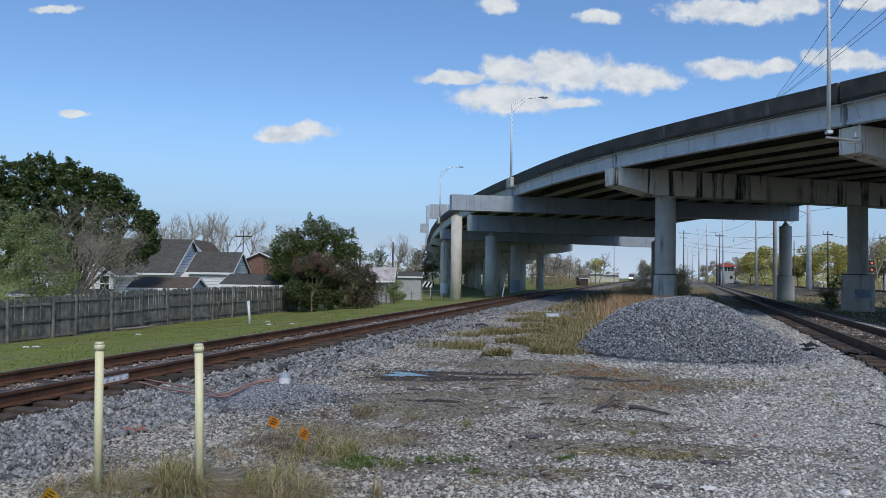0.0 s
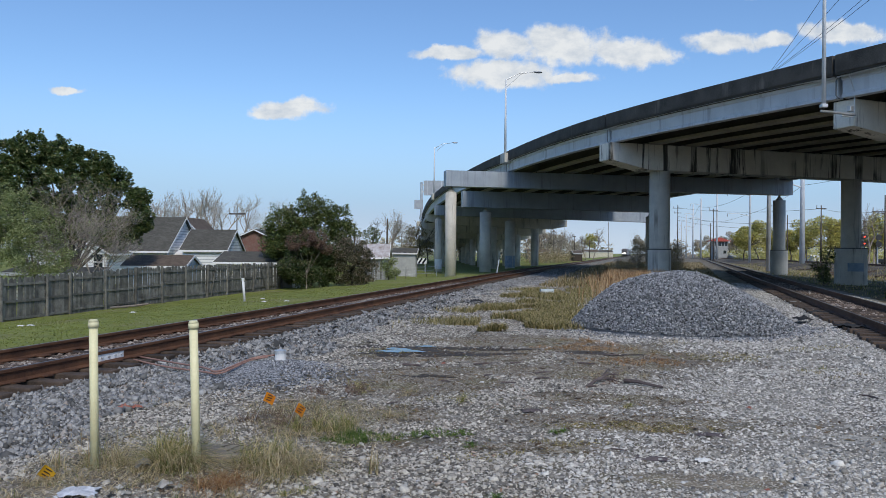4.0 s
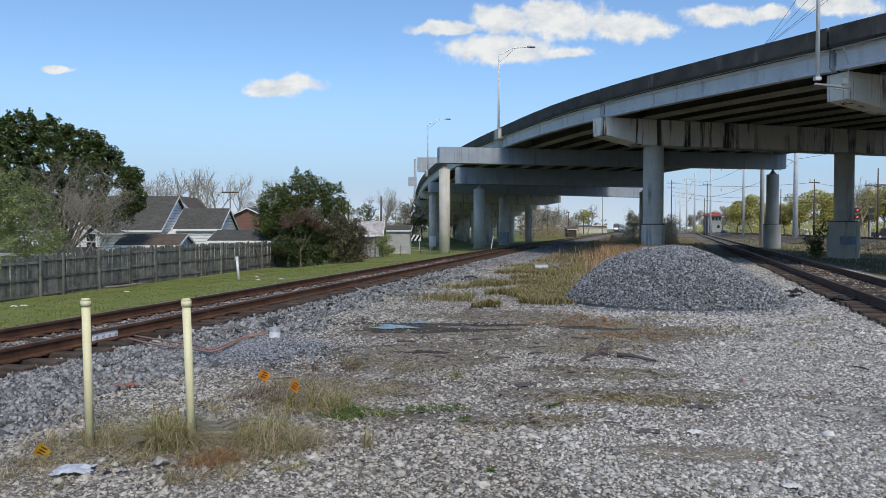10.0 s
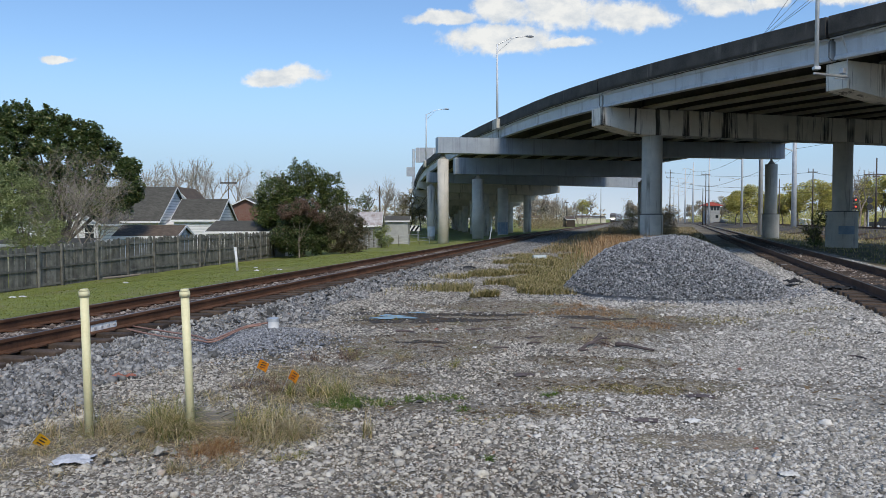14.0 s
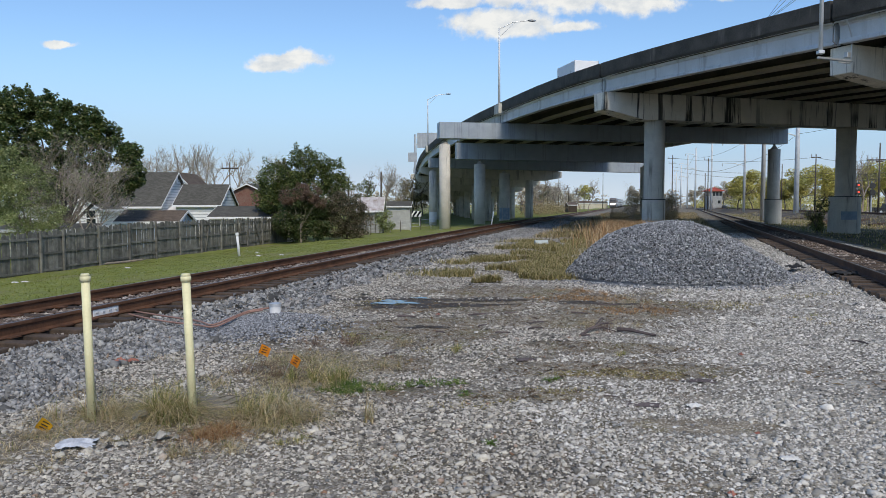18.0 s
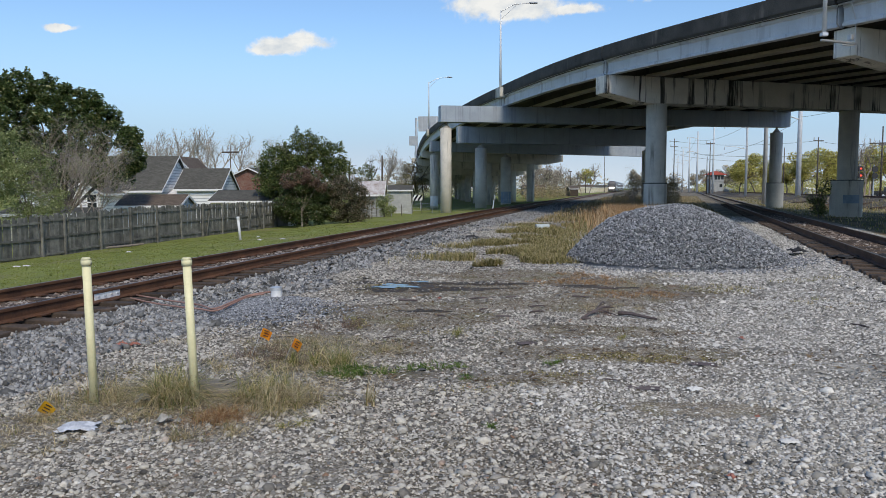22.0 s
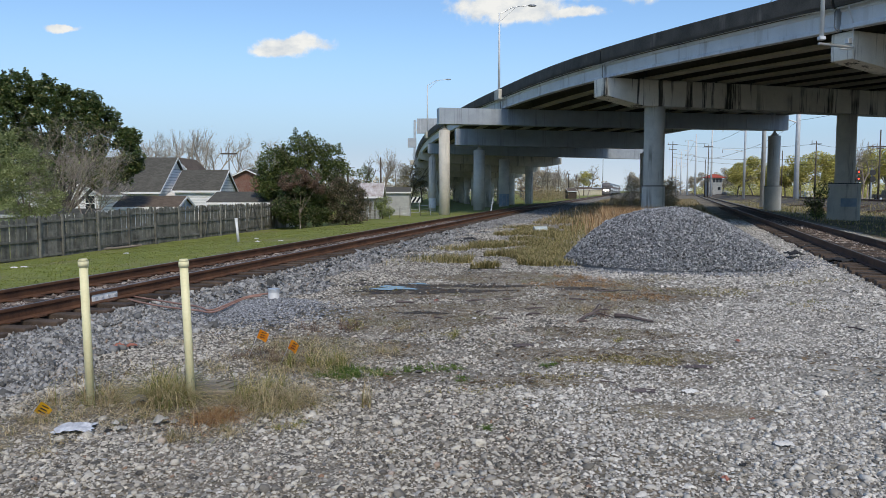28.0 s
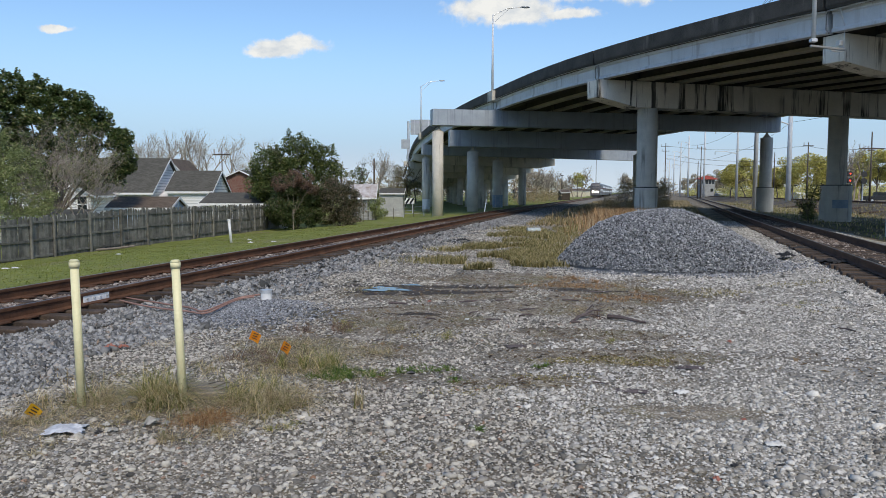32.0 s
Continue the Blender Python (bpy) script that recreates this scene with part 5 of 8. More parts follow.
def yard_weeds():
    green, dry, mixd = "fresh green grass tuft in the gravel", "dry straw-coloured grass clump", "half-dry weeds in the gravel"
    k = 200
    dead, rust = "tangle of dead brown weeds", "matted rust-brown dead grass"
    for x, y, rad, h, n, m, lab, lean in (
            # by the posts
            (-2.92, 6.30, 0.17, 0.30, 120, DRY_GRASS, dry, 0.9), (-3.15, 6.36, 0.14, 0.22, 60, DRY_GRASS, dry, 1.1), (-2.62, 6.33, 0.16, 0.20, 90, DRY_GRASS, dry, 1.2), (-3.0, 6.05, 0.2, 0.12, 80, DRY_GRASS, dry, 1.4),
            (-2.27, 6.38, 0.17, 0.40, 330, MIX_GRASS, mixd, 1.0), (-2.20, 6.28, 0.15, 0.36, 190, DRY_GRASS, dry, 1.3), (-2.42, 6.28, 0.12, 0.28, 90, DRY_GRASS, dry, 1.2), (-2.09, 6.30, 0.08, 0.2, 60, MIX_GRASS, mixd, 0.9),
            (-1.86, 5.92, 0.17, 0.15, 230, RUST_GRASS, rust, 1.7), (-1.74, 5.98, 0.1, 0.13, 80, RUST_GRASS, rust, 1.7),
            (-1.62, 6.42, 0.13, 0.30, 150, MIX_GRASS, mixd, 1.0), (-1.45, 6.30, 0.20, 0.30, 190, DRY_GRASS, dry, 1.4), (-1.30, 6.42, 0.17, 0.27, 130, DRY_GRASS, dry, 1.4), (-1.58, 6.18, 0.15, 0.22, 110, DRY_GRASS, dry, 1.5), (-1.36, 6.1, 0.13, 0.18, 70, MIX_GRASS, mixd, 1.3), (-1.46, 6.66, 0.16, 0.26, 110, MIX_GRASS, mixd, 1.1), (-1.16, 6.28, 0.12, 0.2, 50, DRY_GRASS, dry, 1.3),
            (-1.2, 5.83, 0.13, 0.07, 120, MIX_GRASS, mixd, 1.2), (-0.61, 6.22, 0.05, 0.30, 26, DRY_GRASS, dry, 0.45), (-0.66, 6.32, 0.05, 0.18, 20, DRY_GRASS, dry, 0.7), (-1.95, 5.47, 0.06, 0.13, 60, DRY_GRASS, dry, 0.9), (-1.59, 5.53, 0.08, 0.13, 70, DRY_GRASS, dry, 1.0), (-2.85, 5.2, 0.2, 0.10, 70, DRY_GRASS, dry, 1.4), (-3.1, 5.65, 0.16, 0.12, 60, DRY_GRASS, dry, 1.3), (-2.45, 5.85, 0.16, 0.08, 60, DRY_GRASS, dry, 1.4),
            # round the flags
            (-1.9, 8.1, 0.26, 0.16, 170, BROWN_LEAF, dead, 1.0), (-1.62, 8.05, 0.24, 0.14, 120, BROWN_LEAF, dead, 1.1), (-1.75, 8.7, 0.3, 0.15, 120, DRY_GRASS, dry, 1.1), (-1.45, 7.72, 0.14, 0.26, 110, MIX_GRASS, mixd, 1.0), (-1.17, 7.78, 0.15, 0.30, 150, MIX_GRASS, mixd, 0.9), (-1.3, 7.5, 0.16, 0.14, 80, DRY_GRASS, dry, 1.2), (-1.0, 7.95, 0.13, 0.2, 60, DRY_GRASS, dry, 1.0), (-1.5, 7.2, 0.3, 0.14, 120, DRY_GRASS, dry, 1.3), (-2.3, 7.6, 0.3, 0.13, 110, DRY_GRASS, dry, 1.3), (-1.44, 9.95, 0.32, 0.16, 190, BROWN_LEAF, dead, 1.0), (-1.15, 10.1, 0.28, 0.13, 120, MIX_GRASS, mixd, 1.0),
            # low green mats
            (-0.98, 7.40, 0.19, 0.085, 520, GREEN_GRASS, green, 0.9), (-0.85, 7.5, 0.13, 0.07, 240, GREEN_GRASS, green, 0.9), (-0.62, 7.48, 0.10, 0.07, 170, GREEN_GRASS, green, 0.9), (-0.30, 7.62, 0.13, 0.05, 190, GREEN_GRASS, green, 0.9), (-0.08, 7.66, 0.17, 0.05, 260, GREEN_GRASS, green, 0.9), (0.12, 7.68, 0.11, 0.05, 150, GREEN_GRASS, green, 0.9), (0.23, 7.19, 0.09, 0.05, 100, GREEN_GRASS, green, 1.0), (1.05, 7.75, 0.085, 0.06, 120, GREEN_GRASS, green, 0.9), (0.33, 5.56, 0.05, 0.05, 60, GREEN_GRASS, green, 1.0),
            # scattered over the yard
            (-0.6, 8.5, 0.12, 0.13, 60, DRY_GRASS, dry, 0.9), (0.13, 9.2, 0.11, 0.15, 70, MIX_GRASS, mixd, 0.9), (-0.35, 9.7, 0.2, 0.12, 80, DRY_GRASS, dry, 1.0), (2.02, 9.0, 0.09, 0.08, 60, MIX_GRASS, mixd, 1.0), (2.45, 11.2, 0.3, 0.16, 140, DRY_GRASS, dry, 1.1), (2.2, 10.9, 0.2, 0.2, 90, BROWN_LEAF, dead, 1.1), (2.6, 15.5, 0.35, 0.14, 200, RUST_GRASS, rust, 1.2), (2.9, 15.2, 0.3, 0.14, 160, RUST_GRASS, rust, 1.2), (3.5, 14.6, 0.5, 0.12, 160, DRY_GRASS, dry, 1.2), (4.3, 15.5, 0.45, 0.12, 140, DRY_GRASS, dry, 1.2), (3.3, 12.9, 0.4, 0.12, 120, BROWN_LEAF, dead, 1.2), (3.9, 13.6, 0.3, 0.1, 80, RUST_GRASS, rust, 1.2), (5.55, 11.0, 0.28, 0.1, 110, DRY_GRASS, dry, 1.0), (5.6, 11.7, 0.22, 0.1, 80, MIX_GRASS, mixd, 1.0)):
        tuft(x, y, rad * 1.3, h * 1.25, int(n * (1.6 if y < 9 else 1.2)), m, lab, k, lean * 1.5, 0.0062 if m is not GREEN_GRASS else 0.009)
        k += 1
    # the weedy strip between the tracks: short green near, tall straw towards the pier
    r = np.random.default_rng(91)
    n = 90000
    y = 17.0 + 31 * r.uniform(0, 1, n) ** 1.5
    mid = np.interp(y, [17, 20, 28, 34, 48], [1.45, 1.5, 2.6, 4.0, 9.0])
    x = mid + r.normal(0, 1, n) * np.interp(y, [17, 20, 30, 48], [0.8, 0.95, 1.1, 1.7])
    keep = (field(x, y, 1.3, 55) + 0.25 * (x - mid) / 1.2 > np.where(y < 20, 0.26, 0.42)) & (y > 17.0 + 1.6 * field(x, y, 0.8, 58)) & (left_off(x, y) > 2.9) & (pile_z(x, y) < 0.02)
    x, y = x[keep], y[keep]
    tagged(new("weed_strip", blades("weed_strip", np.stack([x, y, ground_z(x, y)], -1), 0.26, 0.016, 1.1, WEED_GRASS, r)), "strip of half-dry weeds between the tracks", "weeds", kind="stuff")
    n = 5200
    y = 24 + 24 * r.uniform(0, 1, n) ** 0.8
    x = 0.242 * y + r.normal(0, 1, n) * np.interp(y, [24, 48], [0.5, 1.3])
    keep = (left_off(x, y) > 3.2) & (right_off(x, y) < -3.0) & (field(x, y, 1.2, 57) > 0.35)
    x, y = x[keep], y[keep]
    # a thick stand before the pier
    y2 = r.uniform(37.5, 45.0, 4200)
    x2 = y2 * r.uniform(0.205, 0.285, 4200)
    ok = field(x2, y2, 0.9, 62) > 0.3
    x, y = np.r_[x, x2[ok]], np.r_[y, y2[ok]]
    tagged(new("dry_reeds", blades("dry_reeds", np.stack([x, y, ground_z(x, y)], -1), 1.12, 0.03, 0.5, REED, r)), "tall straw-coloured dry reeds near the pier", "reeds", kind="stuff")
    # low moss and thin grass on the bare dirt
    for k, (cx, cy, rx, ry, n) in enumerate(((2.0, 8.0, 0.85, 0.2, 2600), (0.3, 6.75, 0.4, 0.2, 1000), (1.2, 7.3, 0.5, 0.15, 700), (3.2, 12.8, 0.9, 0.5, 1500), (4.6, 13.4, 0.8, 0.5, 1100), (2.6, 14.6, 1.0, 0.5, 1800), (6.8, 14.2, 0.7, 0.4, 700), (0.2, 9.4, 0.5, 0.2, 500), (-1.2, 13.9, 0.5, 0.4, 500))):
        a, q = r.uniform(0, 2 * math.pi, n), np.sqrt(r.uniform(0, 1, n))
        x, y = cx + 1.25 * rx * q * np.cos(a), cy + 1.25 * ry * q * np.sin(a)
        keep = field(x, y, 0.16, 60) > q * 0.75
        x, y = x[keep], y[keep]
        m = RUST_GRASS if k in (3, 5) else WEED_GRASS
        tagged(new("moss_patch", blades("moss_patch", np.stack([x, y, ground_z(x, y)], -1), 0.022 if cy < 10 else 0.05, 0.012, 1.5, m, r)), "thin olive moss and grass on bare dirt" if m is WEED_GRASS else "thin rust-brown dead grass on bare dirt", "weeds", kind="stuff")
    # flattened dead straw on the dirt by the posts and flags
    n = 9000
    x, y = r.uniform(-3.6, -0.5, n), r.uniform(5.3, 9.2, n)
    keep = (dirt_share(x, y) * 0.8 + 0.5 * (field(x, y, 0.35, 64) - 0.4) > r.uniform(0.15, 1.0, n)) & (left_off(x, y) > 2.8)
    x, y = x[keep], y[keep]
    tagged(new("dead_straw", arched_blades("dead_straw", np.stack([x, y, ground_z(x, y) + 0.02], -1), 0.075, 0.006, 3.2, DRY_GRASS, r)), "flattened dead straw on brown dirt", "dead grass", kind="stuff")
    # fresh blue-grey gravel tipped round the pipe stub
    n = 7000
    x, y = -2.75 + r.normal(0, 0.55, n), 10.9 + r.normal(0, 0.5, n)
    s = 0.014 * r.lognormal(0, 0.3, n)[:, None] * np.array([[1.1, 1.0, 0.7]])
    h = mound_z(x, y)
    tagged(new("fresh_gravel", scatter("fresh_gravel", PEAK_V, PEAK_F, np.stack([x, y, ground_z(x, y) + 0.02 + h], -1), s, PILE_MAT, r)), "fine blue-grey gravel tipped round a pipe stub", "gravel", kind="stuff")
    # lawn blades
    n = 42000
    y = 10 + 40 * r.uniform(0, 1, n) ** 1.3
    x = left_track(0) + y * LEFT_DIR - 3.1 - 11.2 * r.uniform(0, 1, n)
    keep = x > -0.66 * y - 1
    x, y = x[keep], y[keep]
    tagged(new("lawn_grass", blades("lawn_grass", np.stack([x, y, ground_z(x, y)], -1), 0.04, 0.022, 1.4, LAWN_GRASS, r)), "short green lawn grass with a few pale flowers", "grass", kind="stuff")
    n = 9000
    y = 40 + 70 * r.uniform(0, 1, n)
    e = 3.3 + 22 * r.uniform(0, 1, n)
    x = 10.52 + (y - 18.36) * RIGHT_DIR + e
    y2 = y - 14
    tagged(new("rough_grass", blades("rough_grass", np.stack([x - 4.35, y2, ground_z(x - 4.35, y2)], -1), 0.2, 0.04, 0.7, MIX_GRASS, r)), "rough half-dry grass beside the right track", "grass", kind="stuff")


yard_weeds()


def far_ground_cover():
    """Coarse ballast on the left track's shoulder further off, brown weeds between the tracks."""
    r = np.random.default_rng(97)
    n = 16000
    y = 42 + 60 * r.uniform(0, 1, n) ** 1.3
    d = np.where(r.uniform(0, 1, n) < 0.8, r.uniform(1.3, 5.2, n), r.uniform(-2.8, -1.2, n))
    x = d / 0.9766 - 6.44 + (y - 10.05) * LEFT_DIR + left_bend(y)
    s = 0.05 * r.lognormal(0, 0.35, n)[:, None] * np.array([[1.2, 1.0, 0.6]])
    tagged(new("ballast", scatter("ballast", PEAK_V, PEAK_F, np.stack([x, y, ground_z(x, y) + 0.02], -1), s, BALLAST_MAT, r)), "grey ballast on the shoulder of the left track", "gravel", kind="stuff")
    n = 26000
    y = 40 + 110 * r.uniform(0, 1, n) ** 1.2
    e = -2.6 - r.uniform(0, 1, n) * 17
    x = e / 0.955 + 10.52 + (y - 18.36) * RIGHT_DIR
    keep = (left_off(x, y) > 4.4) & (field(x, y, 3.0, 59) > 0.3)
    x, y = x[keep], y[keep]
    tagged(new("brown_weeds", blades("brown_weeds", np.stack([x, y, ground_z(x, y)], -1), 0.42, 0.05, 0.9, BRUSH_LEAF, r)), "brown half-dead weeds between the tracks", "weeds", kind="stuff")


far_ground_cover()


def bank_grass():
    """Dry grass on the low bank and the ditch before it."""
    r = np.random.default_rng(98)
    n = 9000
    y = 46 + 100 * r.uniform(0, 1, n) ** 1.2
    u = r.uniform(0, 1, n)
    x = 51.4 + (y - 89) * 0.215 - 2.6 - 16 * u
    z = np.maximum(ground_z(x, y), np.where(u * 16 < 6.4, 0.5 - 0.9 * u * 16 / 6.8, -9))
    keep = (field(x, y, 2.6, 61) > 0.42) & (right_off(x, y) > 2.4)
    tagged(new("bank_grass", blades("bank_grass", np.stack([x, y, z], -1)[keep], 0.3, 0.05, 0.9, WEED_GRASS, r)), "dry grass on the low bank beyond the track", "grass", kind="stuff")


bank_grass()


def leaf_litter():
    """Dead leaves, chips and crumbs on the bare dirt."""
    r = np.random.default_rng(63)
    x, y = yard_spots(4.5, 20.0, 560, r)
    keep = (dirt_share(x, y) > r.uniform(0.25, 1.1, len(x))) & (y > 6.6) & (left_off(x, y) > 2.6) & (pile_z(x, y) < 0.01)
    x, y = x[keep], y[keep]
    n = len(x)
    s = r.lognormal(0, 0.4, n)[:, None] * 0.033 * np.array([[1.5, 0.75, 0.5]])
    m = leaf_mat("leaf_litter", [(0, (0.05, 0.032, 0.02)), (0.5, (0.17, 0.11, 0.06)), (0.85, (0.30, 0.21, 0.12)), (1.0, (0.10, 0.11, 0.03))], 0.9)
    tagged(new("leaf_litter", scatter("leaf_litter", LEAF_V, LEAF_F, np.stack([x, y, ground_z(x, y) + 0.012], -1), s, m, r, 0.35, 0.2)), "dead brown leaves and chips on bare dirt", "leaf litter", kind="stuff")
    x, y = yard_spots(4.0, 14.0, 420, r)
    keep = (dirt_share(x, y) + 0.3 > r.uniform(0.1, 0.9, len(x))) & (dirt_share(x, y) < r.uniform(0.5, 1.3, len(x))) & (left_off(x, y) > 3.0) & (right_off(x, y) < -2)
    x, y = x[keep], y[keep]
    s = r.lognormal(0, 0.4, len(x))[:, None] * 0.0085 * np.array([[1.2, 1.0, 0.7]])
    tagged(new("fine_gravel", scatter("fine_gravel", PEAK_V, PEAK_F, np.stack([x, y, ground_z(x, y) + 0.003], -1), s, GRAVEL_MAT, r)), "fine mixed gravel grains in the dirt", "gravel", kind="stuff")


leaf_litter()

# ---- fence and houses ----


def siding(name, base, dark):
    """Painted clapboards with the shadow line under each board."""
    m, nt, b = mat(name, 0.6)
    v = place(nt)
    sep = nt.nodes.new("ShaderNodeSeparateXYZ")
    nt.links.new(v, sep.inputs[0])
    lap = math_node(nt, "FRACT", math_node(nt, "MULTIPLY", sep.outputs[2], 4.3))
    col = mix(nt, math_node(nt, "LESS_THAN", lap, 0.26), base, dark)
    col = mix(nt, 0.25, col, ramp(nt, noise_tex(nt, v, 1.5, 4), [(0.3, (0.7, 0.7, 0.7)), (0.7, (1, 1, 1))]), "MULTIPLY")
    nt.links.new(col, b.inputs["Base Color"])
    bump(nt, b, lap, 0.5, 0.03)
    return m


def shingles(name, dark, light):
    m, nt, b = mat(name, 0.95)
    v = place(nt)
    br = nt.nodes.new("ShaderNodeTexBrick")
    br.inputs["Scale"].default_value = 2.2
    br.inputs["Color1"].default_value, br.inputs["Color2"].default_value, br.inputs["Mortar"].default_value = (*dark, 1), (*light, 1), (*[c * 0.6 for c in dark], 1)
    br.inputs["Mortar Size"].default_value = 0.012
    nt.links.new(v, br.inputs["Vector"])
    col = mix(nt, 0.5, br.outputs["Color"], ramp(nt, noise_tex(nt, v, 0.8, 5), [(0.3, (0.6, 0.6, 0.6)), (0.7, (1, 1, 1))]), "MULTIPLY")
    nt.links.new(col, b.inputs["Base Color"])
    return m


SIDING = siding("white_siding", (0.80, 0.81, 0.82), (0.42, 0.44, 0.47))
CREAM_SIDING = siding("cream_siding", (0.62, 0.58, 0.46), (0.34, 0.31, 0.24))
GREY_WALL = mottled("grey_shed_wall", (0.27, 0.28, 0.28), (0.38, 0.39, 0.38), 2, 30)
ROOF_GREY = shingles("grey_brown_shingle", (0.075, 0.072, 0.06), (0.118, 0.112, 0.095))
ROOF_BROWN = shingles("brown_shingle", (0.10, 0.075, 0.056), (0.155, 0.12, 0.093))
TRIM_WHITE = mottled("white_trim_paint", (0.66, 0.67, 0.68), (0.80, 0.80, 0.80), 3, 40, 0.6, 0.05)
BLUE_TRIM = mottled("pale_blue_paint", (0.36, 0.45, 0.58), (0.46, 0.55, 0.68), 3, 40, 0.6, 0.05)
GLASS_DARK, _nt, _b = mat("dark_window_glass", 0.06)
_b.inputs["Base Color"].default_value = (0.02, 0.025, 0.03, 1)


def brick_mat():
    m, nt, b = mat("red_brick", 0.9)
    br = nt.nodes.new("ShaderNodeTexBrick")
    br.inputs["Scale"].default_value = 4.6
    br.inputs["Color1"].default_value, br.inputs["Color2"].default_value, br.inputs["Mortar"].default_value = (0.12, 0.046, 0.033, 1), (0.19, 0.075, 0.055, 1), (0.28, 0.24, 0.21, 1)
    v = nt.nodes.new("ShaderNodeVectorMath")
    v.operation = "DOT_PRODUCT"
    sep = nt.nodes.new("ShaderNodeSeparateXYZ")
    nt.links.new(place(nt), sep.inputs[0])
    com = nt.nodes.new("ShaderNodeCombineXYZ")
    nt.links.new(sep.outputs[0], com.inputs[0])
    nt.links.new(sep.outputs[2], com.inputs[1])
    nt.links.new(com.outputs[0], br.inputs["Vector"])
    nt.links.new(br.outputs["Color"], b.inputs["Base Color"])
    return m


BRICK = brick_mat()


def gable_house(name, label, x0, x1, y0, y1, base, eave, ridge, wall, roof, along="x", over=0.35, trim=None, category="house", group=""):
    """Walls with two gables, two roof slopes with thickness, white fascia and rake boards."""
    trim = trim or TRIM_WHITE
    t = thing(name, label, category, pose((x0 + x1) / 2, (y0 + y1) / 2, base), group)
    turn = Matrix() if along == "x" else pose(0, 0, 0, 0, 0, 90)
    lx, ly = ((x1 - x0) / 2, (y1 - y0) / 2) if along == "x" else ((y1 - y0) / 2, (x1 - x0) / 2)
    e, h = eave - base, ridge - base
    bm = bm_new()
    add_loft(bm, [[turn @ Vector((sx * lx, p, q)) for p, q in ((-ly, -0.1), (ly, -0.1), (ly, e), (0, h - 0.05), (-ly, e))] for sx in (-1, 1)])
    part("wall", bm, wall, t)
    slope = (h - e) / ly
    for s in (-1, 1):
        bm = bm_new()
        add_loft(bm, [[turn @ Vector((sx * (lx + over * 0.7), s * p, q)) for p, q in ((0, h), (ly + over, e - slope * over), (ly + over, e - slope * over + 0.12), (0, h + 0.13))] for sx in (-1, 1)])
        part("roof_slope", bm, roof, t)
        bm = bm_new()
        add_loft(bm, [[turn @ Vector((sx * (lx + over * 0.72), s * p, q)) for p, q in ((ly + over - 0.02, e - slope * over - 0.06), (ly + over + 0.03, e - slope * over - 0.06), (ly + over + 0.03, e - slope * over + 0.1), (ly + over - 0.02, e - slope * over + 0.1))] for sx in (-1, 1)])
        part("fascia", bm, trim, t, "white fascia board")
        for sx in (-1, 1):
            bm = bm_new()
            xx = sx * (lx + over * 0.7)
            add_loft(bm, [[turn @ Vector((xx + w, s * p, q)) for p, q in ((0, h - 0.03), (ly + over, e - slope * over - 0.03), (ly + over, e - slope * over + 0.1), (0, h + 0.11))] for w in (0.0, 0.04 * sx)])
            part("rake_board", bm, trim, t, "white rake board")
    return t


def wall_window(parent, x, y, z, w, h, facing=0):
    """A framed window with two panes on a wall; facing: turn about the upright axis, 0 looks towards -y."""
    m = pose(x, y, z, 0, 0, facing)
    bm = bm_new()
    for sx in (-1, 1):
        add_box(bm, 0.08, 0.06, h + 0.16, m @ pose(sx * (w / 2 + 0.04), -0.03, 0))
    for sz in (-1, 0, 1):
        add_box(bm, w, 0.06, 0.07, m @ pose(0, -0.03, sz * (h / 2 + 0.02)))
    f = part("window_frame", bm, TRIM_WHITE, parent, "white window frame")
    for sz in (-1, 1):
        bm = bm_new()
        add_box(bm, w, 0.02, h / 2 - 0.04, m @ pose(0, -0.012, sz * h / 4))
        part("pane", bm, GLASS_DARK, f)
    return f


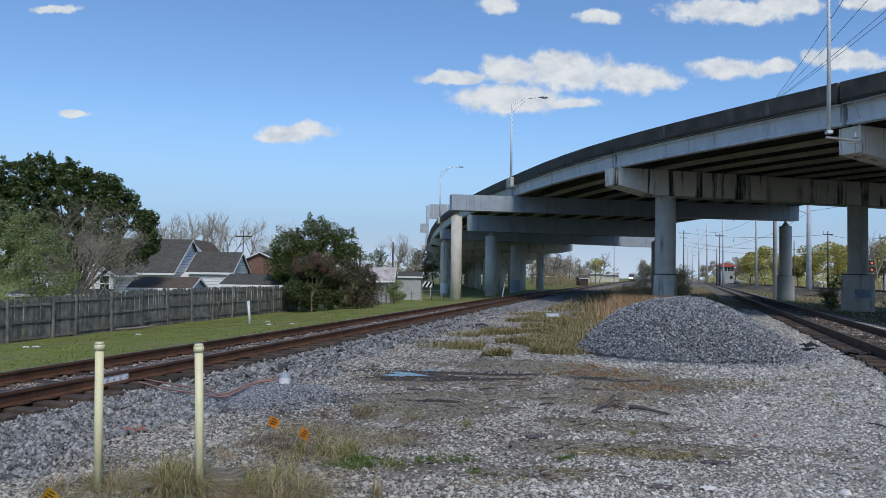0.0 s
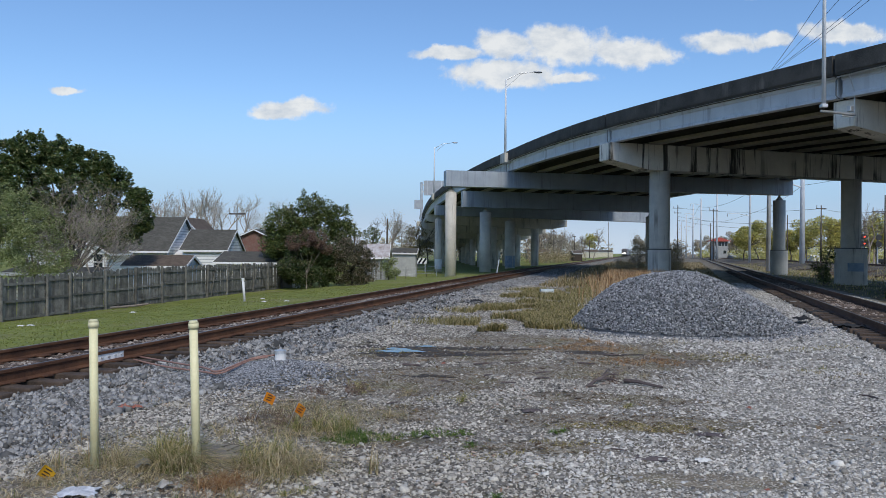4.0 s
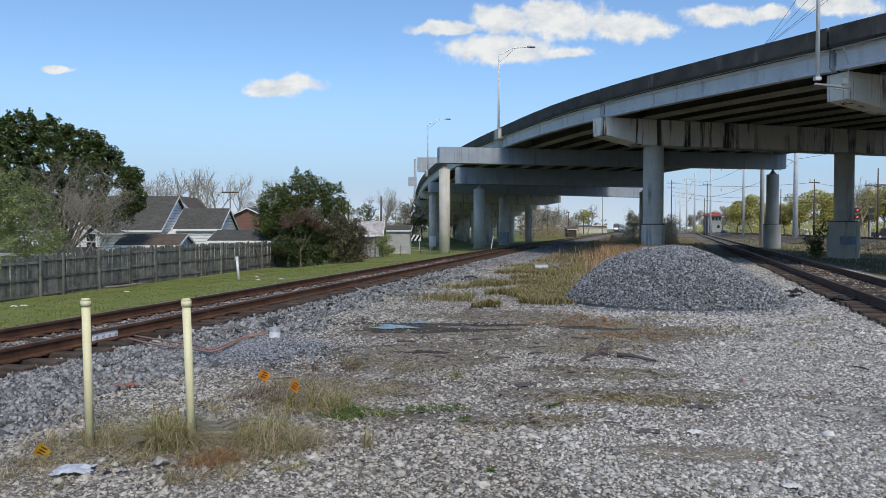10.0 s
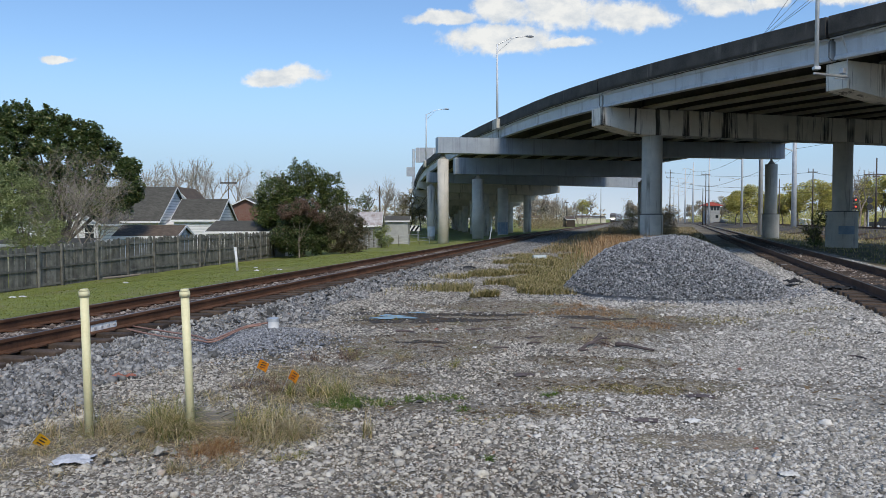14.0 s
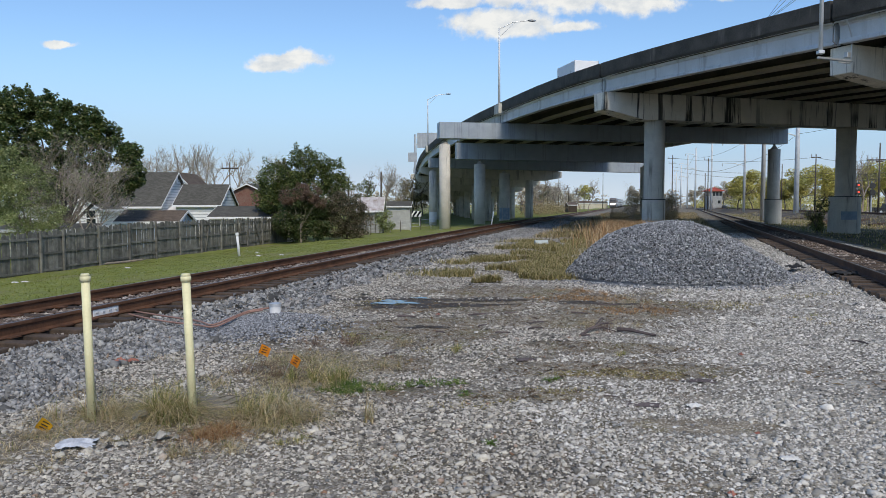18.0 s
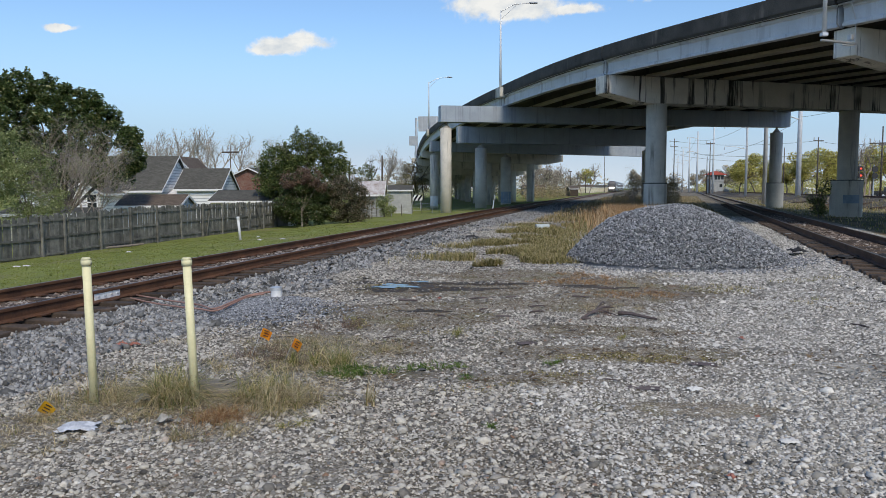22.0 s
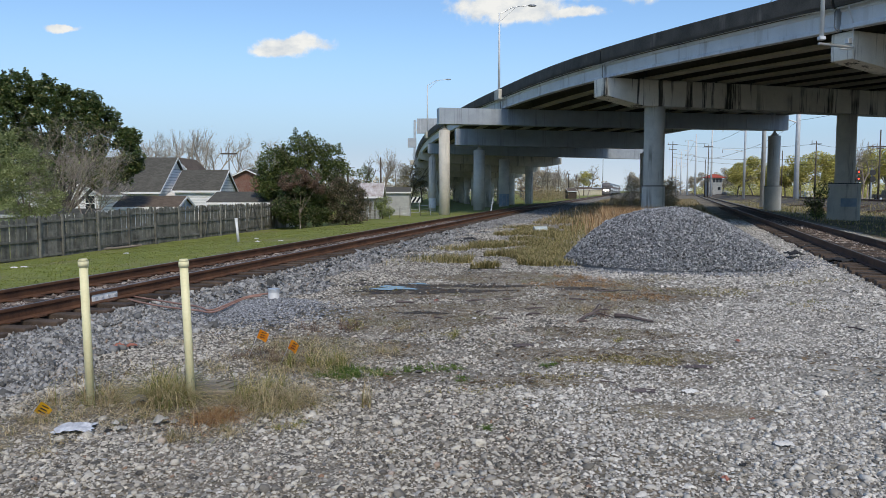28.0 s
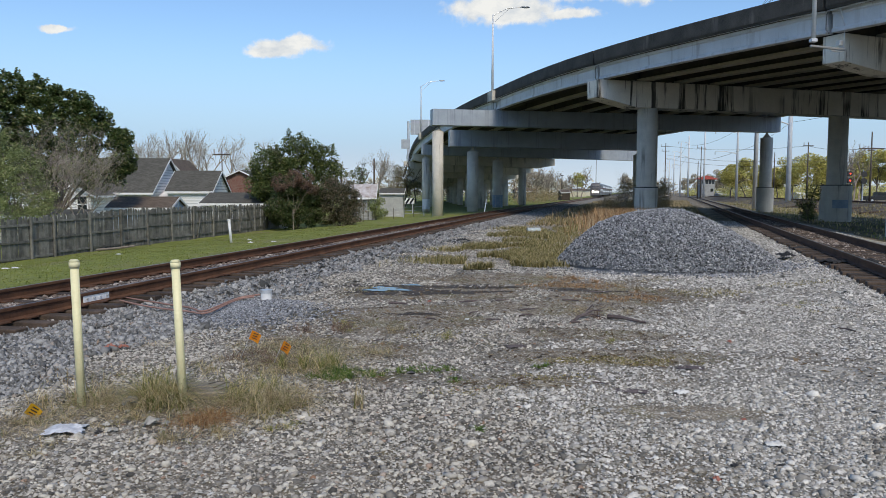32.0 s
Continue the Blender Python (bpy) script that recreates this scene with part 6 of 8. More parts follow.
def houses():
    h = gable_house("house", "white clapboard house with a steep grey shingle roof", -34.5, -23.0, 62, 69.8, -1, 1.75, 4.42, SIDING, ROOF_GREY)
    bm = bm_new()
    add_cyl(bm, 0.2, 0.2, 0.05, pose(11.5 / 2 + 0.04, 0, 4.75, 0, 90), 16)
    part("gable_vent", bm, TRIM_WHITE, h, "round white gable vent")
    bm = bm_new()
    add_box(bm, 0.25, 0.25, 0.14, pose(1.6, -1.2, 5.0))
    part("roof_vent", bm, TRIM_WHITE, h, "small white roof vent")
    wall_window(h, 2.4, -3.9, 1.5, 0.9, 1.3)
    w = gable_house("house", "low white clapboard wing with a grey shingle roof", -21.75, -18.2, 62.1, 67, -1, 1.78, 3.33, SIDING, ROOF_GREY, over=0.25)
    bm = bm_new()
    add_box(bm, 1.3, 2.0, 2.9, pose(-2.4, 1.2, 1.4))
    part("wall", bm, SIDING, w)
    bm = bm_new()
    add_loft(bm, [[Vector((sx, p, q)) for p, q in ((0.2, 2.75), (-1.2, 2.35), (-1.2, 2.3), (0.2, 2.68))] for sx in (-2.95, -1.85)])
    part("awning", bm, TRIM_WHITE, w, "small white metal awning")
    gable_house("house", "white clapboard bay with a window behind the fence", -28.4, -26.0, 57.8, 61.8, -1, 1.5, 2.2, SIDING, ROOF_GREY, along="y")
    c = thing("window_unit", "tall dark window in white trim on a clapboard wall", "window", pose(-26.6, 57.75, 0.75))
    wall_window(c, 0, 0, 0, 0.7, 1.2)
    gable_house("house", "cream clapboard outbuilding behind the fence", -23.5, -18.9, 40.6, 43, -1, 0.42, 0.62, CREAM_SIDING, ROOF_GREY)
    gable_house("house", "house with a brown shingle gable roof behind another", -28.3, -25.2, 77, 83, -1, 3.3, 4.9, SIDING, ROOF_BROWN, along="y")
    k = gable_house("house", "red brick house with white gable trim", -23.3, -17.7, 80, 92, -1, 2.55, 3.85, BRICK, ROOF_GREY, along="y", over=0.5)
    wall_window(k, 0.4, -6.0, 1.8, 0.9, 1.1)
    s = gable_house("shed", "small garden shed with a brown roof and pale blue gable", -19.9, -16.2, 46.6, 49.4, -1, 0.72, 1.28, BLUE_TRIM, ROOF_BROWN, over=0.2)
    bm = bm_new()
    add_box(bm, 0.03, 0.25, 0.3, pose(1.88, 0, 1.9))
    part("gable_vent", bm, TRIM_WHITE, s)
    gable_house("shed", "long low outbuilding with a dark shingle roof", -17.4, -11.2, 56.9, 62, -1, 0.82, 1.52, SIDING, ROOF_GREY, over=0.25)
    m1 = mottled("rusty_white_tin", (0.30, 0.24, 0.21), (0.62, 0.62, 0.64), 2.2, 16, 0.6, 0.2)
    r = gable_house("shed", "small tin-roofed shed with flaking white paint", -8.3, -6.1, 74, 77.4, -1, 1.25, 2.35, GREY_WALL, m1, over=0.3)
    for k in range(6):
        bm = bm_new()
        add_box(bm, 0.03, 2.1, 0.05, pose(-1.1 + k * 0.42, -1.0, 2.88, 32.5))
        part("roof_rib", bm, m1, r)
    gable_house("shed", "grey board shed with a flat dark roof", -6.3, -3.8, 84, 88, -1, 1.55, 2.0, GREY_WALL, ROOF_GREY, over=0.25)
    # gate boards beside the shed
    for gx in (-7.4, -7.0, -6.55):
        bm = bm_new()
        add_box(bm, 0.14, 0.04, 1.6, pose(gx, 72.5, -0.1, 0, 6 if gx < -7.2 else 0))
        solid("gate_board", bm, FENCE_WOOD, "loose weathered board of a small gate", "board", group="gate boards")
    # barricade with slanted stripes, far off
    bar = thing("barricade", "black and white striped road barricade", "barricade", pose(-3.7, 95, -0.9))
    bm = bm_new()
    add_box(bm, 1.6, 0.06, 0.7, pose(0, 0, 1.5), 0.01)
    part("panel", bm, TRIM_WHITE, bar)
    for k in range(3):
        bm = bm_new()
        add_box(bm, 0.22, 0.02, 0.8, pose(-0.5 + 0.5 * k, -0.045, 1.5, 0, 35))
        part("stripe", bm, GLASS_DARK, bar)
    for sx in (-0.6, 0.6):
        bm = bm_new()
        add_box(bm, 0.08, 0.08, 1.2, pose(sx, 0.06, 0.6))
        part("leg", bm, GALV, bar)


houses()


def fence():
    x0, y0, x1, y1 = -18.05, 21.5, -11.7, 57.0
    f = thing("fence", "long weathered grey wooden privacy fence with rails and posts", "fence", pose(0, 0, 0))
    d = Vector((x1 - x0, y1 - y0, 0))
    length, ang = d.length, math.degrees(math.atan2(d.y, d.x))
    d.normalize()
    dip = lambda y: -0.24 * min(max((38 - y) / 9, 0), 1.4)
    rnd = random.Random(9)
    meshes = []
    for k in range(6):
        bm = bm_new()
        w, h = 0.138, 1.80 + 0.02 * k
        add_loft(bm, [[Vector((px, py, pz)) for px, pz in ((-w / 2, 0), (w / 2, 0), (w / 2, h - 0.05), (w / 2 - 0.04, h), (-w / 2 + 0.04, h), (-w / 2, h - 0.05))] for py in (-0.01, 0.01)])
        meshes.append(mesh_of("board", bm, FENCE_WOOD))
    s, n = 0.0, 0
    while s < length and n < 250:
        p = Vector((x0, y0, -1.0)) + d * s
        part("board", meshes[rnd.randrange(6)], FENCE_WOOD, f, m=pose(p.x, p.y, p.z + dip(p.y) + rnd.uniform(-0.03, 0.03), rnd.uniform(-1, 1), rnd.uniform(-0.8, 0.8), ang))
        s, n = s + 0.143 + (0.003 if rnd.random() < 0.9 else 0.03), n + 1
    bm = bm_new()
    add_box(bm, 0.09, 0.09, 1.95, pose(0, 0, 0.95), 0.008)
    post = mesh_of("fence_post", bm, FENCE_WOOD)
    near = Vector((d.y, -d.x, 0)) * 0.08
    gaps = []
    s = 0.0
    while s < length:
        gaps.append(s)
        p = Vector((x0, y0, -1.02)) + d * s + near
        part("fence_post", post, FENCE_WOOD, f, m=pose(p.x, p.y, p.z + dip(p.y), rnd.uniform(-1.5, 1.5), rnd.uniform(-1.5, 1.5), ang))
        s += rnd.choice((2.35, 2.45, 2.4, 1.4))
    for a, b in zip(gaps, gaps[1:]):
        for z in (0.28, 0.95, 1.62):
            bm = bm_new()
            add_box(bm, b - a, 0.04, 0.09, pose(0, 0, 0))
            p = Vector((x0, y0, -1.0 + z + rnd.uniform(-0.03, 0.03))) + d * ((a + b) / 2) + near * 0.45
            part("fence_rail", bm, FENCE_WOOD, f, m=pose(p.x, p.y, p.z + dip(p.y), 0, rnd.uniform(-0.6, 0.6), ang))
    for s, tilt in ((23.5, 18), (30.6, -30), (29.2, 24)):
        bm = bm_new()
        add_box(bm, 0.09, 0.03, 1.7, pose(0, 0, 0))
        p = Vector((x0, y0, -0.15)) + d * s + near * 1.5
        part("brace", bm, FENCE_WOOD, f, "slanted brace board", m=pose(p.x, p.y, p.z, 0, 0, ang) @ pose(0, 0, 0, 0, tilt))
    # end panel, seen edge on
    bm = bm_new()
    add_box(bm, 0.5, 0.03, 1.9, pose(-11.45, 57.2, -0.05))
    part("board", bm, FENCE_WOOD, f)


fence()

# ---- lamps, signs and brackets on the overpass ----
SIGN_BACK = mottled("sign_back_metal", (0.30, 0.32, 0.34), (0.42, 0.44, 0.46), 1.5, 30, 0.5, 0.05, 0.4)


def street_lamp(y, out, base_z, height, arm=2.6, r=0.115):
    """A tapered pole with a braced arm that reaches over the road."""
    c, across, ahead = edge_frame(y)
    p = Vector((c.x, c.y, base_z)) - across * out
    t = thing("street_lamp", "tall galvanised street lamp with a long braced arm", "street lamp", pose(p.x, p.y, p.z), "lamps on the overpass")
    bm = bm_new()
    add_cyl(bm, r, r * 0.55, height, pose(0, 0, 0), 14)
    part("pole", bm, POLE_GREY, t, smooth=True)
    bm = bm_new()
    add_box(bm, r * 2.8, r * 2.8, 0.14, pose(0, 0, 0.06), 0.02)
    part("base_plate", bm, GALV, t)
    d = across
    bm = bm_new()
    add_tube(bm, [Vector((0, 0, height - 0.1)), d * arm * 0.45 + Vector((0, 0, height + 0.55)), d * arm + Vector((0, 0, height + 0.75))], 0.035, 8)
    part("arm", bm, GALV, t)
    bm = bm_new()
    add_tube(bm, [Vector((0, 0, height - 0.75)), d * arm * 0.55 + Vector((0, 0, height + 0.55))], 0.025, 6)
    part("brace", bm, GALV, t)
    bm = bm_new()
    bmesh.ops.create_uvsphere(bm, u_segments=12, v_segments=8, radius=1, matrix=Matrix.Translation(d * (arm + 0.3) + Vector((0, 0, height + 0.76))) @ pose(0, 0, 0, 0, 0, math.degrees(math.atan2(d.y, d.x))) @ Matrix.Diagonal((0.42, 0.16, 0.10, 1)))
    part("lamp_head", bm, SIGN_BACK, t, "grey cobra lamp head", smooth=True)
    return t


street_lamp(30.4, 1.8, 7.45, 9.0, r=0.085)
street_lamp(67.2, 0.55, 10.0, 6.9)
street_lamp(108, 0.45, 9.7, 6.7)


def lamp_bracket():
    """The bracket and conduit that carry the near lamp beside the cap's end."""
    c, across, ahead = edge_frame(30.4)
    t = thing("lamp_bracket", "grey steel bracket and conduit at the end of the cap beam", "bracket", Matrix.Translation((c.x, c.y, 7.3)))
    bm = bm_new()
    ang = math.degrees(math.atan2(across.y, across.x))
    add_box(bm, 1.9, 0.10, 0.09, Matrix.Translation(-across * 1.0) @ pose(0, 0, 0, 0, 0, ang), 0.02)
    part("beam", bm, GALV, t)
    bm = bm_new()
    add_box(bm, 0.2, 0.18, 0.22, Matrix.Translation(-across * 0.35 + Vector((0, 0, 0.22))) @ pose(0, 0, 0, 0, 0, ang), 0.02)
    part("junction_box", bm, GALV, t)
    bm = bm_new()
    add_tube(bm, [-across * 0.85 + Vector((0, 0, -0.1)), -across * 0.14 + Vector((0, 0, -0.09)), -across * 0.1 + Vector((0, 0, 0.9)), -across * 0.42 + Vector((0, 0, 1.55))], 0.03, 8)
    part("conduit", bm, GALV, t)


lamp_bracket()


def lamp_block():
    for y, z in ((67.2, 9.95), (108, 9.45)):
        c, across, ahead = edge_frame(y)
        bm = bm_new()
        p = c - across * 0.45
        add_box(bm, 0.7, 1.5, 0.85, pose(p.x, p.y, z, 0, 0, math.degrees(math.atan2(across.y, across.x))), 0.04)
        part("lamp_pedestal", bm, CONCRETE, overpass, "pale concrete block under a lamp")


lamp_block()


def road_sign():
    c, across, ahead = edge_frame(143)
    t = thing("road_sign", "cantilevered road signs seen from behind on the overpass", "road sign", Matrix.Translation((c.x - 0.6, 143, 6.6)))
    bm = bm_new()
    add_cyl(bm, 0.28, 0.22, 8.1, pose(0, 0, 0), 14)
    part("post", bm, GALV, t)
    bm = bm_new()
    add_box(bm, 1.6, 1.6, 0.9, pose(0, 0, 0.3), 0.06)
    part("base", bm, CONCRETE, t)
    for z in (6.3, 7.6):
        bm = bm_new()
        add_tube(bm, [Vector((0, 0, z)), Vector((5.5, 0, z))], 0.08, 8)
        part("arm", bm, GALV, t)
    bm = bm_new()
    add_box(bm, 4.0, 0.08, 2.75, pose(2.4, -0.2, 7.0), 0.02)
    part("panel", bm, SIGN_BACK, t, "grey back of a large sign panel")
    for k in range(3):
        bm = bm_new()
        add_box(bm, 0.12, 0.1, 2.6, pose(1.1 + 1.3 * k, -0.3, 7.0))
        part("stiffener", bm, GALV, t)
    bm = bm_new()
    add_box(bm, 1.6, 0.06, 1.7, pose(-0.5, -0.3, 3.9), 0.02)
    part("small_panel", bm, SIGN_BACK, t, "small grey sign back")


road_sign()

# ---- beyond the right track ----


def third_x(y):
    return 51.4 + (y - 89) * 0.215


# brown dirt, its colour darkened for the shade the overpass throws there
BANK_SHADE_DIRT = mottled("shade_dark_bank_dirt", (0.028, 0.024, 0.019), (0.15, 0.12, 0.085), 0.35, 9, 0.95, 0.6, dist=0.05)


def far_track():
    """The third track on its low bank."""
    bm = bm_new()
    secs = []
    for y in (40, 70, 100, 140, 200, 285):
        c = third_x(y)
        secs.append([Vector((c + px, y, z)) for px, z in ((-9, -0.4), (9, -0.4), (2.2, 0.5), (-2.2, 0.5))])
    add_loft(bm, secs)
    solid("embankment", bm, BANK_SHADE_DIRT, "low bank of pale ballast and dry grass", "embankment", kind="structure")


far_track()
track("railway_track", "rusty railway track on a low bank by the signals", third_x, 0.70, 55, 285, 10, 55, 130, TIE)
RED_LIGHT, _nt, _b = mat("red_signal_lens", 0.3)
_b.inputs["Base Color"].default_value = (0.8, 0.05, 0.03, 1)
_b.inputs["Emission Color"].default_value = (1, 0.08, 0.04, 1)
_b.inputs["Emission Strength"].default_value = 1.6
BLACK_PAINT = mottled("black_paint", (0.012, 0.012, 0.012), (0.03, 0.03, 0.03), 3, 40, 0.6, 0.05)
POLE_WOOD = mottled("pole_timber", (0.05, 0.04, 0.033), (0.12, 0.10, 0.085), 3, 30, 0.9, 0.4)


def rail_signal(x, y, z, lit):
    t = thing("rail_signal", "railway signal mast showing red lights" if lit else "dark railway signal mast seen from behind", "railway signal", pose(x, y, z), "signals by the far track")
    bm = bm_new()
    add_cyl(bm, 0.1, 0.08, 4.6, pose(0, 0, 0), 10)
    part("mast", bm, GALV, t)
    for h in (4.0, 3.1):
        bm = bm_new()
        add_cyl(bm, 0.34 if lit else 0.4, 0.34 if lit else 0.4, 0.08, pose(0, -0.25, h, 90), 18)
        add_box(bm, 0.42, 0.3, 0.62, pose(0, -0.1, h))
        b = part("signal_head", bm, BLACK_PAINT, t, "black signal head")
        if lit:
            bm = bm_new()
            add_cyl(bm, 0.11, 0.11, 0.06, pose(0, -0.33, h, 90), 14)
            part("lens", bm, RED_LIGHT, b, "glowing red lens")


rail_signal(53.8, 100.5, 0.2, True)
rail_signal(57.6, 104, 0.2, False)


def signal_tower():
    t = thing("signal_tower", "two-storey grey signal tower with a red hip roof", "signal tower", pose(80.6, 231, 0))
    bm = bm_new()
    add_box(bm, 3.8, 3.8, 3.8, pose(0, 0, 1.8))
    part("lower_wall", bm, GREY_WALL, t)
    bm = bm_new()
    add_box(bm, 4.0, 4.0, 1.9, pose(0, 0, 4.65))
    part("upper_wall", bm, GREY_WALL, t)
    for k in range(4):
        bm = bm_new()
        add_box(bm, 0.75, 0.06, 1.15, pose(-1.42 + 0.95 * k, -2.02, 4.8))
        part("window", bm, GLASS_DARK, t)
        bm = bm_new()
        add_box(bm, 0.06, 0.75, 1.15, pose(-2.02, -1.42 + 0.95 * k, 4.8))
        part("window", bm, GLASS_DARK, t)
    for x, z in ((-1.3, 2.4), (1.1, 2.4), (-1.3, 0.9)):
        bm = bm_new()
        add_box(bm, 0.8, 0.06, 0.9, pose(x, -1.92, z))
        part("window", bm, GLASS_DARK, t)
    red, nt, b = mat("red_roof_tile", 0.8)
    nt.links.new(ramp(nt, noise_tex(nt, place(nt), 3.0), [(0.3, (0.26, 0.045, 0.03)), (0.7, (0.40, 0.08, 0.05))]), b.inputs["Base Color"])
    bm = bm_new()
    add_loft(bm, [[Vector((sx * w, sy * w, z)) for sx, sy in ((-1, -1), (1, -1), (1, 1), (-1, 1))] for w, z in ((2.7, 5.55), (2.7, 5.68), (0.4, 6.75))])
    part("roof", bm, red, t, "red hip roof")


signal_tower()


def utility_pole(px, dist, top, r, steel, arms, group, z=0.0):
    x = (px - 784) / 1358 * dist
    t = thing("utility_pole", "tall galvanised steel power pole" if steel else "dark wooden utility pole", "utility pole", pose(x, dist, z), group)
    m = POLE_GREY if steel else POLE_WOOD
    bm = bm_new()
    add_cyl(bm, r, r * 0.55, top, pose(0, 0, 0), 12)
    part("pole", bm, m, t, smooth=True)
    for h, reach in arms:
        bm = bm_new()
        if steel:
            add_tube(bm, [Vector((0, 0, h)), Vector((-reach * 0.5, 0, h + 0.5)), Vector((-reach, 0, h + 0.55))], [r * 0.3, r * 0.24, r * 0.16], 6)
        else:
            add_box(bm, reach, 0.14, 0.16, pose(0, 0, h))
        part("cross_arm", bm, m, t)
        bm = bm_new()
        add_cyl(bm, 0.09, 0.06, 0.6, pose(-reach if steel else -reach / 2 + 0.1, 0, h + (-0.1 if steel else 0.05)), 8)
        part("insulator", bm, SIGN_BACK, t)
    return x


g1, g2 = "steel power poles along the line", "wooden poles"
for px, dist, top, r, arms in ((1345, 82, 21.2, 0.25, ()), (1404, 120, 24, 0.42, ((15, 3.4), (12.2, 3))), (1312, 158, 24, 0.27, ((13.8, 4.6), (9.6, 4.6))), (1254, 215, 22, 0.3, ()), (1226, 250, 20, 0.36, ((17.5, 3.4), (13, 3.4))), (1212, 300, 21, 0.36, ((17, 3.2), (12, 3.2))), (1200.5, 360, 20, 0.38, ((17, 3.2), (13, 3.2))), (1192, 420, 19, 0.38, ((17, 3), (13, 3)))):
    utility_pole(px, dist, top, r, True, arms, g1)
for px, dist, top, r, arms in ((1437, 140, 10.8, 0.16, ((10.2, 1.8),)), (1549, 110, 10.4, 0.15, ((8.0, 3.6), (7.8, 1.0))), (1243, 200, 9.8, 0.16, ()), (1248, 190, 13, 0.15, ((12.6, 2.2),)), (1185, 240, 17, 0.2, ((16, 3.0), (14.5, 2.4))), (1378, 150, 9.5, 0.14, ()), (1003, 190, 6, 0.17, ((5.8, 0.8),)), (672, 95, 6.8, 0.16, ()), (405, 88, 7.6, 0.09, ((6.9, 1.9),)), (614, 100, 6.2, 0.16, ()), (1030, 260, 6, 0.15, ()), (1063, 300, 14, 0.15, ()), (985, 220, 9, 0.1, ()), (966, 210, 8, 0.1, ())):
    utility_pole(px, dist, top, r, False, arms, g2, -1.0 if px < 800 else 0.0)

WIRE = BLACK_PAINT


def wire(a, b, sag, r=0.02):
    a, b = Vector(a), Vector(b)
    pts = [a.lerp(b, k / 12) - Vector((0, 0, sag * 4 * (k / 12) * (1 - k / 12))) for k in range(13)]
    bm = bm_new()
    add_tube(bm, pts, r, 4)
    solid("wire", bm, WIRE, "thin dark overhead power wire", "wire", group="overhead wires")


def wires():
    px = lambda p, dist, z: ((p - 784) / 1358 * dist, dist, z)
    for dx, z0, z1 in ((-1.2, 18.3, 20.2), (0.0, 18.3, 19.3), (0.9, 17.2, 17.6), (1.8, 17.4, 18.4)):
        wire((33.88 + dx * 0.06, 82, 21.15 - 0.05 * abs(dx)), (16 + dx * 2.3, 8, z1), 0.8, 0.022)
    for z0, z1 in ((15.4, 14.2), (12.6, 10.0)):
        wire(px(1404, 120, z0), px(1307, 158, z1), 0.7, 0.025)
        wire(px(1307, 158, z1), px(1222, 250, z1 + 3), 1.2, 0.03)
        wire(px(1222, 250, z1 + 3), px(1200, 360, z1 + 3), 1.5, 0.035)
        wire(px(1404, 120, z0), px(1700, 90, z0 + 3), 0.8, 0.025)
    for z in (10.2, 7.4, 6.2):
        wire(px(1185, 240, z + 6), px(1437, 140, z * 0.9 + 1), 1.0, 0.03)
        wire(px(1437, 140, z * 0.9 + 1), px(1549, 110, z * 0.7 + 1), 0.5, 0.025)
        wire(px(1549, 110, z * 0.7 + 1), px(1720, 100, z * 0.7 + 1.5), 0.5, 0.025)


wires()

# ---- small things of the yard ----


def marker_post(x, y, lean, back):
    t = thing("marker_post", "cream-painted steel marker post with a rounded cap", "post", pose(x, y, ground_at(x, y) - 0.03, back, -lean, 0), "marker posts")
    bm = bm_new()
    add_cyl(bm, 0.034, 0.034, 1.22, pose(0, 0, 0), 20)
    part("pipe", bm, POST_PAINT, t, smooth=True)
    bm = bm_new()
    add_cyl(bm, 0.042, 0.042, 0.045, pose(0, 0, 1.18), 20)
    add_cyl(bm, 0.042, 0.030, 0.022, pose(0, 0, 1.225), 20)
    part("cap", bm, POST_PAINT, t, smooth=True)


marker_post(-2.925, 6.29, 1.1, 0)
marker_post(-2.085, 6.30, 1.9, 0)

WHITE_PLASTIC = mottled("white_plastic", (0.66, 0.67, 0.68), (0.80, 0.80, 0.80), 3, 30, 0.45, 0.05)
HOSE = mottled("faded_red_hose", (0.24, 0.125, 0.10), (0.40, 0.25, 0.20), 3, 40, 0.7, 0.2)
ORANGE = mottled("orange_flag", (0.75, 0.22, 0.01), (0.85, 0.36, 0.02), 12, 60, 0.7, 0.05)
YELLOW = mottled("yellow_flag", (0.78, 0.42, 0.02), (0.88, 0.55, 0.03), 12, 60, 0.7, 0.05)


def monitoring_cap():
    x, y = -2.53, 11.4
    t = thing("well_cap", "white pipe stub with a grey cap in the ballast", "pipe", pose(x, y, ground_at(x, y) + 0.09))
    bm = bm_new()
    add_cyl(bm, 0.082, 0.082, 0.16, pose(0, 0, 0), 20)
    part("pipe", bm, WHITE_PLASTIC, t, smooth=False)
    bm = bm_new()
    add_cyl(bm, 0.088, 0.088, 0.05, pose(0, 0, 0.155), 20)
    part("cap", bm, GALV, t, "grey metal cap")


monitoring_cap()


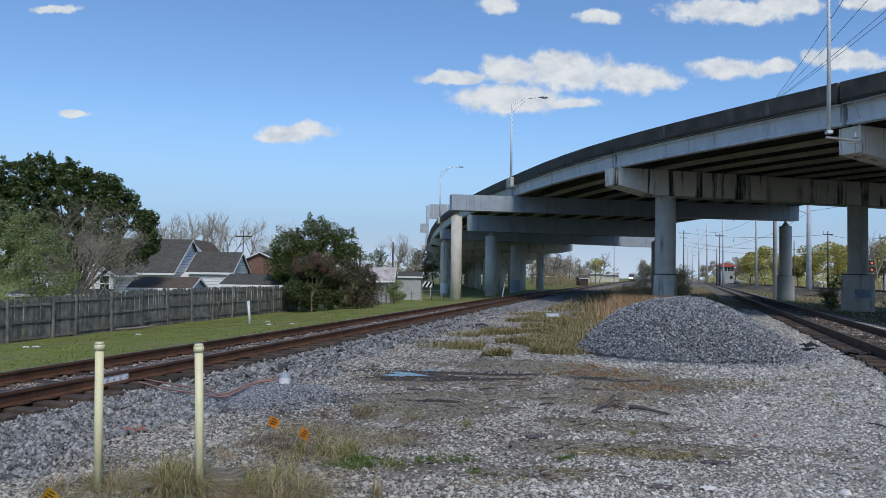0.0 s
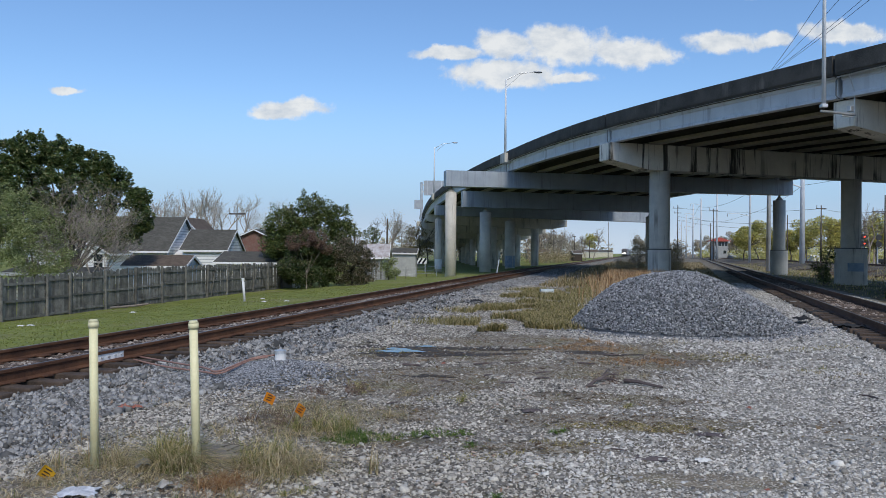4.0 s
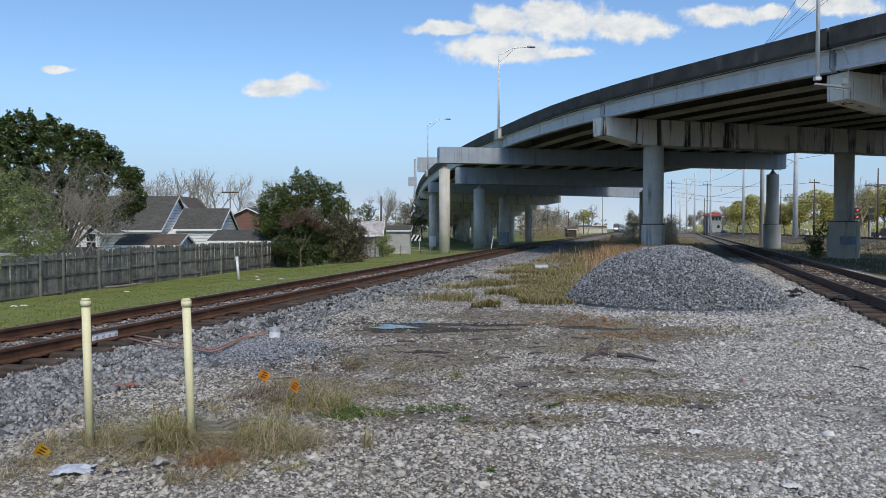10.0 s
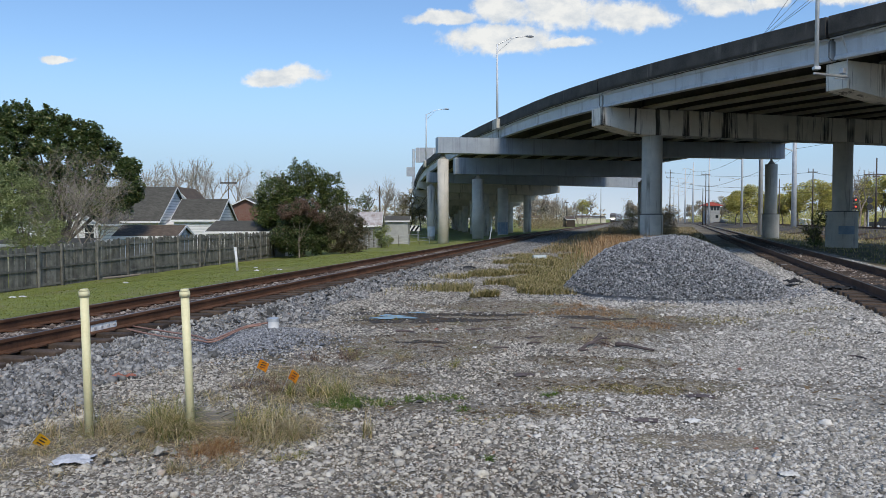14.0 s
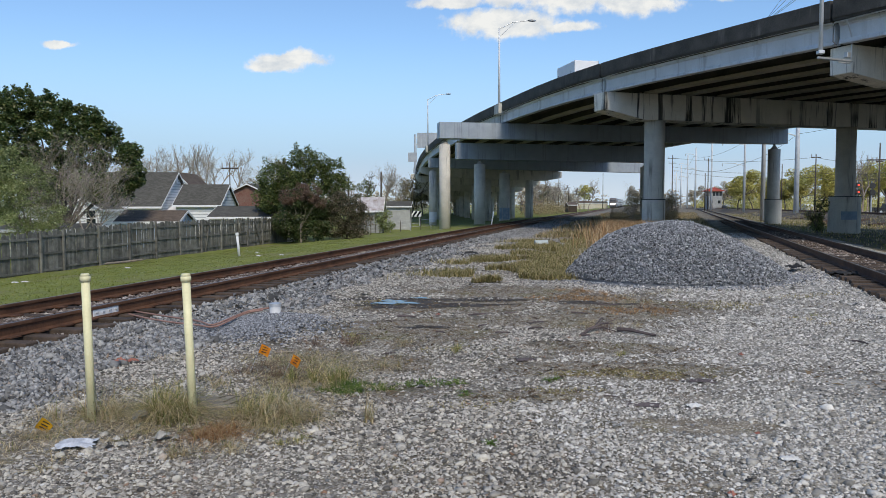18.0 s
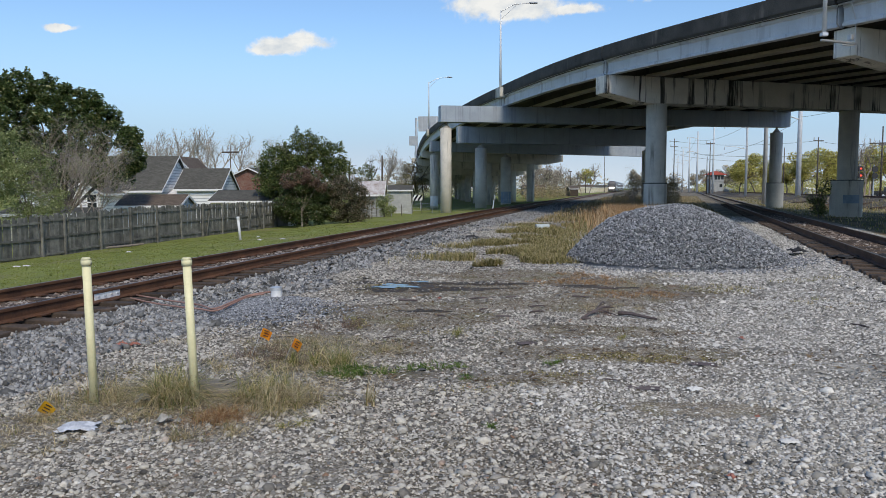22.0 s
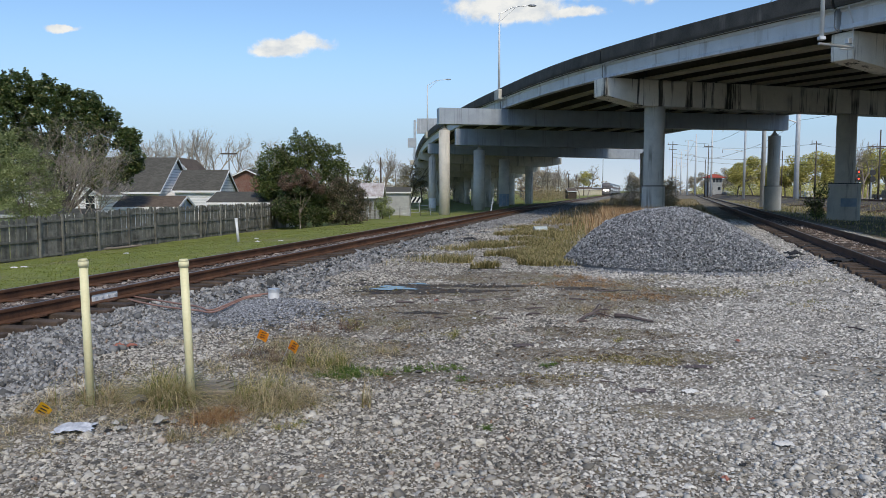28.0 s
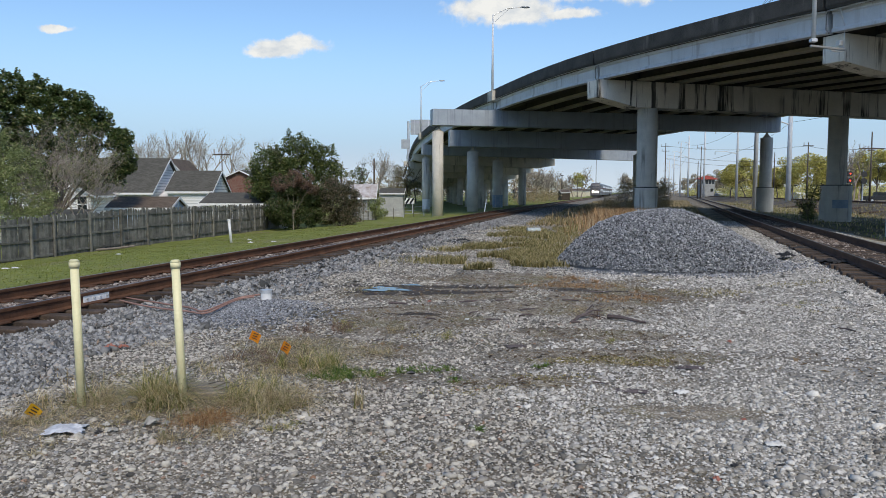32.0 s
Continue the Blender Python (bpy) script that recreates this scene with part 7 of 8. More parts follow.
def hoses():
    for k in (0, 1):
        pts = []
        for px, py in ((-4.95, 12.15), (-4.5, 11.7), (-4.05, 11.2), (-3.6, 10.85), (-3.2, 10.5), (-3.02, 10.95), (-2.9, 11.45), (-2.62, 11.42)):
            qx, qy = px + 0.05 * k + 0.1 * math.sin(3 * px + k), py + (0.17 * k if px < -3.2 else 0.03 * k)
            pts.append(Vector((qx, qy, ground_at(qx, qy) + float(mound_z(qx, qy)) + 0.075 + 0.02 * k)))
        # round off the bends
        for _ in range(2):
            pts = pts[:1] + [p.lerp(q, f) for p, q in zip(pts, pts[1:]) for f in (0.25, 0.75)] + pts[-1:]
        bm = bm_new()
        add_tube(bm, pts, 0.014, 8)
        solid("hose", bm, HOSE, "faded red rubber hose across the ballast", "hose", group="hoses", smooth=True)


hoses()


def flag(x, y, h, tilt, turn, m, label):
    t = thing("marker_flag", label, "marker flag", pose(x, y, ground_at(x, y), 0, tilt), "utility marker flags")
    bm = bm_new()
    add_cyl(bm, 0.0025, 0.0025, h, pose(0, 0, 0), 6)
    part("wire_stem", bm, GALV, t)
    bm = bm_new()
    n = 6
    w = 0.11
    rows = [[bm.verts.new(pose(0, 0, 0, 0, 0, turn) @ Vector((w * k / n, 0.012 * math.sin(4 * k / n), h - 0.10 * j - 0.015 * (k / n)))) for k in range(n + 1)] for j in (0, 1)]
    for k in range(n):
        bm.faces.new((rows[0][k], rows[0][k + 1], rows[1][k + 1], rows[1][k]))
    bmesh.ops.solidify(bm, geom=bm.faces[:], thickness=0.002)
    f = part("sheet", bm, m, t)
    for k in range(3 if tilt < 45 else 0):
        bm = bm_new()
        add_box(bm, 0.055, 0.006, 0.006, pose(0, 0, 0, 0, 0, turn) @ pose(0.055, 0.004, h - 0.025 - 0.026 * k))
        part("bar", bm, BLACK_PAINT, f, "dark printed bar")


flag(-2.06, 8.05, 0.34, 22, 10, ORANGE, "orange utility flag on a wire in dead weeds")
flag(-1.66, 7.75, 0.30, 24, -20, ORANGE, "orange utility flag leaning in the grass")
flag(-3.25, 5.92, 0.17, 38, 20, YELLOW, "yellow utility flag bent over by the post")


def slab():
    bm = bm_new()
    add_box(bm, 0.52, 0.36, 0.07, pose(-1.98, 6.62, ground_at(-1.98, 6.62) + 0.035, 1, 2, 12), 0.012)
    solid("concrete_slab", bm, mottled("tan_concrete", (0.19, 0.165, 0.135), (0.31, 0.27, 0.22), 4, 40), "small tan concrete slab half hidden in grass", "slab")
    for k, (x, y, a) in enumerate(((-1.92, 6.58, 30), (-1.85, 6.52, 10), (-1.8, 6.66, 50), (-2.0, 6.7, -15), (-1.78, 6.56, 22))):
        bm = bm_new()
        z = ground_at(x, y) + 0.07
        d = Vector((math.cos(radians(a)), math.sin(radians(a)), 0.12)) * 0.22
        add_tube(bm, [Vector((x, y, z)), Vector((x, y, z)) + d * 0.5 + Vector((0, 0, 0.02)), Vector((x, y, z)) + d], [0.006, 0.005, 0.002], 6)
        solid("twig", bm, BARK, "thin dark twig on a slab", "twig", group="twigs")


slab()


def crumpled(name, label, category, x, y, sx, sy, h, material, seed, group="", turn=0):
    """A crumpled sheet or flat lump lying on the ground."""
    r = np.random.default_rng(seed)
    n = 12
    u, v = np.meshgrid(np.linspace(-1, 1, n), np.linspace(-1, 1, n))
    k = 1 - 0.25 * r.uniform(0, 1, (n, n)) * (np.hypot(u, v) > 0.7)
    z = h * (0.35 + field(u * 3 + seed, v * 3, 1.0, seed) * (1.1 - np.hypot(u, v) * 0.7) + 0.2 * r.uniform(0, 1, (n, n)))
    top = np.stack([u * sx / 2 * k, v * sy / 2 * k, z], -1).reshape(-1, 3)
    bot = top * [1, 1, 0] + [0, 0, -0.01]
    i = (np.arange(n - 1)[:, None] * n + np.arange(n - 1)[None]).ravel()
    f = np.stack([i, i + 1, i + n + 1, i + n], -1)
    me = raw_mesh(name, np.concatenate([top, bot]), np.concatenate([f, f[:, ::-1] + n * n]), material)
    return solid(name, me, material, label, category, pose(x, y, ground_at(x, y), 0, 0, turn), group)


crumpled("plastic_bag", "crumpled white plastic sheet on the gravel", "litter", -2.715, 5.58, 0.30, 0.22, 0.06, mottled("grey_white_film", (0.34, 0.36, 0.40), (0.62, 0.64, 0.68), 14, 60, 0.4, 0.4), 3, turn=10)
DARK_BOARD = mottled("rotten_board", (0.06, 0.045, 0.045), (0.15, 0.12, 0.115), 5, 40, 0.9, 0.4)
for k, (x, y, a, w, lab) in enumerate(((1.78, 6.80, -14, 0.34, "flat dark rotten board"), (2.60, 7.68, -12, 0.30, "flat dark rotten board"), (0.92, 8.62, 5, 0.24, "flat dark rotten board"))):
    crumpled("board_scrap", lab + " pressed into gravel", "board", x, y, w, 0.17, 0.022, DARK_BOARD, 70 + k, "board scraps", turn=a)
PALE_ROCK = mottled("white_rock", (0.55, 0.54, 0.52), (0.75, 0.74, 0.71), 6, 50)
DARK_ROCK = mottled("black_lump", (0.012, 0.012, 0.013), (0.04, 0.04, 0.04), 5, 40)
for k, (x, y, s, m, lab) in enumerate(((2.41, 5.29, 0.15, PALE_ROCK, "flat white stone in the gravel"), (2.22, 6.76, 0.16, PALE_ROCK, "pale lime splash on gravel"), (2.27, 4.86, 0.08, DARK_ROCK, "dark lump among pebbles"), (1.96, 4.87, 0.07, DARK_ROCK, "dark lump among pebbles"), (0.44, 10.57, 0.10, PALE_ROCK, "white scrap on bare dirt"), (8.8, 19.2, 0.62, DARK_ROCK, "black heap of dirt beside the track"), (9.1, 17.5, 0.7, DARK_ROCK, "torn black rag beside the track"), (9.75, 17.4, 0.75, DARK_ROCK, "torn black rag beside the track"), (10.0, 20.7, 0.35, DARK_ROCK, "black lump beside the track"), (0.95, 27.5, 0.5, DARK_ROCK, "dark lump in the weeds"), (10.5, 22, 0.5, DARK_ROCK, "dark lump beside the track"))):
    crumpled("rubble", lab, "rubble", x, y, s, s * (0.65 if k < 5 else 0.7), s * 0.25, m, 30 + k, "rubble of the yard", turn=17 * k)
RED_CHIP = mottled("brick_chip", (0.24, 0.085, 0.06), (0.36, 0.15, 0.11), 8, 50)
for k, (x, y, s) in enumerate(((2.45, 5.95, 0.05), (-3.5, 8.55, 0.12), (-0.1, 12.35, 0.09), (3.5, 9.0, 0.08), (1.75, 4.6, 0.06), (-3.62, 8.5, 0.14))):
    crumpled("brick_chip", "small chip of red brick on gravel", "rubble", x, y, s, s * 0.7, s * 0.5, RED_CHIP, 50 + k, "brick chips", turn=31 * k)


SCRAP_PLASTIC = mottled("dirty_white_plastic", (0.36, 0.42, 0.42), (0.55, 0.60, 0.60), 6, 40, 0.6, 0.1)


def stick(name, label, category, x, y, length, r, turn, material, group="", bend=0.0):
    """A thin piece of wood or pipe lying on the ground."""
    bm = bm_new()
    d = Vector((math.cos(radians(turn)), math.sin(radians(turn)), 0)) * length / 2
    n = Vector((-d.y, d.x, 0)).normalized()
    pts = [Vector((x, y, 0)) + d * q + n * bend * (1 - q * q) for q in (-1, -0.4, 0.2, 1)]
    for p in pts:
        p.z = ground_at(p.x, p.y) + r * 0.8 + 0.012
    add_tube(bm, pts, [r, r * 0.95, r * 0.9, r * 0.7], 8)
    solid(name, bm, material, label, category, group=group)


for x, y, ln, r0, a, b in ((0.52, 12.3, 0.42, 0.022, 8, 0.03), (-0.61, 12.17, 0.40, 0.03, -6, 0.02), (0.56, 11.2, 0.30, 0.02, 25, 0.04), (-0.06, 10.62, 0.24, 0.018, -20, 0.02), (1.9, 10.34, 0.18, 0.03, 5, 0.0), (1.38, 11.43, 0.36, 0.02, 12, 0.03), (0.8, 10.5, 0.28, 0.018, -4, 0.02), (1.3, 10.9, 0.34, 0.02, 15, 0.05), (1.08, 12.35, 0.3, 0.02, 3, 0.02), (2.17, 12.3, 0.36, 0.022, -10, 0.03), (5.1, 9.4, 0.4, 0.018, -35, 0.04), (-0.65, 9.15, 0.3, 0.012, 10, 0.03), (1.55, 7.05, 0.2, 0.01, -12, 0.01), (-1.12, 10.4, 0.34, 0.012, 20, 0.05), (2.9, 13.6, 0.5, 0.02, 4, 0.04)):
    stick("wood_scrap", "dark broken stick lying on gravelly dirt", "stick", x, y, ln * 0.75, r0 * 0.6, a * 2.2, DARK_BOARD, "sticks in the yard", b)
stick("wood_scrap", "short pale stick lying among dead weeds", "stick", -1.93, 9.2, 0.22, 0.009, 14, PALE_BARK)
stick("board", "pale board lying at the foot of the fence", "board", -15.2, 36.2, 2.4, 0.06, 68, PALE_BARK)
GREY_ROCK = mottled("grey_tan_stone", (0.24, 0.23, 0.205), (0.42, 0.405, 0.37), 9, 50)
for k, (x, y, sz, m, lab) in enumerate(((-2.485, 5.74, 0.075, GREY_ROCK, "pale flat stone beside a plastic sheet"), (-2.38, 5.61, 0.085, GREY_ROCK, "pale flat stone beside a plastic sheet"), (-2.47, 5.57, 0.06, DARK_ROCK, "dark stone beside a plastic sheet"), (-2.15, 5.76, 0.15, GREY_ROCK, "pale greenish stone in dead grass"), (-2.05, 5.78, 0.09, GREY_ROCK, "pale greenish stone in dead grass"), (-2.49, 6.22, 0.2, GREY_ROCK, "half-buried pale concrete piece among weeds"), (-2.62, 5.72, 0.05, GREY_ROCK, "pale flat stone beside a plastic sheet"))):
    crumpled("rubble", lab, "rubble", x, y, sz, sz * 0.7, sz * 0.45, m, 130 + k, "stones by the posts", turn=23 * k)


def pipe_scrap():
    bm = bm_new()
    x, y = 4.05, 32.2
    add_cyl(bm, 0.15, 0.15, 0.55, pose(x - 0.27, y, ground_at(x, y) + 0.13, 0, 90, 8), 20)
    solid("pipe_scrap", bm, SCRAP_PLASTIC, "short length of white plastic pipe in the weeds", "pipe")
    for k, (x, y, a, w) in enumerate(((39.0, 78, 14, 2.4), (36.2, 74, 20, 2.2), (41.0, 84, 10, 2.5), (37.5, 88, 16, 2.3), (44.5, 92, 14, 2.5), (33.5, 70, 40, 2.0), (40.2, 71, 12, 2.4), (43.5, 80, 30, 2.2), (46.0, 100, 12, 2.5))):
        bm = bm_new()
        add_box(bm, w, 0.24, 0.2, pose(0, 0, 0, 0, 0, 0), 0.02)
        z = max(ground_at(x, y), -0.4 + 0.9 * min(max((x - third_x(y) + 9) / 6.8, 0), 1))
        solid("old_tie", bm, TIE, "discarded dark timber tie on the bank", "timber", pose(x, y, z + 0.08, 0, -4, a), "discarded ties")


pipe_scrap()


def branch():
    t = thing("fallen_branch", "dark fallen branch with thin side twigs", "branch", pose(-0.02, 0.32, 0))
    g = lambda x, y, h=0.03: Vector((x, y, ground_at(x, y) + h))
    for pts, r0 in (([g(2.45, 10.42, 0.05), g(2.6, 10.32, 0.06), g(2.78, 10.15, 0.04), g(2.9, 10.08)], 0.032), ([g(1.92, 10.1), g(2.05, 10.35, 0.06), g(2.25, 10.5, 0.12), g(2.42, 10.6, 0.1)], 0.022), ([g(2.15, 10.45, 0.1), g(2.3, 10.75, 0.16), g(2.36, 10.9, 0.1)], 0.012), ([g(2.0, 10.3, 0.05), g(2.2, 10.3, 0.1), g(2.38, 10.2, 0.05)], 0.012), ([g(2.3, 10.5, 0.12), g(2.5, 10.75, 0.14)], 0.008)):
        bm = bm_new()
        add_tube(bm, pts, [r0 * (1 - 0.55 * k / (len(pts) - 1)) for k in range(len(pts))], 7)
        part("stem", bm, DARK_BOARD, t)


branch()


def wet_patch(name, x, y, sx, sy, lift, m, label, category, level):
    """An irregular patch laid on the ground, or level like water."""
    n, rings = 36, 5
    vs, fs = [(x, y, ground_at(x, y) + lift)], []
    for j in range(1, rings + 1):
        for k in range(n):
            a = 2 * math.pi * k / n
            w = (1 + 0.30 * math.sin(3 * a + 2 * y) + 0.22 * math.sin(5 * a + x * 3) + 0.14 * math.sin(11 * a)) * j / rings
            px, py = x + sx * w * math.cos(a), y + sy * w * math.sin(a)
            vs.append((px, py, (ground_at(x, y) if level else ground_at(px, py)) + lift))
    bm = bm_new()
    bv = [bm.verts.new(v) for v in vs]
    for k in range(n):
        bm.faces.new((bv[0], bv[1 + k], bv[1 + (k + 1) % n]))
        for j in range(rings - 1):
            bm.faces.new((bv[1 + j * n + k], bv[1 + (j + 1) * n + k], bv[1 + (j + 1) * n + (k + 1) % n], bv[1 + j * n + (k + 1) % n]))
    me = mesh_of(name, bm, m, True)
    return tagged(new(name, me), label, category, kind="structure")


def puddle():
    m, nt, b = mat("shallow_water", 0.02)
    b.inputs["Base Color"].default_value = (0.02, 0.02, 0.018, 1)
    b.inputs["IOR"].default_value = 1.33
    for x, y, sx, sy in ((-0.92, 13.85, 0.33, 0.30), (-0.45, 14.5, 0.16, 0.12), (1.0, 17.3, 0.4, 0.13), (3.9, 33.5, 0.6, 0.5)):
        wet_patch("puddle", x, y, sx, sy, 0.022, m, "shallow puddle that reflects the sky", "puddle", True)
    wet = mottled("wet_mud", (0.03, 0.026, 0.022), (0.085, 0.073, 0.06), 3, 30, 0.9, 0.4)
    for x, y, sx, sy in ((-0.75, 13.9, 0.75, 0.75), (0.55, 14.3, 0.9, 0.3), (1.9, 17.1, 0.9, 0.14), (0.2, 13.5, 0.8, 0.3), (-1.3, 14.4, 0.6, 0.35), (2.6, 13.9, 0.7, 0.25), (-0.3, 11.2, 0.35, 0.14)):
        wet_patch("wet_mud", x, y, sx, sy, 0.006, wet, "dark wet mud round the puddle", "mud", False)


puddle()


def lawn_pole():
    x, y = -8.85, 33.0
    t = thing("vent_pipe", "leaning white plastic pipe on the lawn", "pipe", pose(x, y, ground_at(x, y) - 0.05, 0, -5))
    bm = bm_new()
    add_cyl(bm, 0.055, 0.055, 1.02, pose(0, 0, 0), 14)
    part("pipe", bm, WHITE_PLASTIC, t, smooth=True)
    bm = bm_new()
    add_cyl(bm, 0.065, 0.065, 0.12, pose(0, 0, 0.95), 14)
    part("collar", bm, WHITE_PLASTIC, t)
    for x, y in ((-6.6, 31), (-7.4, 30.4), (-8.2, 33.5), (-12.6, 22.4), (-12.2, 22.2), (-11.2, 27)):
        crumpled("paper_scrap", "scrap of white paper on the lawn", "litter", x, y, 0.22, 0.14, 0.06, WHITE_PLASTIC, int(100 + y), "paper scraps")


lawn_pole()


def track_marker():
    x, y = 4.0, 66.0
    t = thing("track_marker", "thin leaning white marker post by the track", "post", pose(x, y, ground_at(x, y), 0, 9))
    bm = bm_new()
    add_cyl(bm, 0.05, 0.05, 1.3, pose(0, 0, 0), 10)
    part("post", bm, WHITE_PLASTIC, t)
    # wire garden fence by the sheds
    f = thing("wire_fence", "sagging wire fence with thin posts by the sheds", "fence", pose(0, 0, 0))
    for k in range(7):
        px = -7.0 + 0.95 * k
        bm = bm_new()
        add_cyl(bm, 0.03, 0.03, 1.1, pose(px, 71 + 0.3 * k, ground_at(px, 71) - 0.1, 0, 3 * math.sin(k)), 8)
        part("fence_post", bm, POLE_WOOD if k % 2 else GALV, f)
    for h in (0.3, 0.6, 0.92):
        bm = bm_new()
        add_tube(bm, [Vector((-7.0 + 0.95 * k, 71 + 0.3 * k, ground_at(-7.0 + 0.95 * k, 71) + h + 0.03 * math.sin(2 * k))) for k in range(7)], 0.012, 5)
        part("wire_strand", bm, GALV, f)


track_marker()


def joint_bar():
    y = 11.85
    x = left_track(y) + 0.755 * 0.977
    t = thing("rail_joint", "pale grey insulated rail joint bar", "rail joint", pose(x + 0.03, y, LEFT_TOP - 0.1, 0, 0, -12.4))
    bm = bm_new()
    add_box(bm, 0.05, 0.62, 0.12, pose(0, 0, 0), 0.01)
    part("bar", bm, WHITE_PLASTIC, t)
    for k in range(4):
        bm = bm_new()
        add_cyl(bm, 0.016, 0.016, 0.03, pose(0.025, -0.23 + 0.155 * k, 0, 0, 90), 8)
        part("bolt", bm, GALV, t)


joint_bar()


def tie_plates():
    """Rusty plates under the rails, on the ties nearest the yard."""
    bm = bm_new()
    add_box(bm, 0.34, 0.19, 0.016, pose(0, 0, 0))
    plate = mesh_of("tie_plate", bm, RAIL_RUST)
    rail_thing = bpy.data.objects["railway_track"]
    for n, y in enumerate(np.arange(7.0, 40.0, 0.488)):
        y = float(y)
        for side in (-0.755, 0.755):
            part("tie_plate", plate, RAIL_RUST, rail_thing, m=pose(left_track(y) + side * 0.977, y, LEFT_TOP - 0.172, 0, 0, -12.4))


tie_plates()



def pebbles():
    """The larger pebbles nearest the path's foot, each one by itself."""
    rnd, r = random.Random(12), np.random.default_rng(12)
    ground = bpy.data.objects["ground"]
    shades = [mottled("pebble_" + n, d, l, 9, 60, 0.85, 0.3, spread=0.35) for n, d, l in (("grey", (0.22, 0.22, 0.215), (0.38, 0.375, 0.36)), ("white", (0.45, 0.44, 0.42), (0.66, 0.65, 0.62)), ("dark", (0.09, 0.09, 0.09), (0.19, 0.185, 0.18)), ("tan", (0.24, 0.19, 0.14), (0.38, 0.32, 0.25)))]
    kinds = []
    for k in range(12):
        bm = bm_new()
        bmesh.ops.create_icosphere(bm, subdivisions=1, radius=1.0)
        for v in bm.verts:
            v.co = Vector((v.co.x * (1.25 + 0.2 * math.sin(k)), v.co.y, v.co.z * 0.5)) * rnd.uniform(0.85, 1.12)
        kinds.append(mesh_of("pebble", bm, shades[(0, 0, 1, 2, 0, 1, 0, 3, 0, 2, 1, 0)[k]]))
    for n in range(290):
        y = rnd.uniform(4.2, 6.2)
        x = rnd.uniform(-0.56, 0.6) * y
        s = rnd.uniform(0.012, 0.021)
        o = part("pebble", kinds[n % 12], None, ground, m=pose(x, y, ground_at(x, y) + s * 0.3, rnd.uniform(-15, 15), rnd.uniform(-15, 15), rnd.uniform(0, 360)) @ Matrix.Diagonal((s, s, s, 1)))


pebbles()

# ---- vehicles ----
TRUCK_WHITE = mottled("white_truck_panel", (0.70, 0.71, 0.73), (0.80, 0.80, 0.81), 1.2, 30, 0.45, 0.03, world_space=False)
RUBBER = mottled("black_tyre", (0.012, 0.012, 0.012), (0.03, 0.03, 0.03), 4, 40, 0.85, 0.2, world_space=False)
CAR_DARK = mottled("dark_car_paint", (0.012, 0.013, 0.015), (0.025, 0.026, 0.03), 2, 30, 0.3, 0.02, world_space=False)
TRAIN_SILVER = mottled("fluted_stainless", (0.11, 0.11, 0.115), (0.21, 0.21, 0.215), 1, 20, 0.4, 0.05, 0.5, world_space=False)
TRAIN_GREY = mottled("dark_grey_nose", (0.07, 0.066, 0.072), (0.13, 0.125, 0.13), 1, 20, 0.5, 0.03, world_space=False)
TRAIN_RED = mottled("dull_red_stripe", (0.16, 0.03, 0.03), (0.22, 0.045, 0.04), 1, 20, 0.5, 0.03, world_space=False)
HEADLIGHT, _nt, _b = mat("headlight", 0.3)
_b.inputs["Emission Color"].default_value = (1.0, 0.93, 0.8, 1)
_b.inputs["Emission Strength"].default_value = 22.0


def wheel(parent, x, y, r, w):
    bm = bm_new()
    add_cyl(bm, r, r, w, pose(x - w / 2, y, r, 0, 90), 20)
    tyre = part("wheel", bm, RUBBER, parent)
    bm = bm_new()
    add_cyl(bm, r * 0.55, r * 0.5, w + 0.02, pose(x - w / 2 - 0.01, y, r, 0, 90), 14)
    part("rim", bm, GALV, tyre)


def box_truck():
    """Front towards -y in its own space."""
    t = thing("box_truck", "white box truck driving over the overpass", "truck")
    bm = bm_new()
    add_box(bm, 2.05, 4.3, 2.5, pose(0, 0.77, 2.35), 0.03)
    body = part("cargo_box", bm, TRUCK_WHITE, t)
    for sx in (-1, 1):
        for sy in (-1.38, 2.9):
            bm = bm_new()
            add_box(bm, 0.05, 0.05, 2.52, pose(sx * 1.02, sy, 2.35), 0.01)
            part("corner_rail", bm, GALV, body)
        for sy in (-0.5, 2.6):
            bm = bm_new()
            add_box(bm, 0.012, 0.06, 0.3, pose(sx * 1.028, sy, 2.75))
            part("marker", bm, BLACK_PAINT, body)
    bm = bm_new()
    add_loft(bm, [[Vector((sx, p, q)) for p, q in ((-1.5, 0.6), (-1.5, 2.65), (-2.1, 2.7), (-2.65, 1.9), (-3.5, 1.65), (-3.6, 0.6))] for sx in (-0.98, 0.98)])
    bmesh.ops.bevel(bm, geom=bm.edges[:], offset=0.08, segments=2, affect="EDGES")
    cab = part("cab", bm, TRUCK_WHITE, t)
    bm = bm_new()
    add_loft(bm, [[Vector((sx, p, q)) for p, q in ((-2.14, 2.62), (-2.62, 1.94), (-2.65, 1.96), (-2.17, 2.65))] for sx in (-0.85, 0.85)])
    part("windscreen", bm, GLASS_DARK, cab)
    for sx in (-1, 1):
        bm = bm_new()
        add_box(bm, 0.02, 0.7, 0.5, pose(sx * 0.99, -2.0, 1.95))
        part("side_window", bm, GLASS_DARK, cab)
        bm = bm_new()
        add_box(bm, 0.1, 0.06, 0.35, pose(sx * 1.2, -2.5, 1.9))
        part("mirror", bm, BLACK_PAINT, cab)
        for y in (-2.6, 2.0):
            wheel(t, sx * 0.9, y, 0.42, 0.26)
    bm = bm_new()
    add_box(bm, 0.8, 6.2, 0.25, pose(0, 0.2, 0.85))
    part("chassis", bm, BLACK_PAINT, t)
    return t


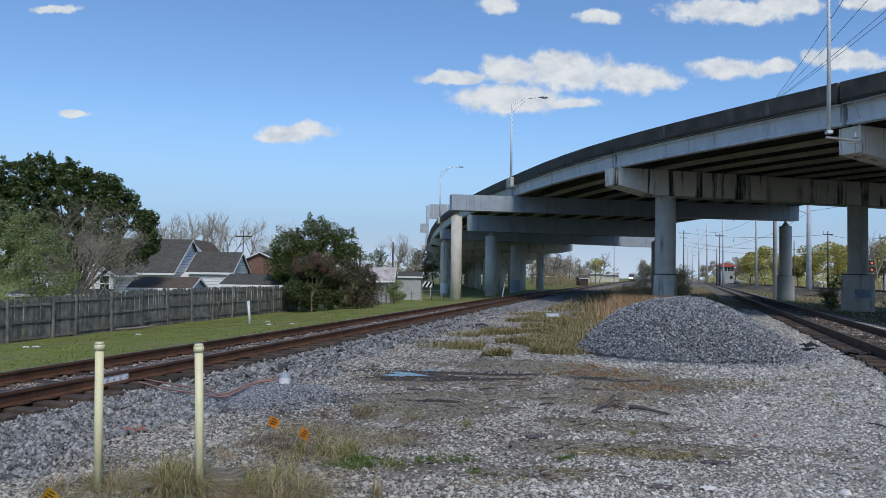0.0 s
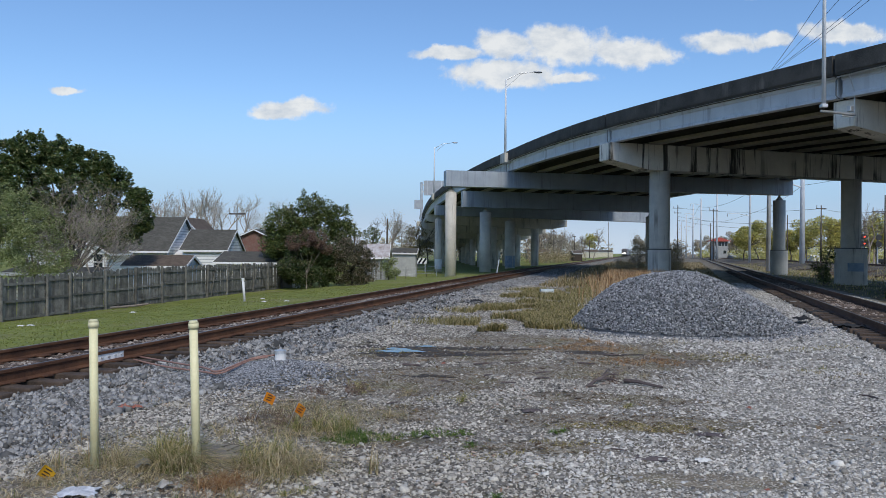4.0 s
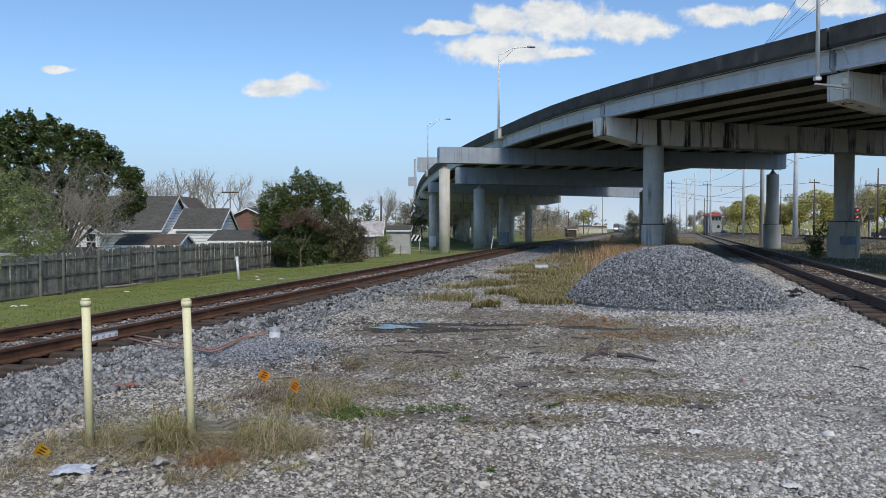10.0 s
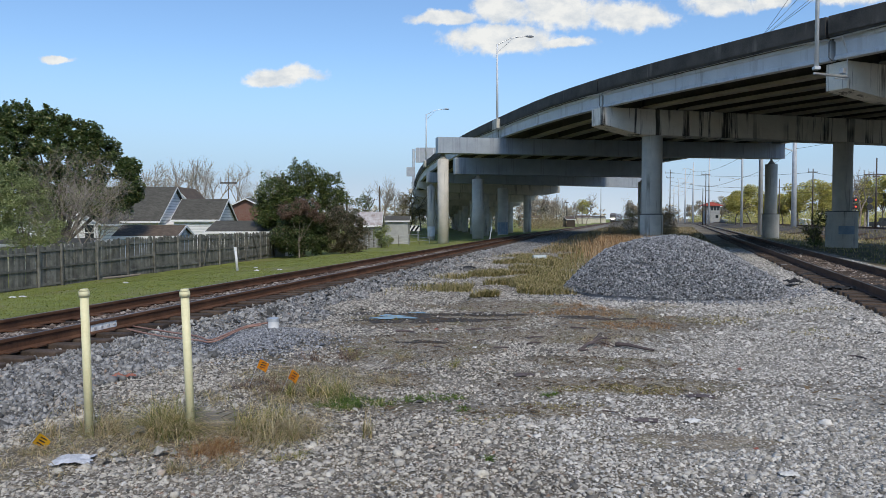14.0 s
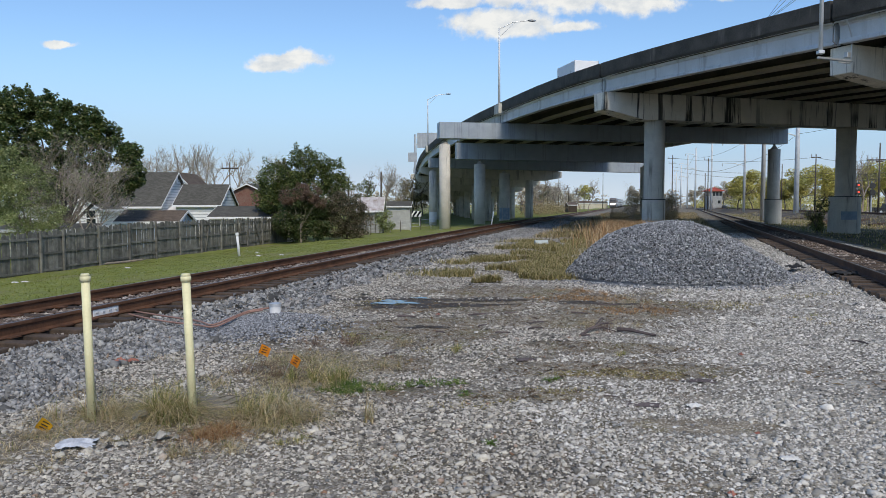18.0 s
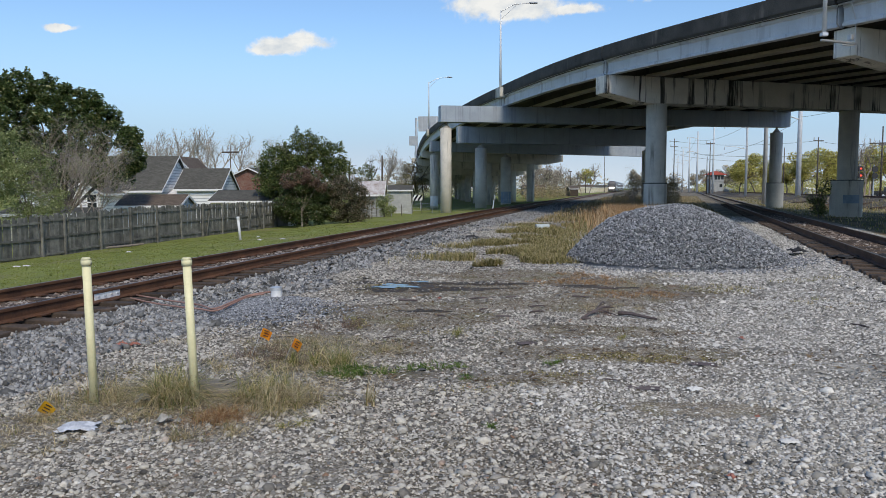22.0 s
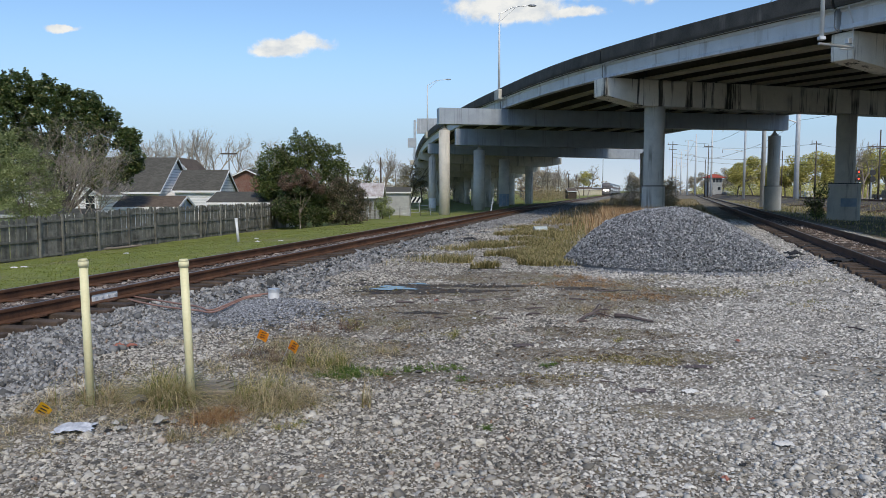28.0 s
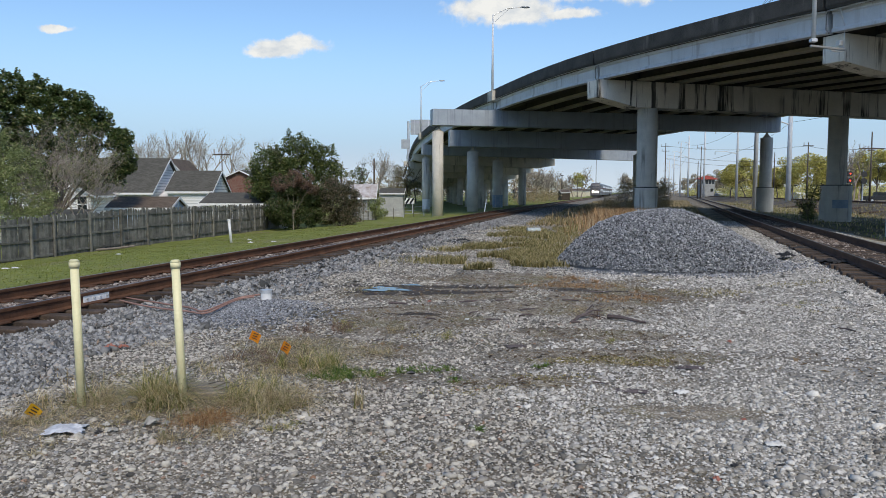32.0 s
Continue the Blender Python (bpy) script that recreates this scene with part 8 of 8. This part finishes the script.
def train_car(loco):
    """Front towards -y, standing on the rail heads, middle at the origin."""
    length, w, h = (20.6, 3.05, 4.3) if loco else (25.9, 3.05, 4.35)
    t = thing("locomotive" if loco else "passenger_car", "grey passenger locomotive with bright headlights" if loco else "dull stainless-steel passenger rail car", "locomotive" if loco else "rail car", group="" if loco else "passenger train")
    y0, y1 = -length / 2, length / 2
    sec = [(-w / 2, 0.55), (w / 2, 0.55), (w / 2, h - 0.7), (w / 2 - 0.35, h - 0.15), (w / 2 - 0.8, h), (-w / 2 + 0.8, h), (-w / 2 + 0.35, h - 0.15), (-w / 2, h - 0.7)]
    bm = bm_new()
    front = 1.4 if loco else 0.0
    add_loft(bm, [[Vector((px, y, pz)) for px, pz in sec] for y in (y0 + front, y1)])
    body = part("body", bm, TRAIN_SILVER, t)
    if loco:
        bm = bm_new()
        add_loft(bm, [[Vector((px * k, y, 0.55 + (pz - 0.55) * q)) for px, pz in sec] for y, k, q in ((y0 + front, 1, 1), (y0 + 0.5, 0.96, 0.93), (y0, 0.86, 0.62))])
        nose = part("nose", bm, TRAIN_GREY, t, "dark grey sloping nose")
        for sx in (-0.55, 0.55):
            bm = bm_new()
            add_box(bm, 0.95, 0.06, 0.7, pose(sx, y0 + 0.24, 3.28, -40))
            part("windscreen", bm, GLASS_DARK, nose)
        for sx, z in ((-0.72, 1.65), (0.72, 1.65), (-0.16, 1.65), (0.16, 1.65)):
            bm = bm_new()
            add_cyl(bm, 0.21, 0.21, 0.1, pose(sx, y0 - 0.06, z, 90), 12)
            part("headlight", bm, HEADLIGHT, nose, "glowing round headlight")
        bm = bm_new()
        add_box(bm, 2.7, 0.3, 0.5, pose(0, y0 + 0.1, 0.4), 0.05)
        part("pilot", bm, BLACK_PAINT, nose)
    for z in ((2.2,) if loco else (1.75, 3.2)):
        for sx in (-1, 1):
            bm = bm_new()
            add_box(bm, 0.03, length - 3, 0.55, pose(sx * (w / 2 + 0.01), 0.8, z))
            part("window_band", bm, GLASS_DARK, body)
    for sx in (-1, 1):
        bm = bm_new()
        add_box(bm, 0.03, length - 3, 0.16, pose(sx * (w / 2 + 0.012), 0.8, 2.75))
        part("stripe", bm, TRAIN_RED, body, "dull red stripe")
    for y in (y0 + 4.2, y1 - 3.4):
        bm = bm_new()
        add_box(bm, 2.2, 3.2, 0.45, pose(0, y, 0.6), 0.05)
        bogie = part("bogie", bm, BLACK_PAINT, t)
        for dy in (-1.2, 1.2):
            bm = bm_new()
            for sx in (-0.755, 0.755):
                add_cyl(bm, 0.46, 0.46, 0.12, pose(sx - 0.06, y + dy, 0.46, 0, 90), 18)
            part("wheelset", bm, RAIL_RUST, bogie)
    return t


truck = box_truck()
engine = train_car(True)
coach = train_car(False)
coaches = [coach] + [copy_thing(coach, Matrix()) for _ in range(4)]


def parked_car(x, y, turn, label):
    t = thing("pickup_truck", label, "pickup truck", pose(x, y, 0.05, 0, 0, turn))
    bm = bm_new()
    add_loft(bm, [[Vector((sx * k, p, q)) for p, q in ((-2.7, 0.45), (-2.75, 1.0), (-1.2, 1.1), (2.75, 1.1), (2.75, 0.45))] for sx, k in ((-0.95, 1), (0.95, 1))])
    bmesh.ops.bevel(bm, geom=bm.edges[:], offset=0.06, segments=2, affect="EDGES")
    body = part("body", bm, CAR_DARK, t)
    bm = bm_new()
    add_loft(bm, [[Vector((sx * k, p, q)) for p, q in ((-1.2, 1.05), (-0.5, 1.8), (0.9, 1.8), (1.1, 1.05))] for sx, k in ((-0.85, 1), (0.85, 1))])
    cab = part("cab", bm, CAR_DARK, t)
    for sx in (-1, 1):
        bm = bm_new()
        add_box(bm, 0.02, 1.3, 0.45, pose(sx * 0.86, 0.15, 1.45))
        part("side_window", bm, GLASS_DARK, cab)
        for yy in (-1.7, 1.7):
            wheel(t, sx * 0.85, yy, 0.38, 0.25)


parked_car(75.2, 130, 80, "dark pickup truck parked beyond the far track")


def far_buildings():
    for px, dist, w, h, wall, roof, label in ((1432, 205, 2.4, 1.7, TRIM_WHITE, TRIM_WHITE, "small white shed among trees beyond the track"), (1052, 345, 10, 3.0, CREAM_SIDING, ROOF_GREY, "long low beige building in the distance"), (1030, 300, 7, 3.0, CREAM_SIDING, ROOF_BROWN, "low pale building in the distance"), (1010, 175, 1.9, 2.2, ROOF_BROWN, ROOF_BROWN, "small rust-brown hut beside the track"), (940, 205, 6, 2.6, GREY_WALL, ROOF_BROWN, "grey gable-roofed house beyond the overpass"), (1290, 225, 2.2, 1.5, GREY_WALL, GALV, "white equipment hut beside the signal tower")):
        x = (px - 784) / 1358 * dist
        gable_house("hut" if w < 4 else "building", label, x - w / 2, x + w / 2, dist, dist + 5, 0, h * 0.72, h, wall, roof, over=0.2, category="building")


far_buildings()

# ---- clouds ----
# middles and half-lengths on a sheet 3 km off: across, up, wide, high
CLOUDS = [(-14, 780, 150, 30), (196, 811, 132, 66), (418, 813, 209, 88), (684, 783, 209, 61), (197, 699, 254, 61), (441, 684, 132, 26), (1048, 827, 154, 44), (1246, 838, 99, 35), (1520, 863, 187, 48), (1058, 1055, 287, 57), (1279, 1084, 154, 44), (148, 1070, 92, 39), (549, 1028, 99, 30), (-646, 557, 159, 44), (-691, 536, 121, 30), (-1607, 1035, 105, 22), (-1514, 623, 72, 17), (1586, 1094, 110, 30)]


def cloud_sheet():
    m = bpy.data.materials.new("cloud")
    m.use_nodes = True
    nt = m.node_tree
    nt.nodes.clear()
    v = own(nt)
    warp = node(nt, "ShaderNodeTexNoise", Scale=0.006, Detail=7.0, Roughness=0.62)
    nt.links.new(v, warp.inputs["Vector"])
    off = nt.nodes.new("ShaderNodeVectorMath")
    off.operation = "MULTIPLY_ADD"
    off.inputs[1].default_value, off.inputs[2].default_value = (110, 0, 70), (-55, 0, -35)
    nt.links.new(warp.outputs["Color"], off.inputs[0])
    add = nt.nodes.new("ShaderNodeVectorMath")
    nt.links.new(v, add.inputs[0])
    nt.links.new(off.outputs[0], add.inputs[1])
    best = None
    for cx, cz, rx, rz in CLOUDS:
        n = nt.nodes.new("ShaderNodeVectorMath")
        n.operation = "MULTIPLY_ADD"
        n.inputs[1].default_value, n.inputs[2].default_value = (1 / rx, 0, 1 / rz), (-cx / rx, 0, -cz / rz)
        nt.links.new(add.outputs[0], n.inputs[0])
        ln = nt.nodes.new("ShaderNodeVectorMath")
        ln.operation = "LENGTH"
        nt.links.new(n.outputs[0], ln.inputs[0])
        k = math_node(nt, "SUBTRACT", 1.15, ln.outputs["Value"])
        best = k if best is None else math_node(nt, "MAXIMUM", best, k)
    fluff = noise_tex(nt, v, 0.014, 6, 0.6)
    d = math_node(nt, "ADD", best, math_node(nt, "MULTIPLY", math_node(nt, "SUBTRACT", fluff, 0.5), 1.3))
    alpha = ramp(nt, d, [(0.05, (0, 0, 0)), (0.55, (0.96, 0.96, 0.96))], True)
    shade = noise_tex(nt, scaled(nt, v, 1, 1, 1.6), 0.011, 5)
    col = ramp(nt, shade, [(0.32, (0.66, 0.74, 0.84)), (0.6, (0.93, 0.97, 1.0))])
    em = node(nt, "ShaderNodeEmission", Strength=0.93)
    nt.links.new(col, em.inputs["Color"])
    tr = nt.nodes.new("ShaderNodeBsdfTransparent")
    mx = nt.nodes.new("ShaderNodeMixShader")
    nt.links.new(alpha, mx.inputs[0])
    nt.links.new(tr.outputs[0], mx.inputs[1])
    nt.links.new(em.outputs[0], mx.inputs[2])
    out = nt.nodes.new("ShaderNodeOutputMaterial")
    nt.links.new(mx.outputs[0], out.inputs["Surface"])
    me = raw_mesh("backdrop_clouds", [(-3000, 0, 250), (3000, 0, 250), (3000, 0, 1700), (-3000, 0, 1700)], [(0, 1, 2, 3)], m)
    ob = new("backdrop_clouds", me)
    ob.matrix_basis = pose(0, 3000, 0)
    return tagged(ob, "small white fair-weather clouds on a blue sky", "clouds", kind="structure")


clouds = cloud_sheet()


def deck_pose(y, over):
    """A pose on the deck, over metres in from its left edge, facing back along the road."""
    c, across, ahead = edge_frame(y)
    rise = (edge_z(y + 1) - edge_z(y - 1)) / 2
    p = c + across * over
    return pose(p.x, p.y, c.z + GIRDER_H + 0.245) @ pose(0, 0, 0, 0, 0, math.degrees(math.atan2(-ahead.x, ahead.y))) @ pose(0, 0, 0, math.degrees(math.atan(rise)))


def rail_pose(y):
    slope = (left_track(y + 2) - left_track(y - 2)) / 4
    return pose(left_track(y), y, LEFT_TOP + 0.004, 0, 0, -math.degrees(math.atan(slope)))


def motions():
    walk(clouds, [(0, pose(0, 3000, 0)), (16, pose(29, 3000, 0)), (32, pose(58, 3000, 0))])
    spots = [(0, 226), (9, 226), (9.8, 220), (11, 200), (12.5, 170), (14, 140), (15.5, 110), (16.6, 90), (17, 82.4), (17.5, 73.4), (18, 64), (18.5, 54.8), (18.8, 49.4), (19, 46), (19.3, 40.6), (19.8, 31.6), (20.3, 22.8), (21, 11), (22, -6), (23, -19), (24, -25), (25, -26), (32, -26)]
    walk(truck, [(t, deck_pose(y, float(np.interp(t, [17, 18, 19], [4.8, 5.6, 7.0])))) for t, y in spots])
    front = [(0, 470), (7, 425), (13, 375), (17.5, 338), (22, 303), (25, 285), (28, 264), (30, 248), (31, 240), (32, 232)]
    walk(engine, [(t, rail_pose(y + 10.3)) for t, y in front])
    for k, c in enumerate(coaches):
        walk(c, [(t, rail_pose(y + 21.6 + 13 + 26.7 * k)) for t, y in front])


motions()
